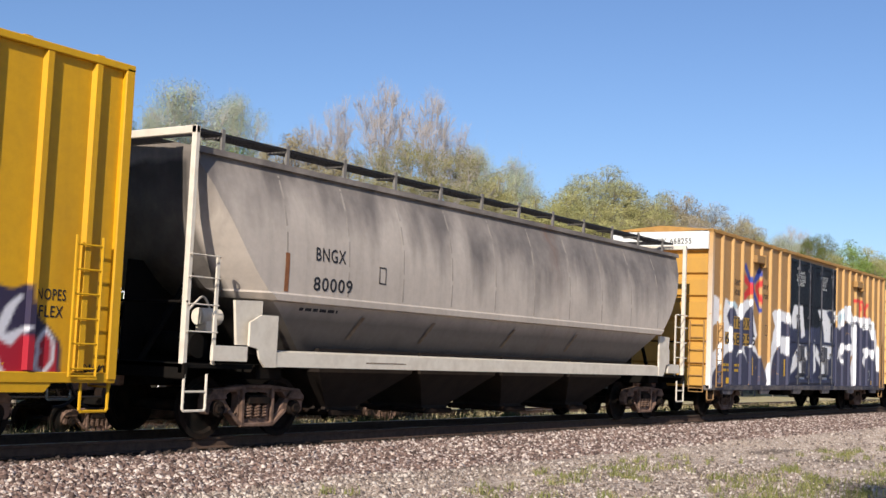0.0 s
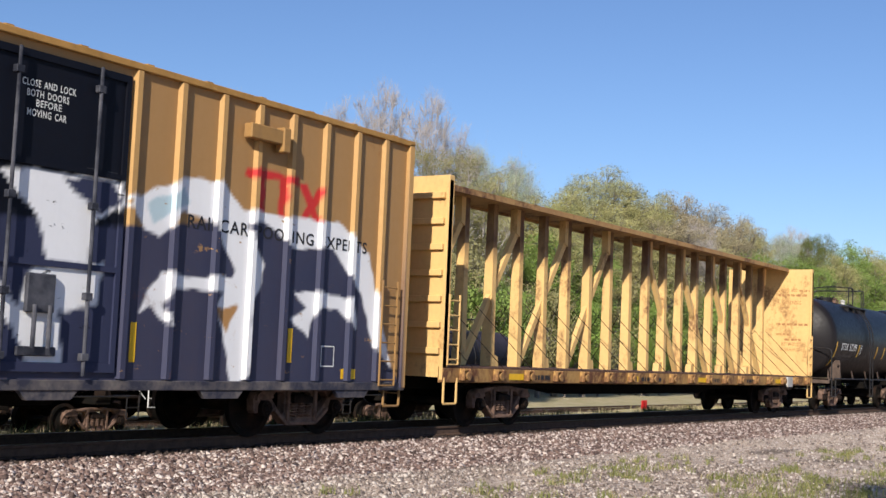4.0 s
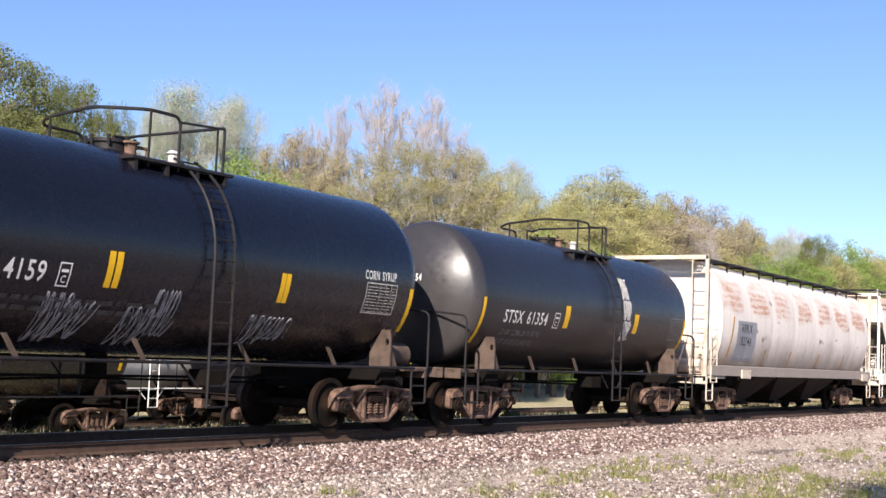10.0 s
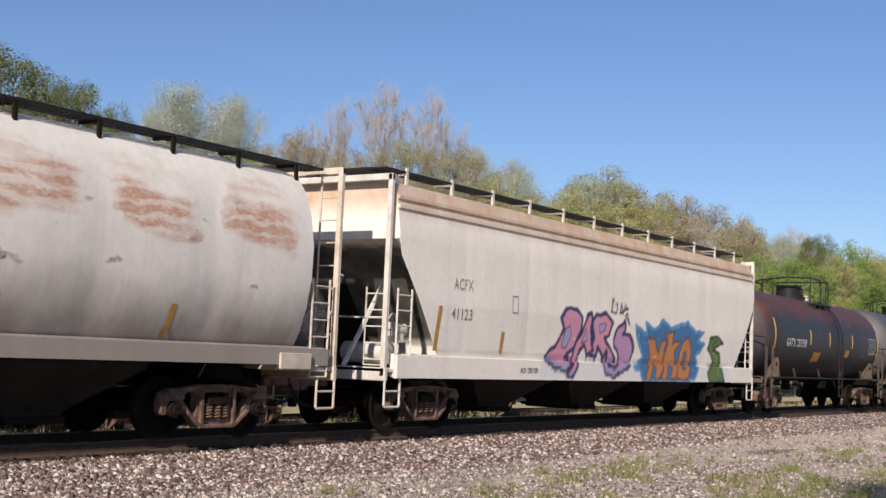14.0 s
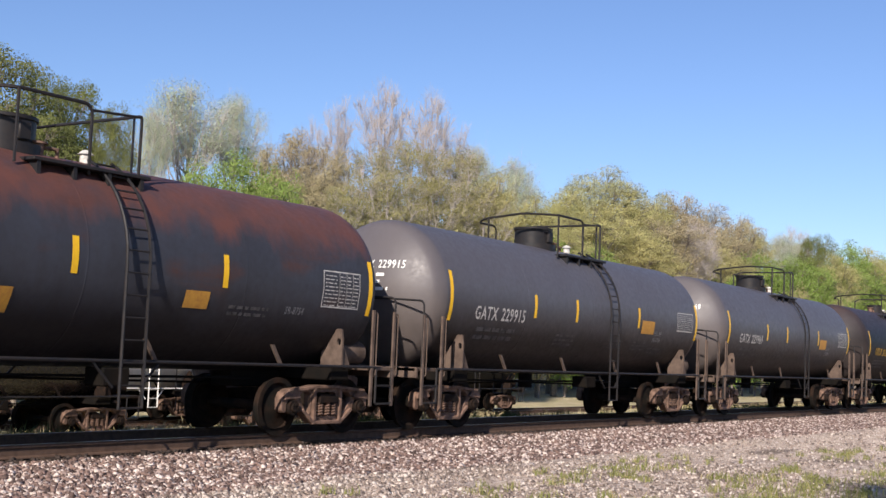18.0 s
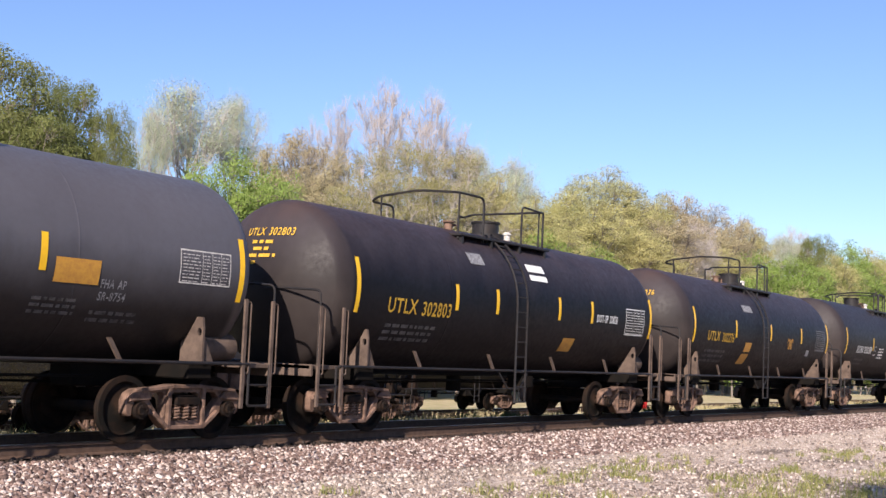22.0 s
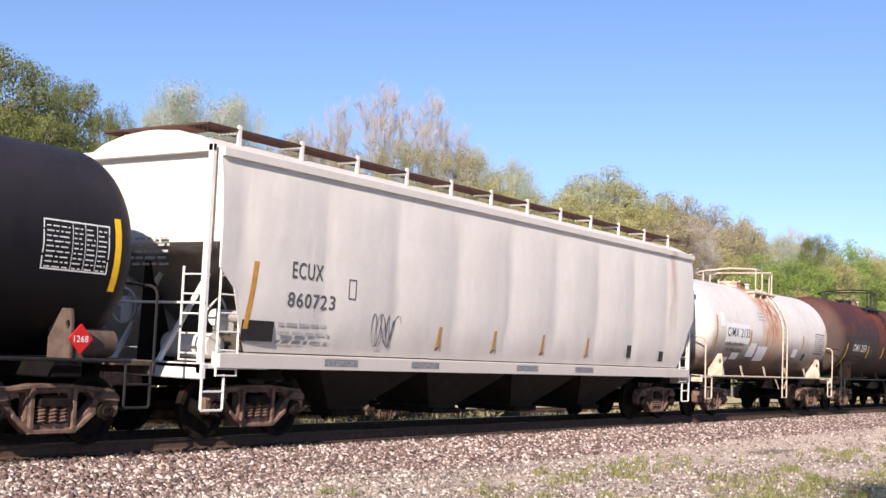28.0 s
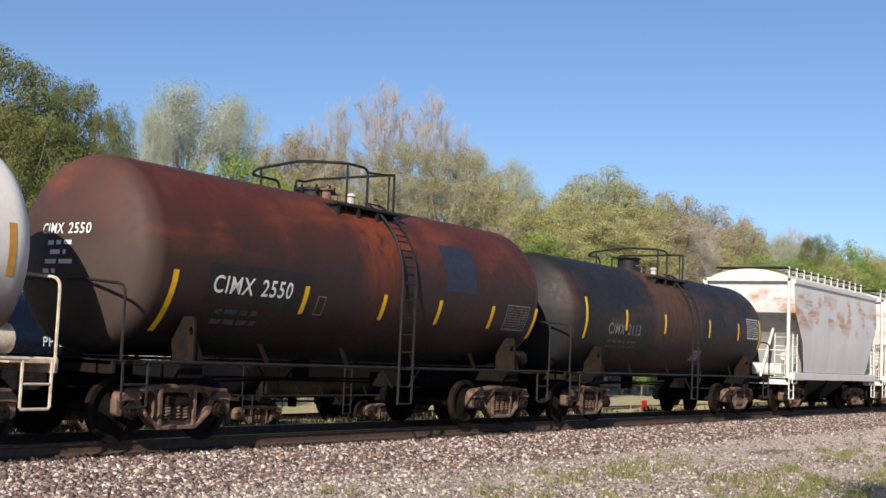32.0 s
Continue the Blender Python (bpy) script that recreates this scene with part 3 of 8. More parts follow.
def build_gear():
    # side frame, outer face toward -y
    bm = bmesh.new()
    right = [(0.0, 0.83), (0.30, 0.83), (0.60, 0.79), (0.98, 0.76), (1.10, 0.70), (1.15, 0.60), (1.14, 0.42), (1.09, 0.37), (1.03, 0.38), (1.02, 0.50), (0.97, 0.58), (0.81, 0.58), (0.76, 0.50), (0.75, 0.40), (0.69, 0.38), (0.62, 0.42), (0.50, 0.28), (0.38, 0.18), (0.0, 0.17)]
    outer = right + [(-x, z) for x, z in reversed(right[1:-1])]
    window = [(0.72, 0.62), (0.62, 0.71), (0.45, 0.72), (0.41, 0.66), (0.41, 0.38), (0.45, 0.34), (0.54, 0.42)]
    pierced(bm, outer, [window, [(-x, z) for x, z in reversed(window)], [(-0.27, 0.68), (-0.22, 0.71), (0.22, 0.71), (0.27, 0.68), (0.27, 0.30), (-0.27, 0.30)]], "y", -0.07, 0.09)
    # raised flanges along the casting's edges
    for a, b, h in (((-1.02, 0.735), (-0.30, 0.795), 0.03), ((-0.31, 0.80), (0.31, 0.80), 0.03), ((0.30, 0.795), (1.02, 0.735), 0.03), ((-0.66, 0.42), (-0.38, 0.215), 0.032), ((0.66, 0.42), (0.38, 0.215), 0.032),
                    ((-0.39, 0.20), (0.39, 0.20), 0.03), ((-0.345, 0.22), (-0.345, 0.78), 0.035), ((0.345, 0.22), (0.345, 0.78), 0.035)):
        dx, dz = b[0] - a[0], b[1] - a[1]
        k = h / math.hypot(dx, dz)
        nx, nz = -dz * k, dx * k
        prism(bm, [(a[0] + nx, a[1] + nz), (b[0] + nx, b[1] + nz), (b[0] - nx, b[1] - nz), (a[0] - nx, a[1] - nz)], "y", -0.125, -0.06)
    for s in (-1, 1):
        prism(bm, [(s * 0.70, 0.62), (s * 0.80, 0.75), (s * 1.02, 0.74), (s * 1.12, 0.66), (s * 1.12, 0.58), (s * 0.97, 0.60), (s * 0.81, 0.60)], "y", -0.12, -0.06)
    sharp = [e for e in bm.edges if len(e.link_faces) == 2 and e.calc_face_angle(0.0) > 0.6]
    bmesh.ops.bevel(bm, geom=sharp, offset=0.011, segments=1, affect="EDGES", profile=0.5)
    GEAR["side_frame"] = mesh_of(bm, "side_frame", M["rust_steel"], 35)
    # spring nest: five coils
    bm = bmesh.new()
    for k, y in ((-0.17, -0.06), (0.0, -0.07), (0.17, -0.06)):
        pts = [(k + 0.065 * math.cos(a), y + 0.065 * math.sin(a), 0.31 + 0.24 * a / (2 * math.pi * 5)) for a in steps(0, 2 * math.pi * 5, 40)]
        rod(bm, pts, 0.017, 4)
    GEAR["spring_nest"] = mesh_of(bm, "spring_nest", M["rust_steel"], 40)
    # bolster
    bm = bmesh.new()
    prism(bm, [(-1.2, 0.66), (-1.2, 0.52), (-0.6, 0.42), (0.6, 0.42), (1.2, 0.52), (1.2, 0.66), (0.5, 0.72), (-0.5, 0.72)], "x", -0.2, 0.2)
    for s in (-1, 1):
        box(bm, -0.24, 0.24, s * 1.19 - 0.04, s * 1.19 + 0.04, 0.53, 0.64, 0.01)
    GEAR["bolster"] = mesh_of(bm, "bolster", M["grime_steel"], 30)
    # wheel set: two lathed wheels on an axle
    bm = bmesh.new()
    prof = [(0.10, -0.09), (0.16, -0.075), (0.22, -0.03), (0.36, -0.03), (0.40, -0.068), (0.447, -0.072), (0.457, -0.05), (0.46, 0.03), (0.485, 0.045), (0.485, 0.068), (0.40, 0.07), (0.36, 0.02), (0.2, 0.03), (0.10, 0.08)]
    for s in (-1, 1):
        yc = s * 0.775
        rings = [[(r * math.cos(a), yc - s * h * -1, r * math.sin(a)) for r, h in prof] for a in steps(0, 2 * math.pi, 40)[:-1]]
        rows = [[bm.verts.new(p) for p in ring] for ring in rings]
        n = len(rows)
        for i in range(n):
            for k in range(len(prof) - 1):
                bm.faces.new((rows[i][k], rows[i][k + 1], rows[(i + 1) % n][k + 1], rows[(i + 1) % n][k]))
    cyl(bm, (0, -1.0, 0), (0, 1.0, 0), 0.085, 12)
    bmesh.ops.recalc_face_normals(bm, faces=bm.faces)
    GEAR["wheel_set"] = mesh_of(bm, "wheel_set", M["wheel"], 35)
    bm = bmesh.new()
    cyl(bm, (0, -0.13, 0), (0, 0.10, 0), 0.125, 18)
    cyl(bm, (0, -0.17, 0), (0, -0.12, 0), 0.085, 14)
    for i in range(3):
        a = i * 2.0944
        cyl(bm, (0.055 * math.cos(a), -0.19, 0.055 * math.sin(a)), (0.055 * math.cos(a), -0.165, 0.055 * math.sin(a)), 0.018, 6)
    GEAR["bearing"] = mesh_of(bm, "bearing_cap", M["grime_steel"], 35)
    # coupler, pointing to +x
    bm = bmesh.new()
    box(bm, -0.5, 0.16, -0.09, 0.09, 0.76, 0.94, 0.02)
    prism(bm, [(0.12, -0.14), (0.34, -0.17), (0.42, -0.10), (0.36, -0.02), (0.42, 0.06), (0.34, 0.16), (0.12, 0.12)], "z", 0.70, 0.99)
    GEAR["coupler"] = mesh_of(bm, "coupler", M["rust_steel"], 30)
    bm = bmesh.new()
    rod(bm, bent([(0, 0, 0.80), (0.12, 0, 0.60), (0.32, 0, 0.44), (0.55, 0, 0.42)], 0.1), 0.024, 6)
    GEAR["air_hose"] = mesh_of(bm, "air_hose", M["black"], 40)


def truck(car, x, rolling=True):
    t = part("truck", GEAR["bolster"], None, car, "rusty cast steel four-wheel truck", at=(x, 0, 0))
    for s in (-1, 1):
        f = part("side_frame", GEAR["side_frame"], None, t, at=(0, s * 1.08, 0))
        g = part("spring_nest", GEAR["spring_nest"], None, t, at=(0, s * 1.08, 0))
        for k in (-1, 1):
            b = part("bearing_cap", GEAR["bearing"], None, t, at=(k * 0.889, s * 1.08, WHEEL_R))
            if s > 0:
                b.rotation_euler = (0, 0, math.pi)
        if s > 0:
            g.rotation_euler = (0, 0, math.pi)
    for k in (-1, 1):
        w = part("wheel_set", GEAR["wheel_set"], None, t)
        w.matrix_parent_inverse = Matrix.Translation((k * 0.889, 0, WHEEL_R))
        if rolling:
            WHEELS.append(w)
    return t


def running_gear(car, trucks, end, rolling=True):
    for x in trucks:
        truck(car, x, rolling)
    for s in (-1, 1):
        c = part("coupler", GEAR["coupler"], None, car, "rusty knuckle coupler", at=(s * end, 0, 0))
        h = part("air_hose", GEAR["air_hose"], None, car, at=(s * (end - 0.05), s * -0.3, 0))
        if s < 0:
            c.rotation_euler = h.rotation_euler = (0, 0, math.pi)


def ladder(car, x, y, z0, z1, rungs, mat, width=0.42, name="ladder", r=0.014, along="x", foot=0.0):
    """Upright ladder: two bars, rungs as pieces."""
    bm = bmesh.new()
    d = Vector((width / 2, 0, 0)) if along == "x" else Vector((0, width / 2, 0))
    p = Vector((x, y, 0))
    rod(bm, [p - d + Vector((0, 0, z1)), p - d + Vector((0, 0, z0)), p + d + Vector((0, 0, z0)), p + d + Vector((0, 0, z1))], 0.021, 6)
    lad = part(name, bm, mat, car)
    bm = bmesh.new()
    rod(bm, [-d, d], r, 6)
    rung = mesh_of(bm, "rung", mat)
    for z in steps(z0 + 0.1, z1 - 0.12, rungs - 1):
        part("rung", rung, None, lad, at=(x, y, z))
    return lad


CARS = []


def car_empty(name, centre, label, category):
    c = thing(name, label, category, "freight train", at=(centre, TRACK_Y, 0))
    CARS.append((c, centre))
    return c


# ---- tank cars ----
def head_profile(radius, head):
    """Dished head from rim to crown: a tight knuckle, then a shallow cap; (bulge, radius) pairs, the bulge scaled to head."""
    k, big = 0.27, radius * 2.2
    phi = math.asin((radius - k) / (big - k))
    depth = big - (big - k) * math.cos(phi)
    out = [(k * math.sin(a), radius - k + k * math.cos(a)) for a in steps(0.0, math.pi / 2 - phi, 6)]
    out += [(depth - big + big * math.cos(a), big * math.sin(a)) for a in steps(phi, 0.02, 8)[1:]]
    return [(d * head / depth, r) for d, r in out]


def tank_car(centre, half, radius, zc, shell, rail, trucks, label, ladder_x=0.0, head=0.70, stripes=(), saddle=None, manway="low", band=True, railing=None, dome_x=None, rise=0.54, reach=0.65, corner="hoop", stripe="stripe", moving=True, cat="tank car", split=False):
    """half: half length of the straight shell; the heads bulge beyond it."""
    if moving:
        car = car_empty("tank_car", centre, label, cat)
    else:
        car = thing("tank_car", label, cat, "parked tank cars", at=(centre, YARD_Y, YARD_Z))
    saddle = saddle or M["grime_steel"]
    end = half + head + 0.12
    bm = bmesh.new()
    seg = 56
    dish = [(half + d, r) for d, r in head_profile(radius, head)]
    prof = [(-x, r) for x, r in reversed(dish)] + [(x, radius) for x in steps(-half, half, 10)[1:-1]] + dish
    loft(bm, [[(x, -r * math.sin(2 * math.pi * i / seg), zc + r * math.cos(2 * math.pi * i / seg)) for i in range(seg)] for x, r in prof])
    part("tank", bm, shell, car, smooth=40)
    # weld bands
    for x in steps(-half, half, 4)[1:-1] if band else ():
        bm = bmesh.new()
        loft(bm, [[(x + dx, -(radius + dr) * math.sin(2 * math.pi * i / seg), zc + (radius + dr) * math.cos(2 * math.pi * i / seg)) for i in range(seg)]
                  for dx, dr in ((-0.035, -0.008), (-0.015, 0.0015), (0.015, 0.0015), (0.035, -0.008))], caps=False)
        part("weld_seam", bm, shell, car, smooth=50)
    surf = tank_surface(radius, zc)
    # stub sills, end platforms, bolsters
    for s in (-1, 1):
        bm = bmesh.new()
        tx = trucks[1] if s > 0 else trucks[0]
        box(bm, *sorted((tx - s * 1.4, s * end)), -0.24, 0.24, 0.76, 1.12, 0.02)
        box(bm, *sorted((tx - 0.25, tx + 0.25)), -1.42, 1.42, 0.92, 1.16, 0.02)
        part("stub_sill", bm, M["under"], car)
        bm = bmesh.new()
        box(bm, *sorted((s * end, s * (end - 0.75))), -1.42, 1.42, 1.10, 1.17, 0.01)
        box(bm, *sorted((s * end, s * (end - 0.06))), -1.45, 1.45, 0.98, 1.18, 0.01)
        part("end_platform", bm, saddle, car)
        # saddle: upright webs that follow the tank's round, with a lightening hole, closed by a flange
        for q in (-1, 1):
            reachz = min(1.84, zc - 0.72)
            round_side = [(q * math.sqrt(max(0.0, (radius + 0.004) ** 2 - (zc - z) ** 2)), z) for z in steps(reachz, zc - math.sqrt((radius + 0.004) ** 2 - 1.0), 6)]
            hole = [(q * 1.385 + 0.045 * math.cos(a), reachz - 0.22 + 0.065 * math.sin(a)) for a in steps(0, 2 * math.pi, 8)[:-1]]
            bm = bmesh.new()
            pierced(bm, [(q * 1.46, 1.165), (q * 1.46, reachz - 0.16), (q * 1.43, reachz)] + round_side + [(round_side[-1][0], 1.165)], [hole], "x", tx - 0.02, tx + 0.02)
            part("saddle", bm, saddle, car)
            bm = bmesh.new()
            prism(bm, [(tx + 0.021, 1.166), (tx + 0.26, 1.166), (tx + 0.021, 1.62)], "y", q * 1.40, q * 1.43)
            part("saddle_flange", bm, saddle, car)
    for q in (-1, 1):
        # side rail low along the tank, with stays
        bm = bmesh.new()
        rod(bm, [(-half - 0.3, q * 1.5, 1.16), (half + 0.3, q * 1.5, 1.16)], 0.026, 8)
        part("side_rail", bm, rail, car)
        for x in steps(trucks[0] + 1.6, trucks[1] - 1.6, 3):
            bm = bmesh.new()
            prism(bm, [(x - 0.02, 1.14), (x + 0.05, 1.14), (x - 0.19, 1.48), (x - 0.26, 1.48)], "y", q * 1.50, q * 1.46)
            part("rail_stay", bm, saddle, car)
    # handrails and steps at the four corners
    for s in (-1, 1):
        for q in (-1, 1):
            bm = bmesh.new()
            y = q * 1.5
            xe = s * (end - 0.1)
            if corner == "hoop":
                rod(bm, bent([(xe, y, 1.16), (xe, y, 2.22), (xe - s * 0.04, y - q * 0.9, 2.30), (xe - s * 0.04, y - q * 1.3, 2.30)], 0.15), 0.022, 6)
            else:
                rod(bm, bent([(xe, y, 1.16), (xe, y, 2.42), (xe - s * 0.04, y - q * 0.9, 2.46), (xe - s * 0.04, y - q * 1.3, 2.46)], 0.12), 0.02, 6)
            part("end_handrail", bm, rail, car)
            if corner == "bars":
                for k in (0.0, 0.62):
                    xb = xe - s * (0.02 + k)
                    bm = bmesh.new()
                    box(bm, xb - 0.035, xb + 0.035, y - 0.02, y + 0.02, 0.48, 2.16, 0.006)
                    part("corner_stile", bm, saddle, car)
                    bm = bmesh.new()
                    rod(bm, bent([(xb, y - q * 0.01, 2.12), (xb + 0.12, y, 2.12), (xb + 0.12, y, 1.02), (xb, y - q * 0.01, 1.02)], 0.04, 2), 0.012, 6)
                    part("grab_iron", bm, saddle, car)
            bm = bmesh.new()
            rod(bm, bent([(xe - s * 0.04, y, 1.16), (xe - s * 0.04, y, 0.52), (xe - s * 0.50, y, 0.52), (xe - s * 0.50, y, 1.16)], 0.03, 1), 0.022, 6)
            rod(bm, [(xe - s * 0.04, y, 0.84), (xe - s * 0.50, y, 0.84)], 0.018, 6)
            part("stirrup_step", bm, rail, car)
    # centre ladders over the side
    for q in (-1, 1):
        lx = ladder_x
        side = lambda z: q * (math.sqrt(max(0.0, (radius + 0.10) ** 2 - max(0.0, z - zc) ** 2)) if z > zc else radius + 0.10)
        zs = steps(0.52, zc, 6) + [zc + (radius + 0.10) * math.sin(a) for a in steps(0.15, 1.15, 8)]
        pts = [(side(z), z) for z in zs]
        bm = bmesh.new()
        rod(bm, [(lx - 0.21, y, z) for y, z in reversed(pts)] + [(lx + 0.21, y, z) for y, z in pts], 0.024, 6)
        lad = part("ladder", bm, rail, car)
        bm = bmesh.new()
        rod(bm, [(-0.21, 0, 0), (0.21, 0, 0)], 0.014, 6)
        me = mesh_of(bm, "rung", rail)
        length = [0.0]
        for (ya, za), (yb, zb) in zip(pts, pts[1:]):
            length.append(length[-1] + math.hypot(yb - ya, zb - za))
        d = 0.0
        while d < length[-1]:
            k = max(i for i in range(len(length) - 1) if length[i] <= d)
            t = (d - length[k]) / (length[k + 1] - length[k])
            part("rung", me, None, lad, at=(lx, pts[k][0] + t * (pts[k + 1][0] - pts[k][0]), pts[k][1] + t * (pts[k + 1][1] - pts[k][1])))
            d += 0.31
        for dx in (-0.62, 0.62):
            bm = bmesh.new()
            rod(bm, [(lx + dx, q * 1.48, 1.16), (lx + dx * 0.4, q * 1.5, 0.80)], 0.02, 6)
            part("ladder_brace", bm, rail, car)
    # top platform and railing
    zt = zc + radius
    _, rm, rb = railing or (0, ladder_x - 0.4, ladder_x + 0.7)
    top = zt + rise
    rl = rm - reach
    # one loop round the manway, open toward the ladder
    bm = bmesh.new()
    rod(bm, bent([(rm, -0.95, zt - 0.30), (rm, -0.95, top), (rl, -0.95, top), (rl - 0.48, -0.3, top), (rl - 0.52, 0.7, top - 0.1), (rl - 0.4, 0.95, top - 0.18), (rl + 0.4, 0.95, top - 0.18), (rl + 0.4, 0.95, zt - 0.2)], 0.16), 0.026, 6)
    part("platform_railing", bm, rail, car)
    bm = bmesh.new()
    rod(bm, [(rl + 0.05, -0.95, top), (rl + 0.05, -0.95, zt - 0.30)], 0.022, 6)
    part("railing_post", bm, rail, car)
    bm = bmesh.new()
    rod(bm, [(rl - 0.52, 0.6, top - 0.09), (rl - 0.5, 0.6, zt - 0.1)], 0.022, 6)
    part("railing_post", bm, rail, car)
    # one rail across the far end of the platform
    bm = bmesh.new()
    rod(bm, bent([(rb, -0.95, zt - 0.32), (rb, -0.95, top), (rb, 0.95, top), (rb - 0.35, 0.95, top - 0.1), (rb - 0.6, 0.95, top - 0.1), (rb - 0.6, 0.95, zt - 0.2)], 0.05, 2), 0.026, 6)
    part("platform_railing", bm, rail, car)
    bm = bmesh.new()
    rod(bm, [(rb - 0.1, -0.9, top), (rb - 0.1, -0.9, zt - 0.28)], 0.02, 6)
    part("railing_post", bm, rail, car)
    bm = bmesh.new()
    if split:
        rod(bm, bent([(rb - 0.95, -0.95, zt - 0.26), (rb - 0.95, -0.95, top + 0.02), (rb, -0.95, top - 0.02)], 0.12), 0.024, 6)
    else:
        rod(bm, [(rm, -0.95, top - 0.08), (rb, -0.95, top - 0.02)], 0.02, 6)
    part("railing_bar", bm, rail, car)
    for q in (-1, 1):
        bm = bmesh.new()
        box(bm, rm - 1.0, rb + 0.15, *sorted((q * 1.06, q * 0.62)), zt - 0.24, zt - 0.19, 0.008)
        for x in steps(rm - 0.9, rb, 3):
            box(bm, x - 0.03, x + 0.03, *sorted((q * 1.04, q * 0.7)), zt - 0.42, zt - 0.235)
        part("top_platform", bm, rail, car)
    # manway and valves
    mx = ladder_x - 0.9 if dome_x is None else dome_x
    bm = bmesh.new()
    if manway == "dome":
        cyl(bm, (mx, 0, zt - 0.12), (mx, 0, zt + 0.40), 0.44, 28)
        cyl(bm, (mx, 0, zt + 0.40), (mx, 0, zt + 0.45), 0.47, 28)
        cyl(bm, (mx, 0, zt - 0.16), (mx, 0, zt + 0.06), 0.54, 28)
        box(bm, mx - 0.10, mx + 0.10, -0.50, -0.42, zt + 0.10, zt + 0.36, 0.015)
    elif manway == "small":
        cyl(bm, (mx, 0, zt - 0.1), (mx, 0, zt + 0.30), 0.30, 24)
        cyl(bm, (mx, 0, zt + 0.30), (mx, 0, zt + 0.34), 0.33, 24)
        cyl(bm, (mx, 0, zt - 0.12), (mx, 0, zt + 0.06), 0.42, 24)
    else:
        cyl(bm, (mx, 0, zt - 0.1), (mx, 0, zt + 0.10), 0.30, 24)
        cyl(bm, (mx, 0, zt + 0.10), (mx, 0, zt + 0.15), 0.34, 24)
        for i in range(8):
            a = i * 0.785
            cyl(bm, (mx + 0.36 * math.cos(a), 0.36 * math.sin(a), zt + 0.06), (mx + 0.36 * math.cos(a), 0.36 * math.sin(a), zt + 0.20), 0.025, 6)
    part("manway", bm, rail, car, smooth=40)
    # valves by the platform: a brown pipe stub with a handwheel, a pale relief valve
    bm = bmesh.new()
    cyl(bm, (rm - 0.42, -0.35, zt - 0.08), (rm - 0.42, -0.35, zt + 0.10), 0.09, 14)
    cyl(bm, (rm - 0.42, -0.35, zt + 0.10), (rm - 0.42, -0.35, zt + 0.13), 0.14, 14)
    rod(bm, [(rm - 0.42, -0.35, zt + 0.06), (rm - 0.12, -0.40, zt + 0.06), (rm - 0.12, -0.40, zt - 0.10)], 0.035, 8)
    part("valve", bm, M["rust_steel"], car, "rust-brown valve", smooth=40)
    bm = bmesh.new()
    cyl(bm, (rb - 0.40, -0.25, zt - 0.05), (rb - 0.40, -0.25, zt + 0.10), 0.08, 14)
    cyl(bm, (rb - 0.40, -0.25, zt + 0.10), (rb - 0.40, -0.25, zt + 0.16), 0.12, 14, 0.05)
    part("relief_valve", bm, M["worn_letter"], car, "pale relief valve", smooth=40)
    # air reservoir and brake rigging beneath
    bm = bmesh.new()
    cyl(bm, (trucks[1] + 0.25, -0.95, 1.40), (trucks[1] + 1.05, -0.95, 1.40), 0.21, 16)
    part("air_reservoir", bm, saddle, car, smooth=40)
    bm = bmesh.new()
    cyl(bm, (-0.5, 0, zc - radius - 0.32), (-0.5, 0, zc - radius + 0.05), 0.16, 14)
    rod(bm, [(trucks[0] + 1.2, -0.5, 0.92), (trucks[1] - 1.2, -0.5, 0.92)], 0.022, 6)
    rod(bm, [(trucks[0] + 1.0, 0.2, 0.80), (-0.6, 0.3, 0.86), (trucks[1] - 1.0, 0.2, 0.80)], 0.02, 6)
    box(bm, 0.9, 1.4, -0.9, -0.5, 0.78, 1.05, 0.02)
    part("bottom_outlet", bm, M["under"], car)
    for x, z0, z1 in stripes:
        bm = bmesh.new()
        sheet(bm, [x - 0.055, x + 0.055], steps(z0, z1, 5), surf)
        part("reflective_stripe", bm, M[stripe], car, "yellow reflective stripe")
    running_gear(car, trucks, end, moving)
    return car, surf


def tank_surface(radius, zc, off=0.007):
    def at(x, z):
        return (x, -math.sqrt(max(0.01, (radius + off) ** 2 - (z - zc) ** 2)), z)
    return at


# ---- covered hopper cars ----
def curve(table):
    """A smooth function through a few (z, value) pairs."""
    def at(z):
        if z <= table[0][0]:
            return table[0][1]
        for (a, va), (b, vb) in zip(table, table[1:]):
            if z <= b:
                t = (z - a) / (b - a)
                return va + (vb - va) * t
        return table[-1][1]
    return at


def swell(bulge, x, z):
    """How far a side panel swells between its posts: (first post, depth, spacing)."""
    return bulge[1] * abs(math.sin(math.pi * (x - bulge[0]) / bulge[2])) ** 0.7 if bulge and 1.5 < z < 4.0 else 0.0


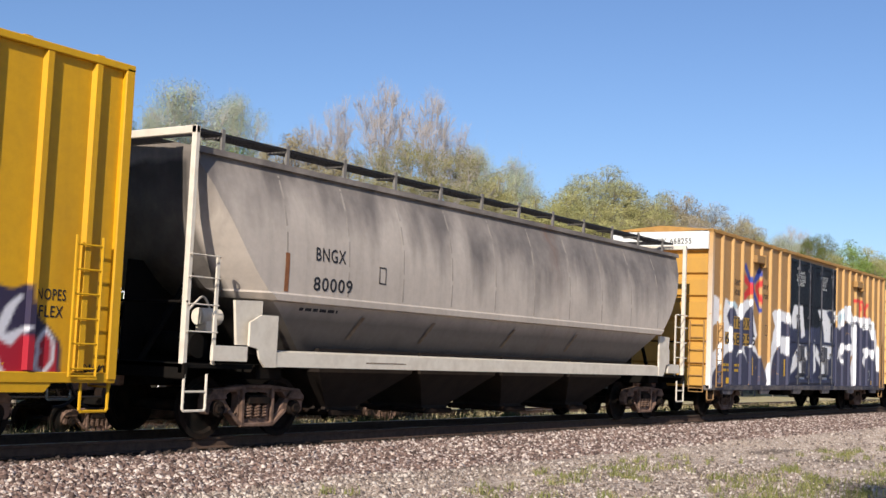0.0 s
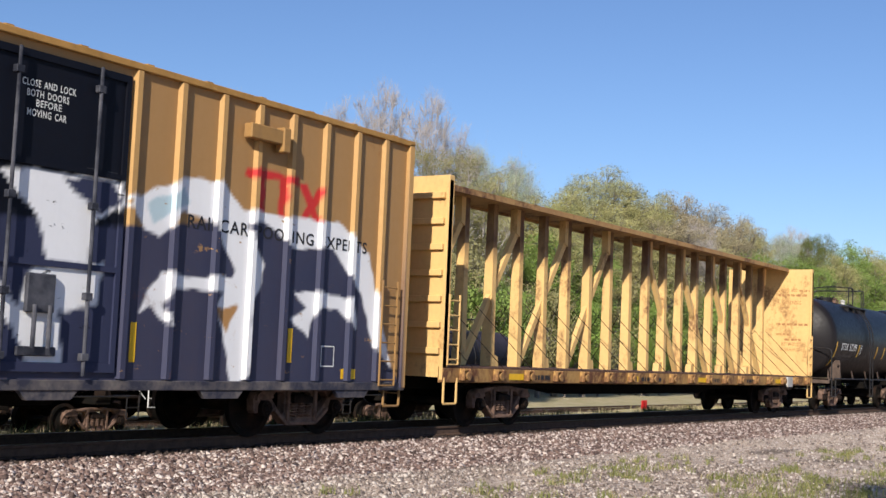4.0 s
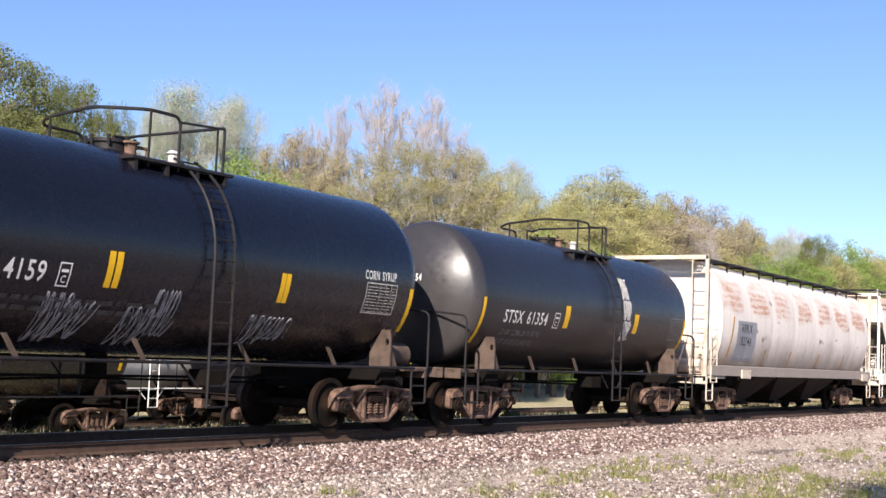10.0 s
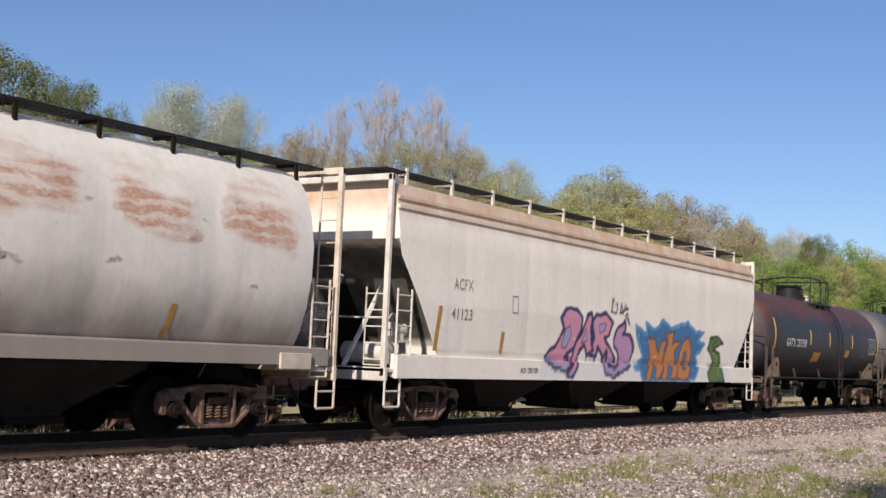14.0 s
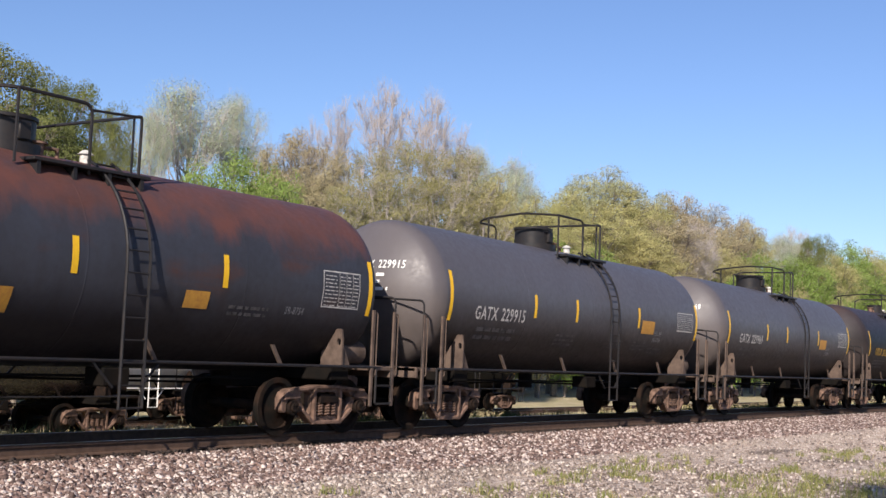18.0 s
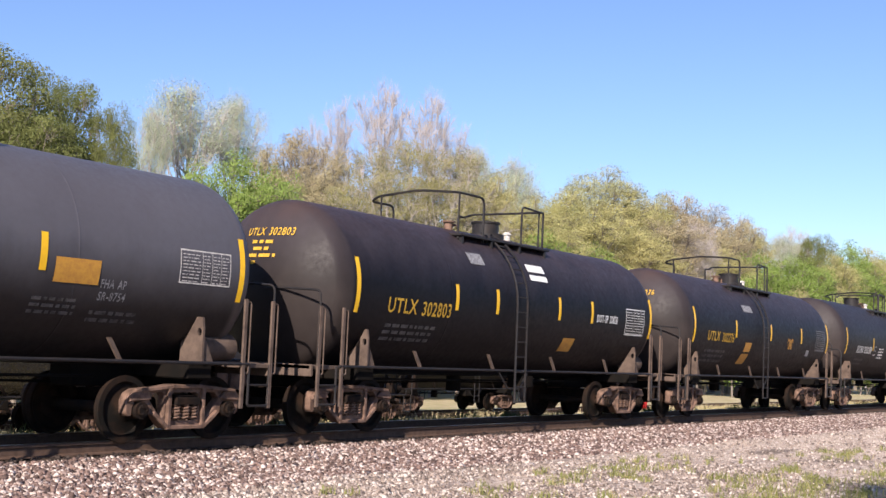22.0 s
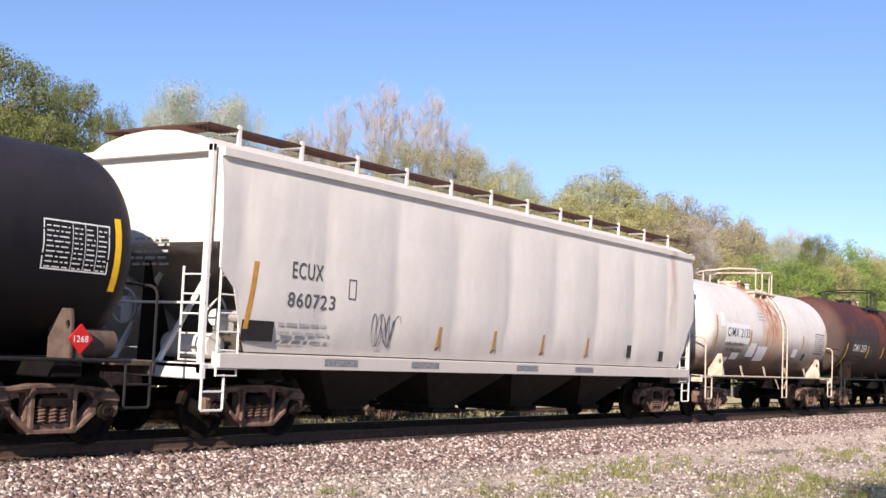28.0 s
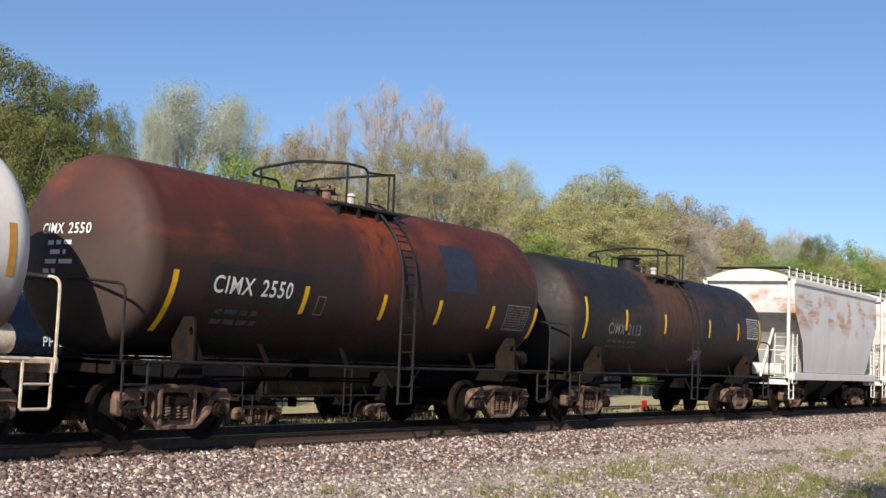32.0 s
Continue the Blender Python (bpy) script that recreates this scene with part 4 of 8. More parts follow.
def hopper_body(car, half, wide, endx, zs, skin, nx=40, paintwork=None, chamfer=lambda z: 0.0, bulge=None, deep=lambda z: 0.0):
    """Side sheets, end slopes and roof as one skin: at each height a rectangle, half as wide as wide(z), its ends at +-(half - endx(z))."""
    bm = bmesh.new()
    rings = []
    for z in zs:
        w, e = wide(z), half - endx(z)
        c = chamfer(z)
        xs, v = steps(-e + c, e - c, nx), max(0.1, w - c * 0.9)
        out = lambda x: swell(bulge, x, z)
        rings.append([(x, -w - out(x), z) for x in xs] + [(e - (deep(z) if abs(y) < v * 0.95 else 0.0), y, z) for y in (-v, -v * 0.94, 0.0, v * 0.94, v)] + [(x, w + out(x), z) for x in reversed(xs)] + [(-e + (deep(z) if abs(y) < v * 0.95 else 0.0), y, z) for y in (v, v * 0.94, 0.0, -v * 0.94, -v)])
    loft(bm, rings)
    if paintwork:
        lay_paint(bm, paintwork)
    return part("body", bm, skin, car, smooth=28)


def lay_paint(bm, colour=None):
    """Spray paint as a colour layer: colour(x, z) gives red, green, blue, cover for the side that faces -y; the edges are soft."""
    layer = bm.verts.layers.float_color.new("paint")
    front = [v for v in bm.verts if colour and v.co.y < -0.6]
    for v in bm.verts:
        v[layer] = (0, 0, 0, 0)
    if front:
        x = np.array([v.co.x for v in front])
        z = np.array([v.co.z for v in front])
        mean = sum(colour(x + i * 0.014, z + j * 0.014) for i in (-1, 0, 1) for j in (-1, 0, 1)) / 9
        for v, c in zip(front, mean.tolist()):
            v[layer] = c


def inside(poly, x, z):
    hit = np.zeros(len(x), bool)
    for (xa, za), (xb, zb) in zip(poly, poly[1:] + poly[:1]):
        if za != zb:
            hit ^= ((za > z) != (zb > z)) & (x < xa + (z - za) * (xb - xa) / (zb - za))
    return hit


def near_edge(poly, x, z, reach):
    hit = np.zeros(len(x), bool)
    for (xa, za), (xb, zb) in zip(poly, poly[1:] + poly[:1]):
        dx, dz = xb - xa, zb - za
        t = np.clip(((x - xa) * dx + (z - za) * dz) / max(1e-6, dx * dx + dz * dz), 0, 1)
        hit |= (x - xa - t * dx) ** 2 + (z - za - t * dz) ** 2 < reach * reach
    return hit


def spray(layers):
    """Layers of (colour, outline) or (colour, outline, line width), later ones on top; the edges waver a little."""
    def at(x, z):
        u = x + 0.018 * np.sin(x * 9.0 + z * 5.0) + 0.012 * np.sin(z * 17.0 + 2.0)
        w = z + 0.018 * np.sin(z * 8.0 + x * 6.0 + 1.0) + 0.012 * np.sin(x * 15.0)
        out = np.zeros((len(x), 4))
        for c, p, *line in layers:
            out[near_edge(p, u, w, line[0] / 2) if line else inside(p, u, w)] = (*c, 1.0)
        return out
    return at


def seams(car, xs, wide, z0, z1, mat, proud=0.002):
    """Upright weld strips on both sides of a curved skin."""
    for q in (-1, 1):
        for x in xs:
            bm = bmesh.new()
            loft(bm, [[(x - 0.03, q * (wide(z) - 0.01), z), (x - 0.02, q * (wide(z) + proud), z), (x + 0.02, q * (wide(z) + proud), z), (x + 0.03, q * (wide(z) - 0.01), z)] for z in steps(z0, z1, 10)])
            part("seam", bm, mat, car, smooth=40)


def side_surface(wide, off=0.008, bulge=None):
    return lambda x, z: (x, -wide(z) - off - swell(bulge, x, z), z)


def roof_walk(car, half, z, mat, posts, post_mat, width=0.42, rail_z=None, w=0.95, level=0.24):
    """Grated walkway along the roof on stands, with round hatches beneath."""
    bm = bmesh.new()
    for y0 in steps(-w, w, 2)[::2]:
        for k in range(6):
            y = y0 - width / 2 + width * k / 5
            box(bm, -half, half, y - 0.012, y + 0.012, z + level, z + level + 0.04)
        n = int(half * 2 / 0.16)
        for i in range(n + 1):
            x = -half + 2 * half * i / n
            box(bm, x - 0.01, x + 0.01, y0 - width / 2, y0 + width / 2, z + level + 0.004, z + level + 0.034)
    for x in (-half + 0.3, half - 0.3):
        for k in range(6):
            box(bm, x - 0.3 + k * 0.1, x - 0.27 + k * 0.1, -w, w, z + level, z + level + 0.04)
    walkway = part("roof_walk", bm, mat, car, "dark steel grating walkway")
    bm = bmesh.new()
    box(bm, -0.035, 0.035, -(w + width / 2) - 0.02, -(w + width / 2) + 0.02, -0.12, level + (0.10 if level > 0.2 else 0.0))
    box(bm, -0.03, 0.03, -(w + width / 2), -(w - width / 2), level - 0.04, level)
    stand = mesh_of(bm, "walk_stand", post_mat)
    for x in posts:
        part("walk_stand", stand, None, car, at=(x, 0, z))
        part("walk_stand", stand, None, car, at=(x, 0, z)).rotation_euler = (0, 0, math.pi)
    bm = bmesh.new()
    cyl(bm, (0, 0, -0.05), (0, 0, 0.14), 0.36, 20)
    cyl(bm, (0, 0, 0.14), (0, 0, 0.20), 0.30, 20, 0.12)
    hatch = mesh_of(bm, "roof_hatch", post_mat, 40)
    for x in steps(-half + 1.4, half - 1.4, 9):
        part("roof_hatch", hatch, None, car, at=(x, 0, z))


def hopper_under(car, half, bays, mat, frame, trucks, zb=1.15, wide=1.25):
    """Slope-sided discharge bays and gates between the trucks."""
    x0, x1 = trucks[0] + 1.35, trucks[1] - 1.35
    pitch = (x1 - x0) / bays
    for i in range(bays):
        c = x0 + pitch * (i + 0.5)
        bm = bmesh.new()
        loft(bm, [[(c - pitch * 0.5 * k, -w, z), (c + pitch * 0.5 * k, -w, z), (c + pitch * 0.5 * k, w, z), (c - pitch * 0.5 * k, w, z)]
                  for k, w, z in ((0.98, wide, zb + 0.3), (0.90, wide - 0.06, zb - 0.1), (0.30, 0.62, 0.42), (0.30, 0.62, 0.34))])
        part("discharge_bay", bm, mat, car, "dark brown discharge bay")
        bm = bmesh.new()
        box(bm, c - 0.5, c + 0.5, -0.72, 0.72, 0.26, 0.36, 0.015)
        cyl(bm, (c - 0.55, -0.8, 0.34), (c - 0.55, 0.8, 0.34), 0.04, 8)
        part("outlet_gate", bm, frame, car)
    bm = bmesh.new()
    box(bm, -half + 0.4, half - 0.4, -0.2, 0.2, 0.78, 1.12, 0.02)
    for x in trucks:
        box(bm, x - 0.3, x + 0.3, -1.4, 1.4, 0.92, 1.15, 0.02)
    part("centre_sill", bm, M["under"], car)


def end_frame(car, half, s, mat, top, wide, tall_ladder=False, slim=False):
    """End platform, corner posts, ladders, sloped end braces, brake wheel."""
    bm = bmesh.new()
    e = s * half
    box(bm, *sorted((e, e - s * 1.5)), -1.5, 1.5, 1.08, 1.15, 0.01)
    box(bm, *sorted((e, e - s * 0.1)), -1.52, 1.52, 0.92, 1.16, 0.015)
    # slim: black in place of mat puts the end's shade into the colour
    part("end_platform", bm, M["under"] if slim else mat, car)
    for q in (-1, 1):
        bm = bmesh.new()
        y = q * wide
        box(bm, *sorted((e, e - s * 0.09)), *sorted((y, y - q * 0.10)), 1.0, top, 0.012)
        part("corner_post", bm, mat, car)
        if slim:
            # one stile beside the post, with grab irons across both
            bm = bmesh.new()
            box(bm, *sorted((e - s * 0.66, e - s * 0.59)), *sorted((y, y - q * 0.03)), 1.12, 2.75, 0.006)
            part("ladder_stile", bm, mat, car)
            for z in (1.62, 2.02, 2.42, 2.75):
                bm = bmesh.new()
                rod(bm, bent([(e - s * 0.63, y, z), (e - s * 0.63, y + q * 0.06, z), (e + s * 0.02, y + q * 0.06, z), (e - s * 0.04, y, z - 0.02)], 0.03, 2), 0.012, 6)
                part("grab_iron", bm, mat, car)
        else:
            ladder(car, e - s * 0.52, q * (wide + 0.02), 0.98, 2.6, 6, mat, 0.44)
            ladder(car, e - s * 0.03, q * (wide - 0.28), 1.2, top if tall_ladder else 2.6, 9 if tall_ladder else 5, mat, 0.42, along="y")
        bm = bmesh.new()
        rod(bm, bent([(e - s * 0.04, q * 1.5, 1.0), (e - s * 0.04, q * 1.5, 0.46), (e - s * 0.5, q * 1.5, 0.46), (e - s * 0.5, q * 1.5, 1.0)], 0.03, 1), 0.022, 6)
        rod(bm, [(e - s * 0.04, q * 1.5, 0.74), (e - s * 0.5, q * 1.5, 0.74)], 0.018, 6)
        part("stirrup_step", bm, mat, car)
        bm = bmesh.new()
        rod(bm, [(e - s * 0.1, q * 0.5, 1.15), (e - s * 1.25, q * 0.55, 2.9)], 0.05, 6)
        part("end_brace", bm, M["under"] if slim else mat, car)
    bm = bmesh.new()
    box(bm, *sorted((e, e - s * 0.08)), -wide, wide, top - 0.12, top, 0.01)
    part("end_crossbar", bm, mat, car)
    bm = bmesh.new()
    rod(bm, [(e - s * 0.02, -wide, 2.05), (e - s * 0.02, wide, 2.05)], 0.02, 6)
    part("end_handrail", bm, M["under"] if slim else mat, car)
    if s < 0:
        bm = bmesh.new()
        for i in range(20):
            a, b = i * math.pi / 10, (i + 1) * math.pi / 10
            cyl(bm, (e + 0.25, 0.5 + 0.27 * math.cos(a), 2.0 + 0.27 * math.sin(a)), (e + 0.25, 0.5 + 0.27 * math.cos(b), 2.0 + 0.27 * math.sin(b)), 0.016, 6)
        for i in range(3):
            a = i * 2.094
            cyl(bm, (e + 0.25, 0.5, 2.0), (e + 0.25, 0.5 + 0.27 * math.cos(a), 2.0 + 0.27 * math.sin(a)), 0.012, 6)
        box(bm, e + 0.28, e + 0.45, 0.38, 0.62, 1.75, 2.15, 0.02)
        part("brake_wheel", bm, mat, car)
        bm = bmesh.new()
        cyl(bm, (e + 0.75, -1.05, 1.42), (e + 0.75, -0.05, 1.42), 0.20, 16)
        part("air_reservoir", bm, M["under"] if slim else mat, car, smooth=40)
        bm = bmesh.new()
        cyl(bm, (e + 0.62, -1.12, 1.86), (e + 1.05, -1.12, 1.86), 0.13, 14)
        box(bm, e + 0.70, e + 0.95, -1.24, -1.0, 1.62, 1.80, 0.02)
        part("brake_valve", bm, mat, car, smooth=40)
        bm = bmesh.new()
        rod(bm, bent([(e + 0.2, -1.3, 1.16), (e + 0.2, -1.3, 1.9), (e + 0.7, -1.15, 2.2), (e + 0.95, -1.1, 1.9)], 0.15), 0.018, 6)
        part("brake_pipe", bm, mat, car)


def side_sill(car, half, z0, z1, y, mat, inset=0.0, paintwork=None):
    for q in (-1, 1):
        bm = bmesh.new()
        if paintwork and q < 0:
            loft(bm, [[(x, q * (y - 0.18), z0 + 0.03)] + [(x, q * y, z) for z in steps(z0, z1, 6)] + [(x, q * (y - 0.18), z1 + 0.03)] for x in steps(-half + inset, half - inset, 460)])
            lay_paint(bm, paintwork)
        else:
            prism(bm, [(q * y, z0), (q * y, z1), (q * (y - 0.18), z1 + 0.03), (q * (y - 0.18), z0 + 0.03)], "x", -half + inset, half - inset)
            if paintwork:
                lay_paint(bm)
        part("side_sill", bm, mat, car)


# ---- box car ----
def box_car(centre, half, z0, z1, label, skin, end_skin, trucks, ribs, rib_mat, paintwork=None, door=None, roof_mat=None, wide=1.6, trim=None, sill=None):
    trim = trim or rib_mat
    car = car_empty("box_car", centre, label, "box car")
    fine = paintwork is not None
    for q in (-1, 1):
        bm = bmesh.new()
        y = q * (wide - 0.075)
        nx, nz = (460, 106) if fine and q < 0 else (20, 4)
        fs = sheet(bm, steps(-half, half, nx), steps(z0 + 0.06, z1, nz), lambda x, z: (x, y, z))
        bmesh.ops.recalc_face_normals(bm, faces=fs)
        if fine:
            lay_paint(bm, paintwork if q < 0 else None)
        part("side_sheet", bm, skin, car)
        for x in ribs:
            bm = bmesh.new()
            outline = [(x - 0.075, y), (x - 0.045, q * wide), (x + 0.045, q * wide), (x + 0.075, y)]
            zs = steps(z0 + 0.12, z1 - 0.06, 70 if fine and q < 0 else 1)
            loft(bm, [[(a, b, z) for a, b in outline] for z in zs])
            if fine:
                lay_paint(bm, paintwork if q < 0 else None)
            part("side_post", bm, rib_mat, car)
        bm = bmesh.new()
        box(bm, -half, half, *sorted((q * wide, q * (wide - 0.16))), z1 - 0.05, z1 + 0.05, 0.01)
        part("eave", bm, roof_mat, car)
        bm = bmesh.new()
        box(bm, -half, half, *sorted((q * (wide - 0.02), q * (wide - 0.2))), z0 - 0.04, z0 + 0.1, 0.01)
        for x in steps(-half + 1.5, half - 1.5, 5):
            prism(bm, [(x - 0.5, z0), (x + 0.5, z0), (x + 0.35, z0 - 0.16), (x - 0.35, z0 - 0.16)], "y", q * (wide - 0.04), q * (wide - 0.12))
        part("side_sill", bm, sill or trim, car)
    # ends with pressed horizontal ribs
    for s in (-1, 1):
        bm = bmesh.new()
        zs, n = [], 7
        rows = []
        for i in range(n):
            a = z0 + (z1 - z0) * i / n
            h = (z1 - z0) / n
            rows += [(a + 0.02, 0.0), (a + 0.12 * h, 0.09), (a + 0.8 * h, 0.09), (a + 0.92 * h, 0.0)]
        fs = sheet(bm, [-wide + 0.06, -wide + 0.16, wide - 0.16, wide - 0.06], list(range(len(rows))), lambda y, i: (s * (half - 0.10 + rows[i][1] * (1 if abs(y) < wide - 0.1 else 0)), y, rows[i][0]))
        part("end_wall", bm, end_skin, car, smooth=25)
        for q in (-1, 1):
            bm = bmesh.new()
            box(bm, *sorted((s * half, s * (half - 0.16))), *sorted((q * wide, q * (wide - 0.14))), z0, z1, 0.015)
            if fine:
                lay_paint(bm, paintwork)
            part("corner_post", bm, rib_mat, car)
            ladder(car, s * (half - 0.62), q * (wide + 0.03), z0 + 0.05, z0 + 1.9, 6, trim, 0.44)
            ladder(car, s * (half + 0.05), q * (wide - 0.4), z0 - 0.1, z0 + 1.9, 6, trim, 0.42, along="y")
            bm = bmesh.new()
            rod(bm, bent([(s * (half - 0.05), q * 1.5, z0), (s * (half - 0.05), q * 1.5, 0.48), (s * (half - 0.52), q * 1.5, 0.48), (s * (half - 0.52), q * 1.5, z0)], 0.03, 1), 0.024, 6)
            part("stirrup_step", bm, trim, car)
    bm = bmesh.new()
    loft(bm, [[(x, -wide + 0.02, z1 + 0.02), (x, 0, z1 + 0.16), (x, wide - 0.02, z1 + 0.02), (x, 0, z1 - 0.02)] for x in (-half, half)])
    for x in steps(-half + 0.6, half - 0.6, 15):
        for q in (-1, 1):
            prism(bm, [(q * (wide - 0.02), z1 + 0.03), (0, z1 + 0.17), (0, z1 + 0.21), (q * (wide - 0.02), z1 + 0.07)], "x", x - 0.06, x + 0.06)
    part("roof", bm, roof_mat, car)
    bm = bmesh.new()
    box(bm, -half + 0.1, half - 0.1, -1.4, 1.4, z0 + 0.04, z0 + 0.12)
    box(bm, -half - 0.25, half + 0.25, -0.3, 0.3, 0.72, 1.06, 0.02)
    for x in steps(trucks[0] + 1.8, trucks[1] - 1.8, 6):
        box(bm, x - 0.05, x + 0.05, -1.35, 1.35, 0.9, z0 + 0.05)
    for x in trucks:
        box(bm, x - 0.3, x + 0.3, -1.35, 1.35, 0.86, z0 + 0.06)
    box(bm, -1.2, 0.6, -0.95, -0.45, 0.55, 0.98, 0.03)
    cyl(bm, (1.2, -0.75, 0.72), (2.2, -0.75, 0.72), 0.2, 14)
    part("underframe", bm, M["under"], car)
    running_gear(car, trucks, half + 0.35)
    return car


# ---- centre-beam flat car ----
def centre_beam(centre, half, trucks, skin, dark, worn, chord):
    car = car_empty("centre_beam_flat_car", centre, "empty yellow steel centre-beam lumber flat car with timber bulkheads", "flat car")
    top = 4.93
    worn_shaded_post = skin[1]
    skin = skin[0]
    bm = bmesh.new()
    box(bm, -half + 0.1, half - 0.1, -1.5, 1.5, 1.10, 1.22, 0.01)
    part("deck", bm, dark, car)
    for q in (-1, 1):
        bm = bmesh.new()
        prism(bm, [(q * 1.5, 0.92), (q * 1.52, 1.18), (q * 1.40, 1.2), (q * 1.40, 0.9)], "x", -half, half)
        part("side_sill", bm, worn, car)
        bm = bmesh.new()
        cyl(bm, (0, -0.09, 0), (0, 0.09, 0), 0.055, 12)
        cyl(bm, (0, -0.11, 0), (0, -0.085, 0), 0.085, 12)
        box(bm, -0.12, -0.09, -0.07, 0.07, -0.09, 0.14, 0.008)
        box(bm, 0.09, 0.12, -0.07, 0.07, -0.09, 0.14, 0.008)
        box(bm, -0.12, 0.12, -0.03, 0.03, 0.09, 0.13, 0.008)
        winch = mesh_of(bm, "winch", worn, 40)
        for x in steps(-half + 0.7, half - 0.7, 17):
            part("winch", winch, None, car, "yellow tie-down winch", at=(x, q * 1.56, 1.04))
    bm = bmesh.new()
    prism(bm, [(-0.68, top - 0.12), (-0.68, top), (0.68, top), (0.68, top - 0.12), (0.62, top - 0.12), (0.62, top - 0.06), (-0.62, top - 0.06), (-0.62, top - 0.12)], "x", -half + 0.14, half - 0.14)
    part("top_chord", bm, chord, car, "tan top chord with flaking paint and rust")
    n = 18
    bays = steps(-half + 0.47, half - 1.06, n)
    dx = bays[1] - bays[0]
    for i, x in enumerate(bays):
        bm = bmesh.new()
        loft(bm, [[(x - 0.085, -w, z), (x + 0.085, -w, z), (x + 0.085, w, z), (x - 0.085, w, z)] for w, z in ((0.13, 1.2), (0.11, 3.0), (0.09, top - 0.06))])
        part("post", bm, worn_shaded_post, car)
        way = 1 if x > 0 else -1
        if i % 2 == 0 and abs(x + way * 2 * dx) < half - 0.4:
            bm = bmesh.new()
            a, b = Vector((x + way * 0.12, 0, top - 0.55)), Vector((x + way * 2 * dx - way * 0.1, 0, 1.22))
            side = Vector((b.z - a.z, 0, a.x - b.x)).normalized() * 0.075
            loft(bm, [[p - side + Vector((0, -0.06, 0)), p + side + Vector((0, -0.06, 0)), p + side + Vector((0, 0.06, 0)), p - side + Vector((0, 0.06, 0))] for p in (a, b)])
            part("diagonal", bm, skin, car)
        if i % 2 == 0:
            bm = bmesh.new()
            prism(bm, [(x, top - 0.06), (x + way * 0.24, top - 0.06), (x + way * 0.24, top - 0.62), (x, top - 0.72)], "y", -0.09, 0.09)
            part("gusset", bm, skin, car)
        else:
            bm = bmesh.new()
            prism(bm, [(x - way * 0.34, 1.2), (x, 1.2), (x, 1.52), (x - way * 0.30, 1.44)], "y", -0.09, 0.09)
            part("foot_gusset", bm, skin, car)
        for q in (-1, 1):
            bm = bmesh.new()
            rod(bm, [(x, q * 0.2, 2.7), (x + 0.6, q * 1.5, 1.2)], 0.008, 5)
            part("tie_down_cable", bm, M["grime_steel"], car)
    for s in (-1, 1):
        bm = bmesh.new()
        e = s * half
        loft(bm, [[(e, -w, z), (e - s * 0.12, -w, z), (e - s * 0.12, w, z), (e, w, z)] for w, z in ((1.5, 1.0), (1.5, 4.80), (1.45, 4.9))])
        part("bulkhead", bm, skin, car, "yellow bulkhead with stencilled loading rules")
        for q in (-1, 1):
            bm = bmesh.new()
            box(bm, *sorted((e + s * 0.02, e - s * 0.16)), *sorted((q * 1.5, q * 1.42)), 0.95, 4.9, 0.01)
            part("bulkhead_post", bm, skin, car)
            ladder(car, e - s * 0.3, q * 1.52, 1.25, 2.6, 5, skin, 0.36)
            bm = bmesh.new()
            rod(bm, bent([(e - s * 0.05, q * 1.5, 1.0), (e - s * 0.05, q * 1.5, 0.5), (e - s * 0.5, q * 1.5, 0.5), (e - s * 0.5, q * 1.5, 1.0)], 0.03, 1), 0.024, 6)
            part("stirrup_step", bm, skin, car)
        bm = bmesh.new()
        for z in steps(1.5, 4.5, 6):
            box(bm, *sorted((e + s * 0.002, e + s * 0.08)), -1.42, 1.42, z - 0.06, z + 0.06, 0.01)
        part("bulkhead_rib", bm, skin, car)
    bm = bmesh.new()
    box(bm, -half - 0.2, half + 0.2, -0.25, 0.25, 0.72, 1.1, 0.02)
    prism(bm, [(trucks[0] + 2, 0.9), (trucks[1] - 2, 0.9), (trucks[1] - 4.5, 0.6), (trucks[0] + 4.5, 0.6)], "y", -0.3, 0.3)
    for x in trucks:
        box(bm, x - 0.3, x + 0.3, -1.4, 1.4, 0.86, 1.1, 0.02)
    part("centre_sill", bm, M["under"], car)
    running_gear(car, trucks, half + 0.3)
    return car


# ---- trees ----
def leaf_material(name, a, b, c):
    n = Nodes(name)
    r = n.add("ShaderNodeNewGeometry").outputs["Random Per Island"]
    o = n.add("ShaderNodeObjectInfo").outputs["Random"]
    col = n.mix(r, a, b)
    col = n.mix(n.ramp(o, 0.0, 1.0, 0.0, 0.5), col, c)
    col = n.mix(n.ramp(n.noise(0.7, 3, 0.5), 0.35, 0.65, 0.0, 0.5), col, tuple(x * 0.78 for x in a))
    mat = n.done(col, 0.75, 0.0, 0.15)
    glow = n.add("ShaderNodeBsdfTranslucent", Color=col)
    mixed = n.tree.nodes.new("ShaderNodeMixShader")
    mixed.inputs[0].default_value = 0.36
    n.tree.links.new(n.bsdf.outputs[0], mixed.inputs[1])
    n.tree.links.new(glow.outputs[0], mixed.inputs[2])
    n.tree.links.new(mixed.outputs[0], n.tree.nodes["Material Output"].inputs[0])
    return mat


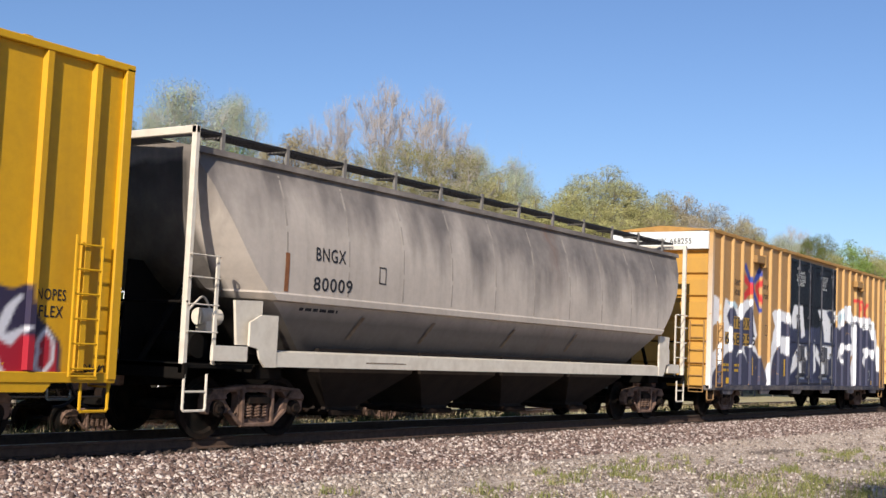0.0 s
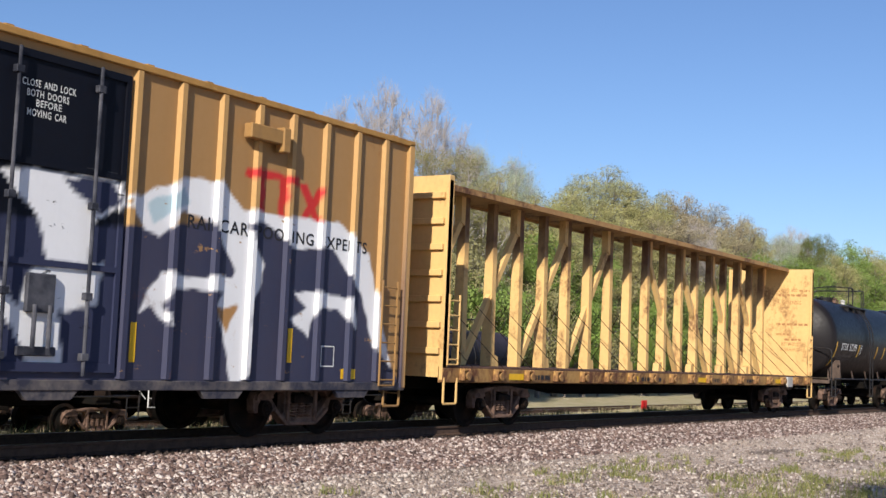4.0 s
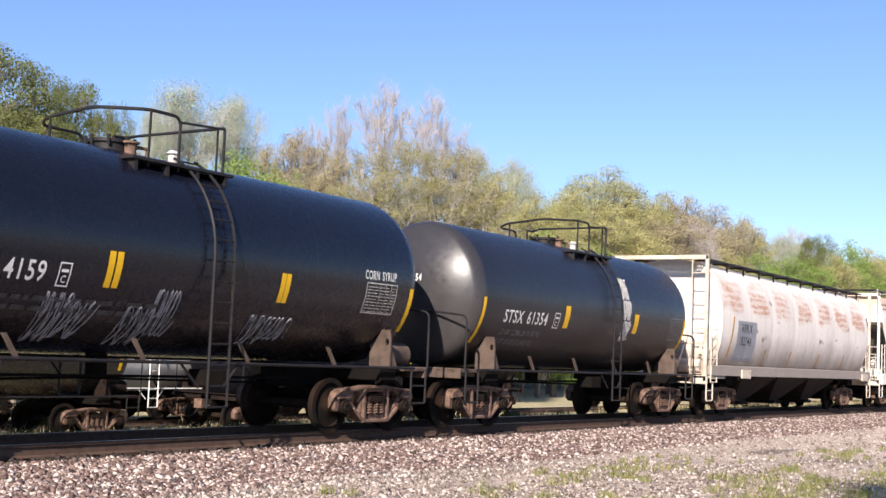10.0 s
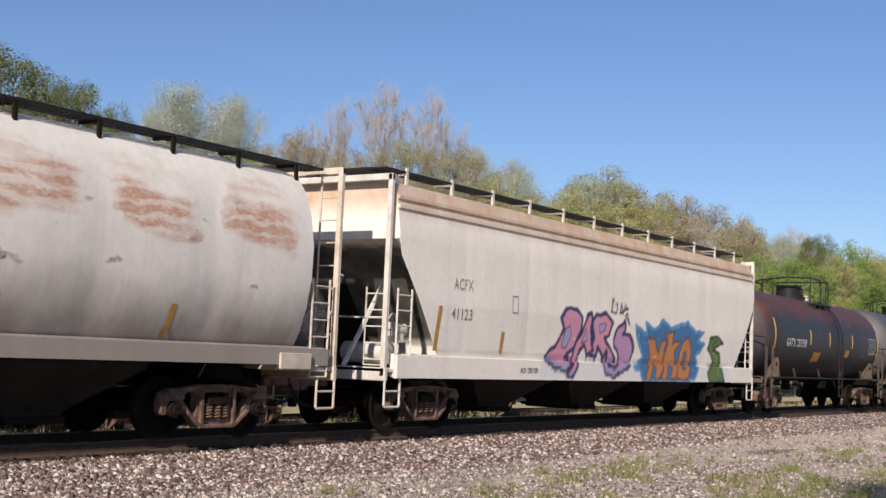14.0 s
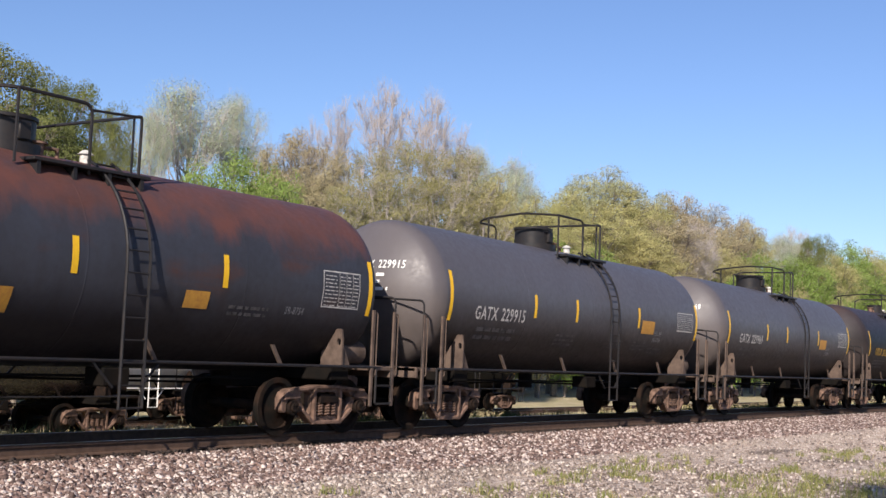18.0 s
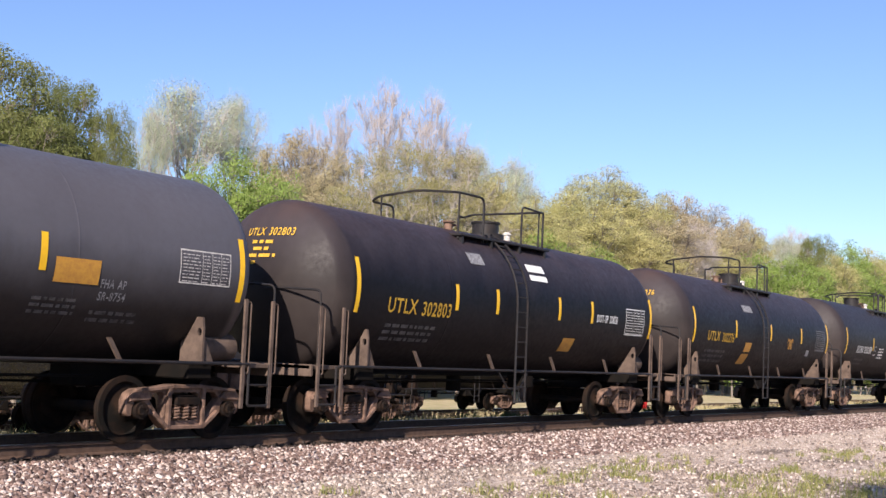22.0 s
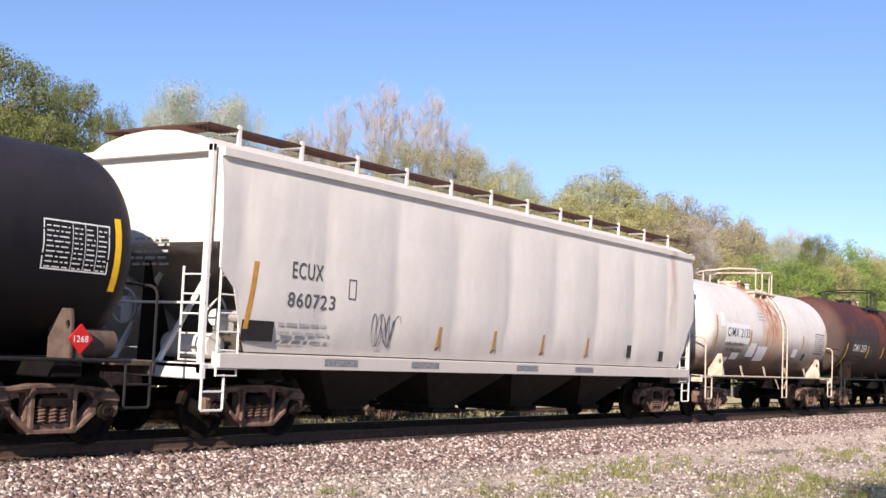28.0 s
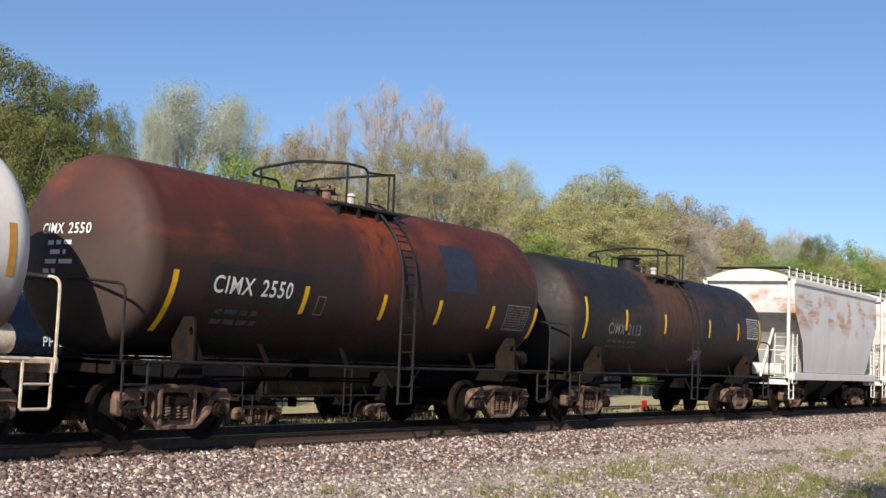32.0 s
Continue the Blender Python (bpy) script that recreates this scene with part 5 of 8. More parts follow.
def quads_mesh(name, c, u, w, material):
    """Small four-cornered leaves or twigs: centres c, half axes u and w."""
    n = len(c)
    v = np.stack([c - u, c + w, c + u, c - w], 1).reshape(-1, 3)
    me = bpy.data.meshes.new(name)
    me.vertices.add(4 * n)
    me.vertices.foreach_set("co", v.astype(np.float32).ravel())
    me.loops.add(4 * n)
    me.loops.foreach_set("vertex_index", np.arange(4 * n, dtype=np.int32))
    me.polygons.add(n)
    me.polygons.foreach_set("loop_start", np.arange(n, dtype=np.int32) * 4)
    me.update(calc_edges=True)
    me.materials.append(material)
    return me


def unit(v):
    return v / np.maximum(1e-6, np.linalg.norm(v, axis=1))[:, None]


def tree_meshes(name, tall, half, leaves, leaf, bark, foliage, seed, twigs=0, trunk=0.24, low=0.25, lobes=24, lobe=0.36, subs=8, egg=0.0, twig_len=0.06, spread=1.0):
    """A tapered trunk that forks into limbs, and a crown of lobes, each a cluster of leafy clumps with gaps between them.
    half: half width of the crown in metres; lobe: size of a lobe as a share of it; egg: how far the crown narrows upward."""
    rnd = random.Random(seed)
    rng = np.random.default_rng(seed)
    bm = bmesh.new()
    mid, up = (low + 1.0) / 2 * tall, (1.0 - low) / 2 * tall
    cen, tries = [], 0
    while len(cen) < lobes:
        tries += 1
        d = Vector([rnd.gauss(0, 1) for _ in range(3)]).normalized()
        r = lobe * half * rnd.uniform(0.65, 1.2)
        k = rnd.uniform(0.55, 1.0) if rnd.random() < 0.8 else rnd.uniform(0.15, 0.55)
        wide = max(0.3, half - r) * (1.0 - egg * max(0.0, d.z))
        c = Vector((d.x * wide * k, d.y * wide * k, mid + d.z * k * max(0.3, up - r)))
        if tries > 900 or all((c - e).length > 0.62 * (r + q) for e, q in cen):
            cen.append((c, r))
    trunk_top = Vector((rnd.uniform(-.4, .4), rnd.uniform(-.4, .4), tall * 0.82))
    rod_pts = [Vector((0, 0, -0.3)), Vector((rnd.uniform(-.15, .15), rnd.uniform(-.15, .15), tall * 0.3)), Vector((rnd.uniform(-.3, .3), rnd.uniform(-.3, .3), tall * 0.58)), trunk_top]
    for i, (a, b) in enumerate(zip(rod_pts, rod_pts[1:])):
        cyl(bm, a, b, trunk * (1, 0.72, 0.45)[i], 7, trunk * (0.72, 0.45, 0.10)[i], caps=False)

    def trunk_at(z):
        for a, b in zip(rod_pts, rod_pts[1:]):
            if z <= b.z:
                return a.lerp(b, max(0.0, (z - a.z) / (b.z - a.z)))
        return trunk_top

    ends, clumps = [], []
    for c, r in cen:
        z0 = max(tall * 0.16, c.z - 0.75 * math.hypot(c.x, c.y) - rnd.uniform(0.05, 0.16) * tall)
        p = trunk_at(min(z0, tall * 0.78))
        q = p.lerp(c, 0.5) + Vector((0, 0, -0.03 * tall + rnd.uniform(-0.02, 0.02) * tall))
        cyl(bm, p, q, trunk * 0.34, 5, trunk * 0.20, caps=False)
        cyl(bm, q, c, trunk * 0.20, 4, trunk * 0.08, caps=False)
        for k in range(subs):
            d = Vector([rnd.gauss(0, 1) for _ in range(3)]).normalized()
            d = (d + Vector((0, 0, 0.35))).normalized()
            f = c + Vector((d.x, d.y, d.z * 0.85)) * r * rnd.uniform(0.45, 0.85)
            e = q.lerp(c, rnd.uniform(0.55, 1.0))
            cyl(bm, e, f, trunk * 0.085, 4, 0.014, caps=False)
            ends.append((e, f))
            clumps.append((f, r * rnd.uniform(0.42, 0.74), c))
    wood = mesh_of(bm, name + "_wood", bark)
    # leaves gather on the skin of each clump and face outward
    n = leaves
    cl = np.array([(*f, r, *c) for f, r, c in clumps])
    weight = cl[:, 3] ** 2
    pick = cl[rng.choice(len(cl), n, p=weight / weight.sum())]
    d = unit(rng.normal(size=(n, 3)) + np.array([0, 0, 0.3]))
    c = pick[:, :3] + d * pick[:, 3:4] * spread * (0.35 + 0.65 * rng.random((n, 1)) ** 0.5) * np.array([1.15, 1.15, 0.8])
    c[:, 2] = np.maximum(c[:, 2], 0.3)
    face = d + 0.7 * unit(pick[:, :3] - pick[:, 4:] + 1e-4) + 0.45 * rng.normal(size=(n, 3))
    u = unit(np.cross(face, rng.normal(size=(n, 3))))
    w = unit(np.cross(face, u))
    s = leaf * (0.5 + rng.random((n, 1)))
    crown = quads_mesh(name + "_crown", c, u * s, w * s * 0.62, foliage)
    fine = None
    if twigs:
        e = np.array([(*a, *b) for a, b in ends])
        pick = e[rng.integers(0, len(e), twigs)]
        t = rng.random((twigs, 1))
        at = pick[:, :3] * (1 - t) + pick[:, 3:] * t
        d = unit(unit(pick[:, 3:] - pick[:, :3]) + rng.normal(size=(twigs, 3)) * 0.5 + np.array([0, 0, 0.35]))
        long = twig_len * tall * 0.5 * (0.4 + rng.random((twigs, 1)))
        w = unit(np.cross(d, rng.normal(size=(twigs, 3)))) * 0.009
        fine = quads_mesh(name + "_twigs", at + d * long, d * long, w, bark)
    return wood, crown, float(np.percentile(c[:, 2], 99.6)), fine, half


def plant(kind, x, y, tall, half, turn, label):
    t = thing("tree", label, "tree", "trackside woods", at=(x, y, land(x, y) - 0.1))
    t.scale = (half / kind[4], half / kind[4], tall / kind[2])
    t.rotation_euler = (0, 0, turn)
    part("trunk", kind[0], None, t)
    part("crown", kind[1], None, t)
    if kind[3]:
        tagged(part("twig_spray", kind[3], None, t), kind="stuff")
    return t


def text_block(car, surf, x, z, w, h, rows, material, seed=1, fill=0.5):
    if material == M["faded_letter"]:
        material = M["ghost_letter"]
    bars(x, z, w, h, rows, surf, material, car, "stencil_text", "small stencilled text", seed, fill)


def frame_box(car, surf, x, z, w, h, material, name="stencil_frame"):
    for a, b, c, d in ((x, x + w, z, z + 0.02), (x, x + w, z + h - 0.02, z + h), (x, x + 0.02, z + 0.02, z + h - 0.02), (x + w - 0.02, x + w, z + 0.02, z + h - 0.02)):
        patch(a, b, c, d, surf, material, car, name, nx=2, nz=2)


def data_panel(car, surf, x, z, w, h, material):
    """Stencilled table of test dates: frame, lines and rows of bars."""
    frame_box(car, surf, x, z, w, h, material)
    bars(x + 0.05, z + 0.03, w * 0.34, h - 0.06, 9, surf, material, car, "stencil_text", "small stencilled text", 3, 0.26)
    for k in (0.45, 0.64, 0.82):
        bars(x + w * k, z + 0.03, w * 0.13, h - 0.06, 9, surf, material, car, "stencil_text", "small stencilled text", int(k * 100), 0.26)
        patch(x + w * (k - 0.025), x + w * (k - 0.025) + 0.01, z, z + h, surf, material, car, "stencil_frame", nx=1)


def mark(car, surf, body, x0, z0, x1, z1, material):
    mid, tall = (z0 + z1) / 2, z1 - z0
    tall = min(tall, 0.27)
    letters(body, x0, mid - tall / 2, x1 - x0, tall, surf, material, car, "lettering", "stencilled car lettering")


def head_text(car, half, head, radius, zc, body, material, y0, z, w, tall):
    """Lettering on the tank's head that faces along the track."""
    def surf(u, v):
        r = math.hypot(u, v - zc)
        prof = head_profile(radius, head)
        for (da, ra), (db, rb) in zip(prof, prof[1:]):
            if rb <= r <= ra:
                return (-half - da - (db - da) * (ra - r) / (ra - rb) - 0.02, -u, v)
        return (-half - head - 0.02, -u, v)
    tall *= 0.85
    letters(body, y0, z, w, tall, surf, material, car, "head_lettering", "stencilled lettering on the head")
    for k, (dx, wide) in enumerate(((0.18, 0.5), (0.24, 0.34), (0.12, 0.62), (0.06, 0.3))):
        bars(y0 + w * dx, z - tall * (1.0 + 0.85 * k), w * wide, tall * 0.8, 1, surf, material, car, "head_stencil", seed=4 + k, fill=0.5)


def scrawl(car, surf, x, z, w, h, material, seed, loops=5, r=0.012):
    """A sprayed tag: one looping line."""
    rnd = random.Random(seed)
    pts, n = [], loops * 14
    px = [rnd.uniform(-1, 1) for _ in range(loops + 2)]
    for i in range(n):
        t = i / (n - 1)
        a = t * loops * 2 * math.pi
        pts.append(surf(x + w * (0.12 + 0.76 * t) + 0.16 * w * math.cos(a) * (0.6 + 0.4 * px[int(t * loops)]), z + h / 2 + h * 0.46 * math.sin(a * (1 + 0.1 * px[int(t * loops) + 1]))))
    bm = bmesh.new()
    pts = [Vector(p) for p in pts]
    rows = []
    for i, p in enumerate(pts):
        d = pts[min(i + 1, n - 1)] - pts[max(i - 1, 0)]
        up = d.cross(Vector((0, -1, 0))).normalized() * r * (0.6 + 0.5 * abs(math.sin(i * 0.37)))
        rows.append((bm.verts.new(p - up), bm.verts.new(p + up)))
    for (a, b), (c, d) in zip(rows, rows[1:]):
        bm.faces.new((a, c, d, b))
    part("sprayed_tag", bm, material, car, "sprayed graffiti tag")


def build_tanks():
    W, F, Y = M["white_letter"], M["faded_letter"], M["yellow_letter"]
    blk = M["black"]
    film = (0.019, 0.0145, 0.0125)
    syrup = paint("black_tank", (0.006, 0.0056, 0.0075), (0.012, 0.010, 0.0095), 0.3, 0.0, 0.42, 0.2, stain=both(stain_shading_top(3.8, 4.3, (0.040, 0.021, 0.018), 0.8), sunlit_dust_ends(4.85, (0.03, 0.026, 0.026), 0.5)), spec=0.16)
    navy = paint("glossy_black_tank", (0.005, 0.0065, 0.014), (0.010, 0.0095, 0.012), 0.2, 0.0, 0.24, 0.12, stain=both(stain_shading_low(1.2, 2.0, film, 0.7), sunlit_dust_ends(5.35, (0.042, 0.038, 0.040), 0.5)), spec=0.5, relief=0.3)
    # near-black belly: the shade below the widest line is painted in
    coal = paint("charcoal_tank", (0.088, 0.085, 0.098), (0.058, 0.051, 0.056), 0.35, 0.0, 0.46, 0.3, spec=0.35,  stain=both(stain_shading_low(1.9, 2.8, (0.007, 0.006, 0.007), 0.95, 0.3), sunlit_dust_ends(6.15, (0.125, 0.104, 0.096), 0.75)))
    # sooty and jet tanks: light on the upper half is put into the colour
    soot = paint("sooty_black_tank", (0.0035, 0.0034, 0.006), (0.006, 0.005, 0.0055), 0.4, 0.0, 0.48, 0.3, stain=both(stain_shading_top(2.65, 3.5, (0.050, 0.042, 0.050), 0.75, 0.4, 7.0, 0.6), stain_shading_top(3.5, 4.1, (0.075, 0.040, 0.034), 0.5, 0.4, 2.0, 0.1), sunlit_dust_ends(6.05, (0.055, 0.044, 0.040), 0.65)), spec=0.14)
    jet = paint("jet_black_tank", (0.0075, 0.007, 0.009), (0.011, 0.009, 0.0085), 0.4, 0.0, 0.5, 0.3, spec=0.16, stain=both(stain_shading_top(2.5, 3.7, (0.042, 0.036, 0.042), 0.7, 0.5, 9.0, 0.6), sunlit_dust_ends(7.8, (0.065, 0.050, 0.045), 0.6)))
    # belly shade painted near-black, as on the charcoal tanks
    worn = paint("worn_black_tank", (0.040, 0.043, 0.056), film, 0.4, 0.0, 0.5, 0.3, stain=both(stain_shading_top(3.0, 3.4, (0.12, 0.048, 0.036), 0.95, 0.75, 3.0), stain_smears((0.075, 0.032, 0.022), 0.7, 1.8, 3.6, 0.8, 5.0, 0.56, 0.62), stain_shading_low(1.6, 2.3, (0.010, 0.009, 0.010), 0.9)))
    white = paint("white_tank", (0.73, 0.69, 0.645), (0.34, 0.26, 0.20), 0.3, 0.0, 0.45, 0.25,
                  stain=both(stain_shading_low(1.65, 2.5, (0.070, 0.042, 0.030), 0.96, 0.25), stain_band(-1.3, 0.55, (0.50, 0.23, 0.09), 0.95, 1.6, 0.34, 0.58), stain_band(-0.75, 0.2, (0.30, 0.09, 0.03), 0.85, 2.0, 0.42, 0.58)))
    # the low near-black band paints the shade of the belly
    rusty = paint("rust_brown_tank", (0.030, 0.021, 0.020), (0.05, 0.020, 0.014), 0.7, 0.0, 0.62, 0.5,
                  stain=both(stain_shading_top(2.7, 3.9, (0.095, 0.022, 0.014), 0.9, 0.8, 5.0), stain_smears((0.26, 0.062, 0.022), 0.6, 2.7, 4.3, 1.1, 9.0, 0.52, 0.66), stain_band(-0.7, 0.5, (0.22, 0.05, 0.018), 0.85, 2.2), stain_shading_low(1.4, 2.1, (0.010, 0.008, 0.008), 0.8), sunlit_dust_ends(5.35, (0.095, 0.068, 0.058), 0.7)))
    dull = paint("dull_black_tank", (0.016, 0.015, 0.017), film, 0.4, 0.0, 0.55, 0.3, stain=both(stain_band(-1.9, 1.2, (0.12, 0.05, 0.025), 0.85, 1.9, 0.3, 0.55), stain_smears((0.08, 0.036, 0.024), 0.6, 2.0, 3.8, 1.0, 3.0, 0.5, 0.6)))
    tan = M["rust_steel"]
    dust = plain("dusty_saddle_steel", (0.12, 0.086, 0.068), 0.85, 0.0, 0.5, 4.0, (0.045, 0.032, 0.027))
    pale = plain("rust_streaked_white_rail", (0.60, 0.52, 0.42), 0.6, 0.0, 0.4, 6.0, (0.26, 0.13, 0.06))
    low = lambda *xs: [(x, 2.0, 2.46) for x in xs]
    mid = lambda *xs: [(x, 2.3, 2.8) for x in xs]

    car, sf = tank_car(83.85, 4.85, 1.5, 2.66, syrup, blk, (-4.35, 4.35), "dusty black corn syrup tank car with white lettering", -0.61,
                       stripes=[(-4.85, 1.62, 2.5), (5.0, 1.75, 2.5)] + low(-1.92, 0.7, 1.8, 2.9), saddle=dust, railing=(-3.73, -1.01, 0.49))
    mark(car, sf, "STSX 52299", -4.24, 2.16, -2.24, 2.54, W)
    mark(car, sf, "CORN SYRUP", 3.85, 2.66, 4.8, 2.82, W)
    data_panel(car, sf, 3.92, 2.12, 0.95, 0.48, M["worn_letter"])
    frame_box(car, sf, -1.72, 2.12, 0.2, 0.34, W)
    letters("C", -1.66, 2.17, 0.08, 0.10, sf, W, car, "stencil_text")
    bars(-1.68, 2.33, 0.12, 0.08, 1, sf, W, car, "stencil_text", seed=52)
    frame_box(car, sf, 3.02, 2.0, 0.32, 0.28, W)
    bars(3.05, 2.05, 0.26, 0.18, 2, sf, W, car, "stencil_text", seed=51, fill=0.5)
    patch(3.17, 3.19, 2.02, 2.26, sf, W, car, "stencil_frame", nx=1)
    text_block(car, sf, -4.2, 1.86, 1.5, 0.24, 2, F, 5)
    head_text(car, 4.85, 0.70, 1.5, 2.66, "STSX 52299", W, -0.6, 2.95, 1.2, 0.19)

    car, sf = tank_car(96.95, 5.35, 1.55, 2.75, navy, blk, (-4.65, 4.95), "glossy black tank car with white lettering and sprayed tags", 0.39,
                       stripes=[(-5.25, 1.75, 2.66), (5.4, 1.82, 2.6)] + [(-1.66, 2.15, 2.65), (-1.52, 2.15, 2.65), (1.87, 2.15, 2.62), (1.99, 2.15, 2.62)], saddle=dust, railing=(-2.9, 0.0, 0.95))
    mark(car, sf, "STSX 4159", -4.2, 2.1, -2.7, 2.48, W)
    mark(car, sf, "CORN SYRUP", 3.98, 2.69, 4.9, 2.85, W)
    data_panel(car, sf, 4.05, 2.1, 0.9, 0.54, M["worn_letter"])
    frame_box(car, sf, -2.5, 2.11, 0.2, 0.32, W)
    letters("C", -2.44, 2.16, 0.08, 0.10, sf, W, car, "stencil_text")
    bars(-2.46, 2.30, 0.12, 0.08, 1, sf, W, car, "stencil_text", seed=52)
    text_block(car, sf, -4.0, 1.78, 3.4, 0.26, 2, F, 6)
    chalk_tag = plain("pale_sprayed_line", (0.36, 0.36, 0.38), 0.7, 0.0, 0.7, 7.0, (0.10, 0.10, 0.11))
    for x, z, w, h, seed, loops in ((-2.62, 1.35, 0.55, 0.72, 7, 6), (-2.25, 1.42, 0.62, 0.55, 17, 5), (-1.2, 1.35, 0.7, 0.6, 8, 6), (-0.75, 1.5, 0.62, 0.72, 18, 6), (1.35, 1.45, 0.6, 0.5, 9, 5), (1.75, 1.55, 0.7, 0.38, 19, 5)):
        scrawl(car, sf, x, z, w, h, chalk_tag, seed, loops, 0.014)
    head_text(car, 5.35, 0.70, 1.55, 2.75, "STSX 4159", W, -0.62, 2.96, 1.05, 0.18)

    slaty = paint("slate_black_tank", (0.014, 0.015, 0.022), (0.010, 0.009, 0.011), 0.3, 0.0, 0.32, 0.2, stain=both(stain_shading_low(1.4, 2.1, (0.010, 0.009, 0.010), 0.8), sunlit_dust_ends(5.05, (0.09, 0.082, 0.078), 0.65)), spec=0.45, relief=0.4)
    car, sf = tank_car(110.1, 5.05, 1.5, 2.70, slaty, blk, (-4.6, 4.6), "glossy black tank car with a sprayed silver scrawl", 0.80,
                       stripes=[(-5.1, 1.7, 2.63), (5.1, 1.8, 2.62)] + [(-1.6, 2.14, 2.64), (-1.49, 2.14, 2.64), (2.02, 2.15, 2.63), (2.14, 2.15, 2.63)], saddle=dust, railing=(-2.6, 0.4, 1.3))
    mark(car, sf, "STSX 61354", -4.25, 2.09, -2.42, 2.5, W)
    frame_box(car, sf, -2.12, 2.12, 0.24, 0.34, W)
    letters("C", -2.06, 2.17, 0.08, 0.10, sf, W, car, "stencil_text")
    bars(-2.08, 2.33, 0.16, 0.08, 1, sf, W, car, "stencil_text", seed=52)
    data_panel(car, sf, 4.2, 2.06, 0.8, 0.58, F)
    letters("LD LMT 222900 LB 101100 KG", -4.2, 1.90, 1.66, 0.12, sf, F, car, "stencil_text", "small stencilled text")
    letters("LT WT 63100 LB 28600 KG", -4.25, 1.70, 1.62, 0.12, sf, F, car, "stencil_text", "small stencilled text")
    text_block(car, sf, -1.75, 1.52, 0.95, 0.34, 4, F, 31)
    text_block(car, sf, 1.3, 1.42, 0.7, 0.5, 6, F, 32)
    for k, (dx, z, h) in enumerate(((0.0, 2.95, 0.55), (0.05, 2.45, 0.5), (0.1, 1.95, 0.5))):
        scrawl(car, sf, 1.2 + dx, z, 0.5, h, M["worn_letter"], 12 + k, 7, 0.03)
    head_text(car, 5.05, 0.70, 1.5, 2.70, "STSX 61354", W, -0.42, 2.9, 0.76, 0.18)

    gatx = dict(head=0.80, ladder_x=0.93, saddle=dust, manway="dome", dome_x=-0.38, railing=(-2.66, 0.36, 1.27), rise=0.69, reach=1.28, corner="bars")
    g_stripes = [(-6.05, 2.1, 3.07), (6.2, 2.1, 3.07)] + mid(-2.75, -0.83, 2.50)
    car, sf = tank_car(162.3, 6.2, 1.5, 2.52, worn, blk, (-5.6, 5.6), "black tank car with a rust-brown top and white lettering", stripes=[(-6.1, 2.1, 3.07), (6.25, 2.05, 3.0)] + mid(-2.45, -0.22, 2.63), **dict(gatx, ladder_x=0.80))
    mark(car, sf, "GATX 207398", -4.96, 2.09, -2.89, 2.56, W)
    text_block(car, sf, -4.9, 1.72, 1.8, 0.3, 2, F, 8)
    data_panel(car, sf, 4.95, 2.14, 1.0, 0.62, M["worn_letter"])
    patch(-1.9, -1.1, 1.73, 2.06, sf, M["stripe_old"], car, "notice_panel", "faded yellow notice")
    patch(1.85, 2.35, 1.96, 2.22, sf, M["stripe_old"], car, "notice_panel", "peeling yellow notice")
    text_block(car, sf, 2.8, 1.9, 0.9, 0.2, 2, F, 9)
    for x, z, n in ((4.1, 1.98, "SR-8754"),):
        mark(car, sf, n, x, z, x + 0.45, z + 0.12, F)
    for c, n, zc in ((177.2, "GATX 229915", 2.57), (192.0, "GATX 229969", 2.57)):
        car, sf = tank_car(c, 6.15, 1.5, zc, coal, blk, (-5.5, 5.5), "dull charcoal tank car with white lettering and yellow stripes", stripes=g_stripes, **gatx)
        mark(car, sf, n, -5.14, 2.08, -3.17, 2.53, M["worn_letter"])
        text_block(car, sf, -4.95, 1.78, 1.5, 0.32, 2, F, 10)
        text_block(car, sf, -1.6, 1.75, 0.9, 0.3, 3, F, 11)
        data_panel(car, sf, 4.9, 2.31, 1.05, 0.5, M["worn_letter"])
        text_block(car, sf, 1.0, 1.75, 0.85, 0.26, 3, F, 41)
        text_block(car, sf, 2.45, 1.75, 0.75, 0.26, 3, F, 42)
        text_block(car, sf, 3.45, 1.68, 0.9, 0.2, 2, F, 43)
        patch(2.7, 3.45, 2.17, 2.5, sf, M["stripe_old"], car, "notice_panel", "faded yellow notice")
        mark(car, sf, "FHA AP", 3.5, 2.14, 3.95, 2.26, F)
        mark(car, sf, "SR-8754", 3.5, 1.97, 3.98, 2.09, F)
        head_text(car, 6.15, 0.80, 1.5, zc, n, W, -0.25, 3.05, 1.1, 0.19)
    ut = dict(split=True, head=0.85, ladder_x=-0.5, saddle=dust, manway="small", dome_x=0.55, railing=(-3.73, -1.06, 1.47), rise=0.64, reach=1.0, corner="bars")
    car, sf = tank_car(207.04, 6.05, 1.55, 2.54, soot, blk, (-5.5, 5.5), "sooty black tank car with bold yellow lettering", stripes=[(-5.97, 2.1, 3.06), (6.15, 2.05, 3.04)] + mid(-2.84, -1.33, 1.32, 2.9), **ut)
    mark(car, sf, "UTLX", -5.06, 2.08, -4.15, 2.49, Y)
    mark(car, sf, "302803", -3.98, 2.1, -3.02, 2.44, Y)
    text_block(car, sf, -5.0, 1.65, 1.6, 0.36, 3, F, 12)
    mark(car, sf, "DOT-SP 20820", 3.15, 2.34, 4.24, 2.52, W)
    data_panel(car, sf, 4.72, 2.1, 1.05, 0.64, W)
    patch(1.75, 2.3, 1.62, 1.92, sf, M["stripe_old"], car, "notice_panel", "faded yellow notice")
    patch(-2.15, -1.6, 3.27, 3.5, sf, M["faded_letter"], car, "notice_panel", "worn white notice")
    patch(0.15, 0.9, 3.29, 3.45, sf, W, car, "notice_panel", "white notice")
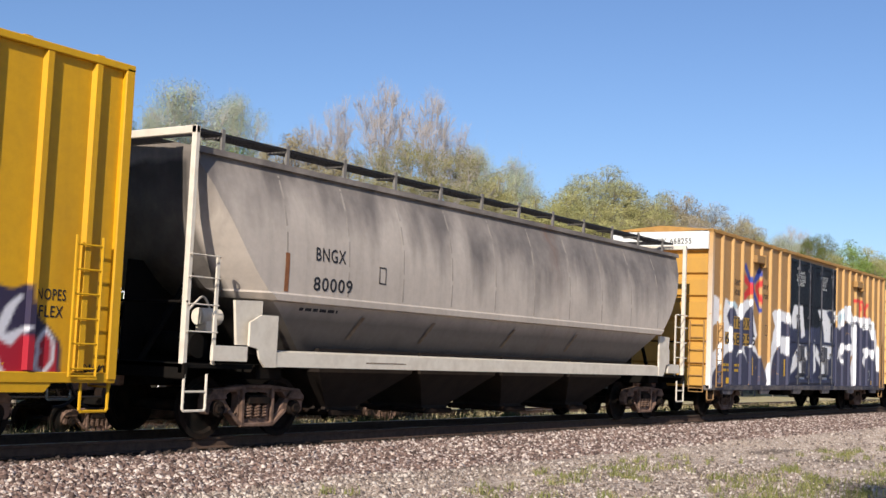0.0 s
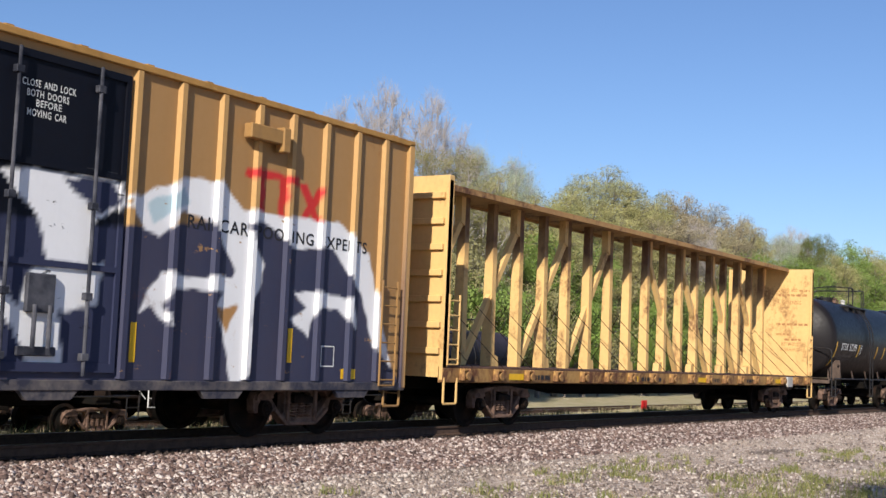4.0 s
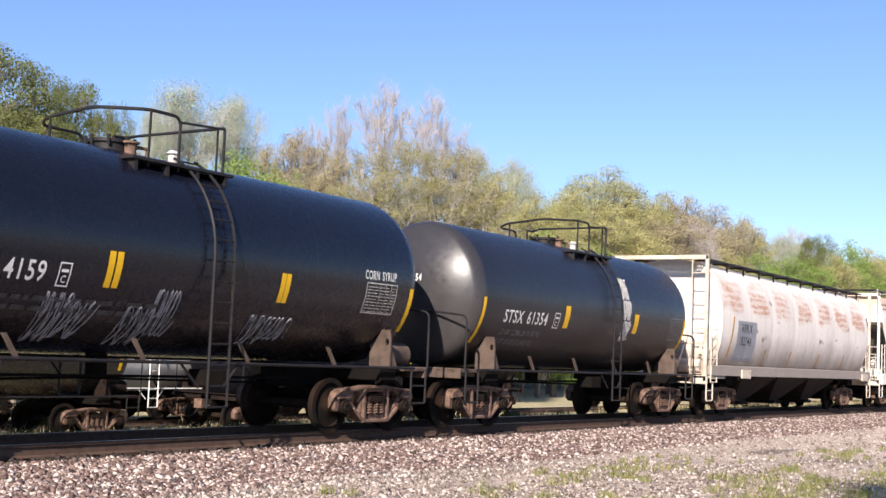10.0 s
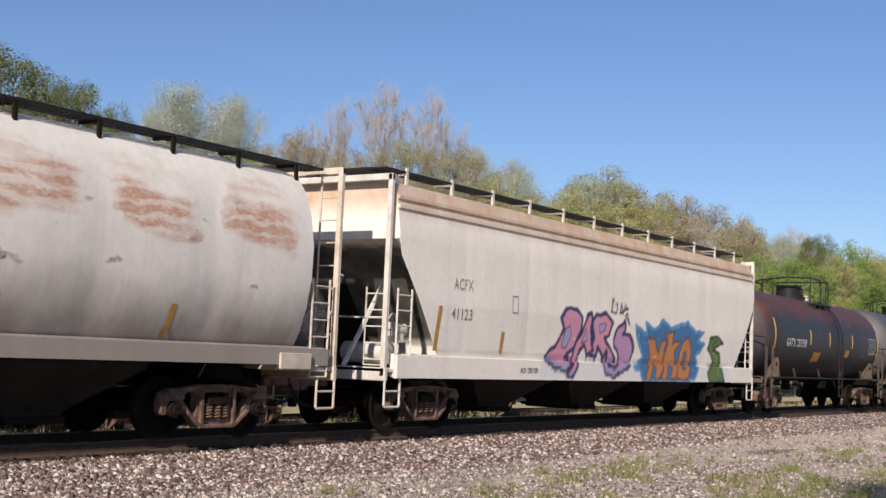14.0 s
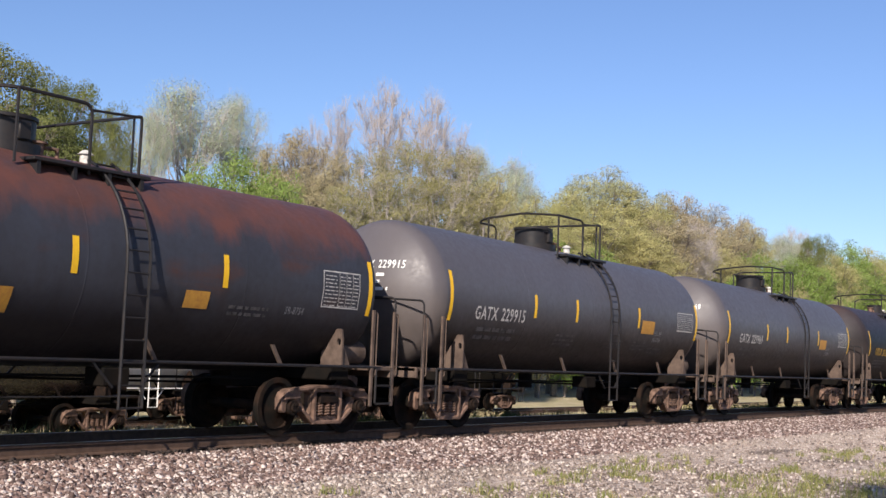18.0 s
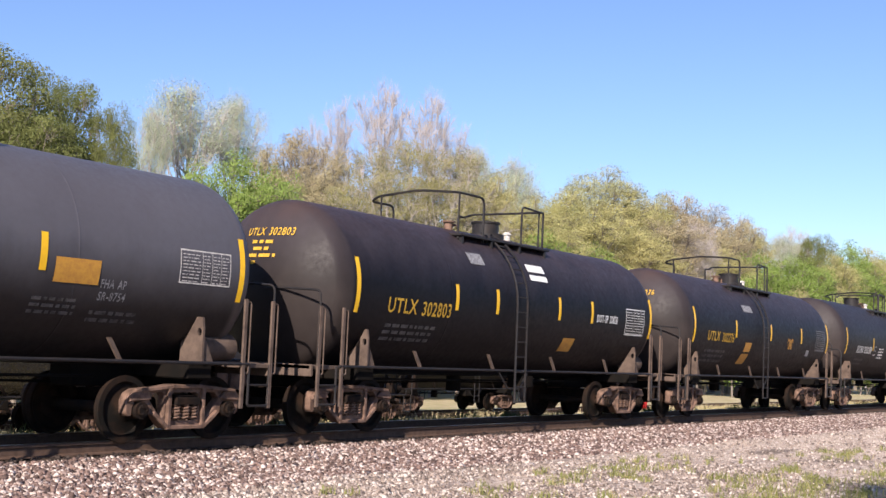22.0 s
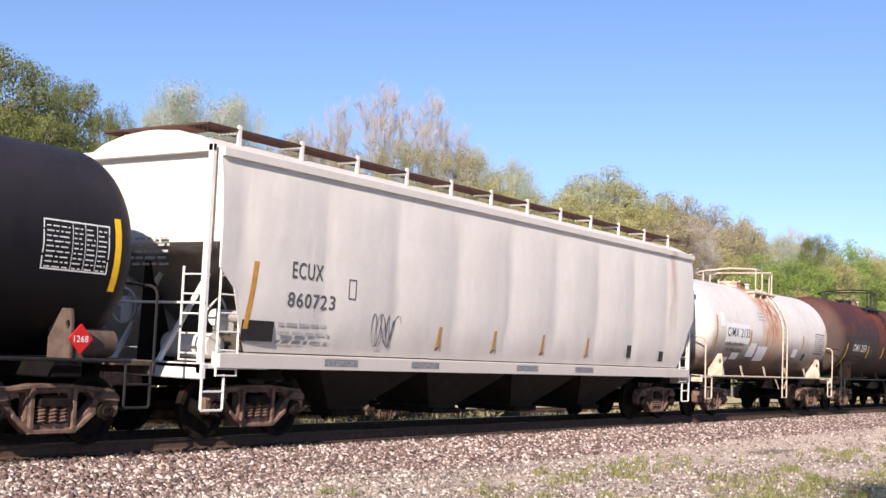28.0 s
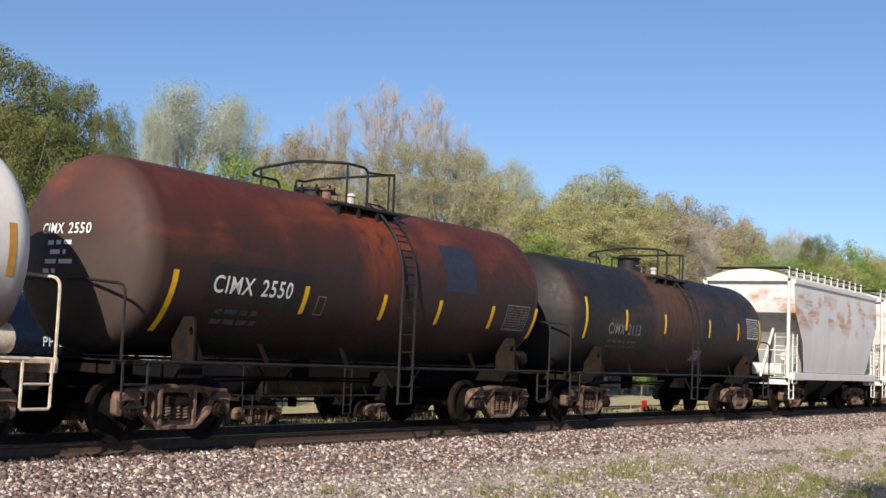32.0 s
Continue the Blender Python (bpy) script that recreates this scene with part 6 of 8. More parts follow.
    patch(0.15, 0.9, 3.10, 3.22, sf, W, car, "notice_panel", "white notice")
    head_text(car, 6.05, 0.85, 1.55, 2.54, "UTLX 302803", Y, -0.4, 3.38, 1.02, 0.17)
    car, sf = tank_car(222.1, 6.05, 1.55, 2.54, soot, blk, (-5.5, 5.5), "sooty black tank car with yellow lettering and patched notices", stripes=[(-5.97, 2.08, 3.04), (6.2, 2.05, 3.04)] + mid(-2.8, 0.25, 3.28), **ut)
    mark(car, sf, "UTLX", -4.97, 2.09, -4.05, 2.49, Y)
    mark(car, sf, "302276", -3.86, 2.11, -2.93, 2.44, Y)
    text_block(car, sf, -4.9, 1.55, 1.6, 0.42, 3, F, 13)
    data_panel(car, sf, 4.9, 2.1, 1.0, 0.7, F)
    patch(-1.9, -1.38, 1.9, 2.18, sf, M["stripe_old"], car, "notice_panel", "faded yellow notice")
    patch(-1.95, -1.35, 1.53, 1.84, sf, M["stripe_old"], car, "notice_panel", "faded yellow notice")
    scrawl(car, sf, 1.9, 2.08, 0.55, 0.34, M["stripe_old"], 15, 5, 0.02)
    patch(-2.0, -1.2, 3.1, 3.3, sf, F, car, "notice_panel", "worn grey notice")
    patch(4.0, 4.3, 1.9, 2.1, sf, F, car, "notice_panel", "worn grey notice")
    head_text(car, 6.05, 0.85, 1.55, 2.54, "UTLX 302276", Y, -0.4, 3.3, 1.02, 0.17)
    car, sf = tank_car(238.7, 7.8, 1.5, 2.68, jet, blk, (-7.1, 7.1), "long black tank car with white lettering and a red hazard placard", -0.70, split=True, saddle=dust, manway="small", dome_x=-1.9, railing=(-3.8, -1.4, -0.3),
                       stripes=[(-7.7, 2.1, 3.08), (7.75, 2.1, 3.1)] + mid(-4.0, -1.78, 1.7, 4.62))
    mark(car, sf, "XCRX 210158", -6.25, 2.09, -4.2, 2.53, W)
    text_block(car, sf, -6.1, 1.72, 1.2, 0.32, 2, F, 14)
    frame_box(car, sf, -3.8, 2.12, 0.24, 0.36, W)
    text_block(car, sf, -3.1, 2.02, 0.7, 0.46, 4, W, 15)
    text_block(car, sf, 2.3, 2.66, 1.7, 0.34, 3, W, 16)
    patch(3.4, 4.1, 2.26, 2.62, sf, M["stripe_old"], car, "notice_panel", "yellow notice")
    data_panel(car, sf, 6.5, 2.32, 1.1, 0.66, W)
    patch(1.75, 2.25, 1.32, 2.0, sf, M["stripe_old"], car, "notice_panel", "yellow diagonal tape", lean=0.25)
    bm = bmesh.new()
    prism(bm, [(7.2, 1.24), (7.4, 1.44), (7.2, 1.64), (7.0, 1.44)], "y", -1.52, -1.50)
    plac = part("hazard_placard", bm, M["red"], car, "red diamond hazard placard")
    letters("1268", 7.08, 1.395, 0.24, 0.09, lambda x, z: (x, -1.524, z), W, plac)
    head_text(car, 7.8, 0.70, 1.5, 2.68, "XCRX 210158", W, -0.2, 2.95, 1.05, 0.19)

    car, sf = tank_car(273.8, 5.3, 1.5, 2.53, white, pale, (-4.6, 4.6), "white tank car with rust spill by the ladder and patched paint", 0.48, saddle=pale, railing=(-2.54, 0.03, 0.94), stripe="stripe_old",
                       stripes=[(-5.15, 1.9, 2.9), (5.25, 2.19, 2.86)] + [(-2.36, 2.08, 2.55), (-0.92, 2.15, 2.63), (2.7, 2.15, 2.56)])
    fresh = plain("fresh_white_patch", (0.78, 0.77, 0.75), 0.5, 0.0, 0.1)
    for a, b, c, d in ((-4.45, -2.5, 2.14, 2.72), (-2.4, -1.76, 1.76, 2.18), (-1.6, -0.75, 1.65, 2.1), (-4.3, -3.7, 1.56, 1.72), (1.79, 2.28, 1.83, 2.1), (-4.9, -4.5, 2.6, 3.0), (-3.6, -3.0, 1.66, 1.86)):
        patch(a, b, c, d, tank_surface(1.5, 2.53, 0.004), fresh, car, "paint_patch", "fresh white paint patch")
    B = M["black_letter"]
    mark(car, sf, "CIMX 2133", -4.34, 2.25, -2.5, 2.66, B)
    mark(car, sf, "LD LMT 201100 LB 91200 KG", -4.36, 2.06, -2.83, 2.17, B)
    mark(car, sf, "LT WT 61900 LB 28100 KG", -4.36, 1.88, -2.83, 1.99, B)
    data_panel(car, sf, 4.0, 1.99, 1.0, 0.7, B)
    patch(2.94, 3.2, 1.74, 1.96, sf, B, car, "notice_panel", "small black notice")
    text_block(car, sf, -1.6, 2.9, 0.7, 0.3, 3, M["pale_letter"], 17)

    car, sf = tank_car(287.0, 5.35, 1.5, 2.72, rusty, blk, (-4.65, 4.65), "rust-red and black tank car with white lettering", 0.53, saddle=M["grime_steel"], railing=(-2.9, -0.02, 0.8),
                       stripes=[(-5.12, 1.6, 2.5), (5.45, 1.85, 2.5)] + low(-2.17, 0.0, 1.78, 3.7))
    patch(-4.45, -2.1, 2.07, 2.66, tank_surface(1.5, 2.72, 0.004), M["black"], car, "paint_patch", "black paint patch")
    mark(car, sf, "CIMX 2550", -4.32, 2.13, -2.52, 2.58, W)
    text_block(car, sf, -4.1, 1.76, 1.0, 0.3, 2, F, 18)
    frame_box(car, sf, -1.85, 2.0, 0.22, 0.32, F)
    data_panel(car, sf, 4.25, 2.0, 0.9, 0.52, F)
    patch(1.9, 3.0, 2.65, 3.55, tank_surface(1.5, 2.72, 0.004), plain("blue_grey_patch", (0.03, 0.035, 0.055), 0.6), car, "paint_patch", "blue-grey paint patch")
    head_text(car, 5.35, 0.70, 1.5, 2.72, "CIMX 2550", W, -0.4, 2.95, 1.0, 0.19)
    car, sf = tank_car(300.7, 5.95, 1.45, 2.5, dull, blk, (-5.0, 5.0), "dull black tank car with a rusty middle", 0.53, saddle=M["grime_steel"], railing=(-3.2, -0.2, 0.9), manway="small", dome_x=-0.6,
                       stripes=[(-5.8, 1.96, 2.92), (5.9, 2.0, 2.9)] + [(x, 2.22, 2.72) for x in (-3.65, -1.3, 1.78, 4.05)])
    mark(car, sf, "CIMX 2113", -4.6, 2.08, -2.8, 2.4, F)
    text_block(car, sf, -4.5, 1.78, 1.6, 0.25, 2, F, 19)
    data_panel(car, sf, 4.8, 2.3, 0.95, 0.6, W)
    patch(1.0, 1.6, 1.55, 1.85, sf, F, car, "notice_panel", "worn grey notice")

    # parked on the siding
    clean = paint("clean_white_tank", (0.80, 0.79, 0.78), (0.5, 0.47, 0.44), 0.2, 0.0, 0.45, 0.2)
    bright = plain("white_rail_paint", (0.78, 0.77, 0.74), 0.5, 0.0, 0.15)
    for c, lx, m, r, label in ((27.7, 2.3, clean, bright, "parked white tank car on the siding"), (38.9, 0.8, navy, blk, "parked glossy black tank car on the siding"),
                               (50.1, 0.8, soot, blk, "parked sooty black tank car on the siding")):
        car, sf = tank_car(c, 4.75, 1.5, 2.5, m, r, (-4.2, 4.2), label, lx, saddle=M["grime_steel"], stripes=[(-4.7, 1.9, 2.8), (4.7, 1.9, 2.8)], moving=False)
    car, sf = tank_car(19.8, 4.75, 1.5, 2.5, navy, blk, (-4.2, 4.2), "parked black tank car on the nearer siding", 0.3, saddle=M["grime_steel"], stripes=[(-4.7, 1.9, 2.8), (4.7, 1.9, 2.8)], moving=False)
    car.location.y = YARD_Y - 4.6
    dark, _ = tank_car(34.3, 4.0, 1.5, 2.5, soot, blk, (-3.5, 3.5), "parked sooty black tank car on the nearer siding", 0.6, moving=False)
    dark.location.y = YARD_Y - 4.6
    mark(car, sf, "PPAX 6228", 1.9, 2.45, 3.65, 2.85, W)


def hopper(centre, half, trucks, label, skin, wide, endx, zs, chamfer, sill, walk, bays, end_top, seam_xs=(), paintwork=None, nx=40, stand=None, post_w=1.5, sill_inset=0.3, seam_z=(1.5, 4.1), sill_skin=None, walk_mat=None, tall_ladder=False, seam_skin=None, bulge=None, deep=lambda z: 0.0, walk_post=None, walk_level=0.24, slim=False):
    car = car_empty("covered_hopper_car", centre, label, "hopper car")
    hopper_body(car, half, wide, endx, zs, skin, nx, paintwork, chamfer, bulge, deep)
    side_sill(car, half, sill[0], sill[1], sill[2], sill_skin or skin, sill_inset, paintwork)
    roof_walk(car, half - 0.2, walk, walk_mat or M["black"], steps(-half + 0.9, half - 0.9, 11), walk_post or stand or skin, level=walk_level)
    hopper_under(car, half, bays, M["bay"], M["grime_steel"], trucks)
    seams(car, seam_xs, wide, seam_z[0], seam_z[1], seam_skin or skin)
    for s in (-1, 1):
        end_frame(car, half, s, stand or skin, end_top, post_w, tall_ladder, slim)
        # added dark plate that fills the shaded space between the stub sill and the end slope
        slope = [(s * (half - max(0.3, endx(z))), z) for z in steps(zs[0], 2.7, 5)]
        bm = bmesh.new()
        prism(bm, [(s * (half - 0.14), 1.152)] + [(s * (half - 0.2), 2.7)] + slope[::-1] + [(slope[0][0], 1.152)], "y", -0.02, 0.02)
        part("shear_plate", bm, M["under"], car, "added dark plate in the shaded end")
    running_gear(car, trucks, half + 0.3)
    return car, side_surface(wide, 0.008, bulge)


def build_hoppers():
    B, F = M["black_letter"], M["faded_letter"]
    # brown taken darker to hold the shade under the hoppers
    M["bay"] = plain("shade_brown_bay", (0.030, 0.022, 0.018), 0.85, 0.0, 0.4, 2.0, (0.010, 0.008, 0.008))
    none = lambda z: 0.0
    # grey, rounded
    # lower slope: stains, deepened by the shade of its downward face in the colour
    grey = paint("grey_hopper_paint", (0.52, 0.45, 0.39), (0.22, 0.19, 0.165), 0.3, 0.0, 0.6, 0.35,
                 stain=both(stain_drips(2.75, 3.75, (0.115, 0.100, 0.093), 0.88, 2.3), stain_shading_low(1.9, 2.2, (0.11, 0.095, 0.083), 0.85, 0.06), stain_shading_low(1.4, 1.75, (0.05, 0.043, 0.038), 0.7, 0.2), shade_slope(6.6, 4.2, (0.05, 0.045, 0.042), 0.92, 1.12), stain_band(1.6, 2.0, (0.25, 0.10, 0.04), 0.5, 3.2)))
    cream = plain("dusty_cream_steel", (0.66, 0.60, 0.51), 0.65, 0.0, 0.25, 4.0, (0.42, 0.35, 0.28))
    wide = curve([(1.3, 1.10), (1.45, 1.16), (2.0, 1.44), (2.16, 1.50), (2.18, 1.63), (2.28, 1.64), (2.31, 1.60), (2.8, 1.61), (3.3, 1.58), (3.8, 1.47), (4.15, 1.33), (4.30, 1.26), (4.31, 1.34), (4.40, 1.34), (4.41, 1.15), (4.55, 0.5), (4.6, 0.1)])
    endx = curve([(1.3, 2.6), (2.0, 1.5), (2.35, 0.85), (2.7, 0.48), (3.4, 0.27), (4.3, 0.16), (4.6, 0.16)])
    cham = curve([(1.3, 0.5), (2.0, 0.62), (2.35, 0.75), (2.7, 0.78), (3.4, 0.46), (4.25, 0.04), (4.6, 0.0)])
    zs = [1.3, 1.45, 1.75, 2.0, 2.16, 2.18, 2.28, 2.31, 2.62, 2.8, 3.05, 3.3, 3.55, 3.8, 4.0, 4.15, 4.30, 4.31, 4.40, 4.41, 4.55, 4.6]
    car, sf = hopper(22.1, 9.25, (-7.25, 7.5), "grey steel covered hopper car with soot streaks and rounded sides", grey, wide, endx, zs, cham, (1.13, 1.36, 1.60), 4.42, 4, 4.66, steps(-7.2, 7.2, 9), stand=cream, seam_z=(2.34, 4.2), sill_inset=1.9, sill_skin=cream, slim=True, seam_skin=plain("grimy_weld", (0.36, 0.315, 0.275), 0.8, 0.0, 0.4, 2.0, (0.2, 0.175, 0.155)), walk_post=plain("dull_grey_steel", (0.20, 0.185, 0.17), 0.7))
    mark(car, sf, "BNGX", -6.49, 2.88, -5.70, 3.11, B)
    mark(car, sf, "80009", -6.53, 2.39, -5.50, 2.62, B)
    frame_box(car, sf, -4.75, 2.62, 0.2, 0.3, B)
    patch(-7.25, -7.15, 2.33, 2.95, sf, M["stripe_brown"], car, "reflective_stripe")
    for x in (-5.2, -3.0, 0.0, 2.8):
        patch(x, x + 0.1, 1.62, 2.02, side_surface(wide, 0.02), M["stripe_rust"], car, "reflective_stripe", lean=0.5)
    text_block(car, sf, -6.7, 2.05, 1.0, 0.1, 1, B, 3)
    for s in (-1, 1):
        for q in (-1, 1):
            bm = bmesh.new()
            prism(bm, [(s * 7.34, 1.12), (s * 7.6, 1.12), (s * 7.72, 1.24), (s * 7.78, 1.40), (s * 7.98, 1.44), (s * 7.98, 1.80), (s * 7.72, 1.93), (s * 7.34, 1.93)], "y", q * 1.61, q * 1.57)
            part("bolster_plate", bm, cream, car, "cream bolster plate")
            bm = bmesh.new()
            prism(bm, [(s * 7.98, 1.20), (s * 8.72, 1.20), (s * 8.72, 1.43), (s * 7.98, 1.43)], "y", q * 1.58, q * 1.52)
            part("end_sill_web", bm, cream, car)
            bm = bmesh.new()
            prism(bm, [(s * 7.6, 1.45), (s * 8.14, 1.45), (s * 8.22, 2.13), (s * 7.6, 2.15)], "y", q * 1.50, q * 1.45)
            part("end_gusset", bm, cream, car)
    text_block(car, lambda x, z: (x, -1.606, z), -5.0, 1.22, 1.2, 0.045, 1, M["stripe_rust"], 5)
    # white barrel with rust smears
    rustw = paint("rust_smeared_white", (0.76, 0.71, 0.65), (0.40, 0.35, 0.31), 0.25, 0.0, 0.6, 0.35, wave=0.6,
                  stain=both(stain_brush(-7.75, 2.2, 2.95, 3.8, (0.44, 0.205, 0.115), 0.88, 4.0), stain_brush(-7.75, 2.2, 3.7, 4.1, (0.46, 0.26, 0.16), 0.5, 6.0), stain_smears((0.11, 0.045, 0.03), 0.9, 1.9, 3.7, 2.6, 8.0, 0.66, 0.70, 7.55), stain_shading_low(1.5, 2.5, (0.16, 0.12, 0.095), 0.75)))
    cream2 = plain("rust_streaked_cream_steel", (0.60, 0.53, 0.44), 0.65, 0.0, 0.35, 3.0, (0.32, 0.18, 0.11))
    wide = curve([(1.4, 1.30), (1.7, 1.44), (2.1, 1.55), (2.6, 1.61), (3.1, 1.60), (3.6, 1.50), (4.0, 1.34), (4.25, 1.15), (4.4, 0.8), (4.48, 0.3)])
    zs = [1.4, 1.7, 1.9, 2.1, 2.35, 2.6, 2.85, 3.1, 3.35, 3.6, 3.8, 4.0, 4.15, 4.25, 4.34, 4.4, 4.48]
    car, sf = hopper(125.35, 8.55, (-6.45, 6.1), "white covered hopper car with rounded rust-smeared sides", rustw, wide, curve([(1.4, 0.95), (4.48, 0.8)]), zs, none, (1.17, 1.44, 1.56), 4.30, 3, 4.55, bulge=(-7.75, 0.022, 2.2), nx=150, stand=cream2, tall_ladder=True, walk_post=M["grime_steel"], walk_level=0.18)
    sheet_grey = plain("grey_paint_patch", (0.27, 0.28, 0.31), 0.55, 0.0, 0.2)
    patch(-6.45, -4.85, 1.62, 2.80, side_surface(wide, 0.005, (-7.75, 0.022, 2.2)), sheet_grey, car, "paint_patch", "grey repainted patch", 16, 12)
    mark(car, sf, "RRRX", -6.12, 2.44, -5.22, 2.74, B)
    mark(car, sf, "182746", -6.2, 2.06, -5.2, 2.36, B)
    for x in (-7.05, -3.9, -1.4, 1.6, 4.6):
        patch(x, x + 0.1, 1.5, 2.0 if x > -7 else 2.9, sf, M["stripe_old"], car, "reflective_stripe", lean=0.15)
    for s in (-1, 1):
        for x in (-6.0, 7.0):
            bm = bmesh.new()
            box(bm, x, x + 0.75, *sorted((s * 1.57, s * 1.62)), 1.1, 1.36, 0.01)
            part("jacking_pad", bm, cream2, car)
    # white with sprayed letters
    ivory = paint("ivory_hopper_paint", (0.86, 0.80, 0.72), (0.52, 0.43, 0.34), 0.22, 0.0, 0.6, 0.22, attribute=True, wave=0.5, stain=both(stain_shading_top(3.85, 4.25, (0.50, 0.30, 0.17), 0.85, 0.16, 1.0, 0.5), shade_slope(6.9, 3.4, (0.05, 0.046, 0.042), 0.95)))
    wide = curve([(1.3, 1.50), (1.5, 1.52), (2.4, 1.58), (3.6, 1.56), (4.05, 1.50), (4.06, 1.54), (4.12, 1.54), (4.13, 1.49), (4.22, 1.48), (4.23, 1.52), (4.29, 1.52), (4.30, 1.46), (4.52, 1.40), (4.62, 0.9), (4.70, 0.2)])
    endx = curve([(1.3, 1.7), (1.55, 1.55), (3.2, 0.3), (3.5, 0.22), (4.7, 0.22)])
    zs = [1.3] + steps(1.5, 2.75, 40) + steps(2.8, 4.0, 12) + [4.05, 4.06, 4.12, 4.13, 4.22, 4.23, 4.29, 4.30, 4.52, 4.62, 4.70]
    ivory_plain = paint("ivory_seam_paint", (0.60, 0.56, 0.50), (0.40, 0.34, 0.28), 0.25, 0.0, 0.6, 0.3)
    pink, plum, ink = (0.64, 0.27, 0.37), (0.05, 0.028, 0.09), (0.03, 0.03, 0.04)
    lilac = (0.34, 0.33, 0.50)

    def letter(poly, fill, hole=None):
        cx, cz = sum(p[0] for p in poly) / len(poly), sum(p[1] for p in poly) / len(poly)
        inner = [(cx + (x - cx) * 0.86 + 0.03, cz + 0.05 + (z - cz) * 0.84) for x, z in poly]
        out = [(lilac, poly), (fill, inner), (plum, poly, 0.10)]
        return out + ([(plum, hole, 0.06), (lilac, hole)] if hole else [])
    d = [(-3.67, 1.44), (-3.37, 1.68), (-3.03, 1.88), (-2.88, 2.15), (-3.07, 2.37), (-2.85, 2.55), (-2.36, 2.61), (-2.03, 2.44), (-2.04, 2.12), (-2.29, 1.76), (-2.7, 1.51), (-2.39, 1.36), (-2.74, 1.17), (-3.22, 1.23), (-3.51, 1.34)]
    d_hole = [(-2.82, 2.14), (-2.6, 2.18), (-2.54, 2.02), (-2.72, 1.7), (-2.9, 1.72)]
    a = [(-2.35, 1.71), (-2.0, 2.08), (-1.77, 2.45), (-1.58, 2.55), (-1.54, 2.07), (-1.38, 1.67), (-1.7, 1.54), (-1.85, 1.77), (-2.03, 1.69), (-2.19, 1.25), (-2.42, 1.05), (-2.67, 1.07), (-2.45, 1.32)]
    a_hole = [(-1.97, 1.84), (-1.79, 2.15), (-1.71, 1.87)]
    r = [(-1.56, 2.35), (-1.31, 2.52), (-0.82, 2.56), (-0.45, 2.33), (-0.64, 2.07), (-0.85, 1.98), (-0.47, 1.7), (-0.16, 1.46), (-0.51, 1.33), (-0.96, 1.6), (-1.18, 1.8), (-1.23, 1.51), (-1.5, 1.55), (-1.4, 1.95)]
    r_hole = [(-1.15, 2.29), (-0.85, 2.33), (-0.89, 2.15), (-1.11, 2.09)]
    e = [(-0.35, 2.0), (-0.15, 2.26), (0.21, 2.45), (0.3, 2.24), (0.13, 2.11), (0.54, 2.13), (0.8, 1.83), (0.68, 1.44), (0.23, 1.21), (-0.28, 1.08), (-0.78, 1.16), (-0.92, 1.44), (-0.69, 1.69), (-0.59, 1.37), (-0.22, 1.29), (0.06, 1.46), (-0.11, 1.71), (-0.29, 1.83)]
    blue = [(0.84, 2.36), (1.51, 2.17), (1.4, 2.44), (1.92, 2.28), (2.51, 2.55), (2.98, 2.39), (3.54, 2.46), (4.11, 2.59), (4.63, 2.32), (5.26, 2.35), (4.86, 2.08), (5.39, 2.0), (4.78, 1.68), (5.01, 1.39), (4.63, 1.01), (1.35, 0.98), (1.17, 1.23), (0.84, 1.31), (1.39, 1.59), (0.94, 2.06)]
    n = [(1.51, 1.02), (1.77, 1.55), (1.63, 2.12), (2.03, 2.02), (2.31, 1.69), (2.5, 2.06), (2.78, 2.08), (2.62, 1.44), (2.4, 1.03), (2.12, 1.02), (2.16, 1.37), (1.96, 1.37), (1.81, 1.02)]
    k = [(2.47, 1.03), (2.68, 1.53), (2.87, 1.96), (2.74, 2.2), (3.25, 2.3), (3.16, 1.92), (3.42, 2.05), (3.68, 2.06), (3.33, 1.72), (3.58, 1.36), (3.38, 1.03), (3.08, 1.03), (3.17, 1.35), (2.94, 1.44), (2.83, 1.03)]
    o = [(3.49, 1.04), (3.64, 1.65), (3.8, 2.04), (4.18, 2.14), (4.44, 1.87), (4.4, 1.38), (4.27, 1.04)]
    o_hole = [(3.82, 1.31), (3.94, 1.77), (4.13, 1.78), (4.07, 1.31)]
    snake = [(5.61, 1.91), (5.77, 2.2), (6.36, 2.27), (6.76, 2.11), (6.32, 1.99), (6.05, 1.9), (6.51, 1.78), (6.65, 1.42), (6.92, 0.98), (5.79, 0.97), (5.62, 1.25), (6.08, 1.51), (5.84, 1.76)]
    haze = (0.72, 0.70, 0.68)
    rust_orange, soot_brown, leaf = (0.50, 0.20, 0.07), (0.13, 0.05, 0.03), (0.10, 0.17, 0.05)
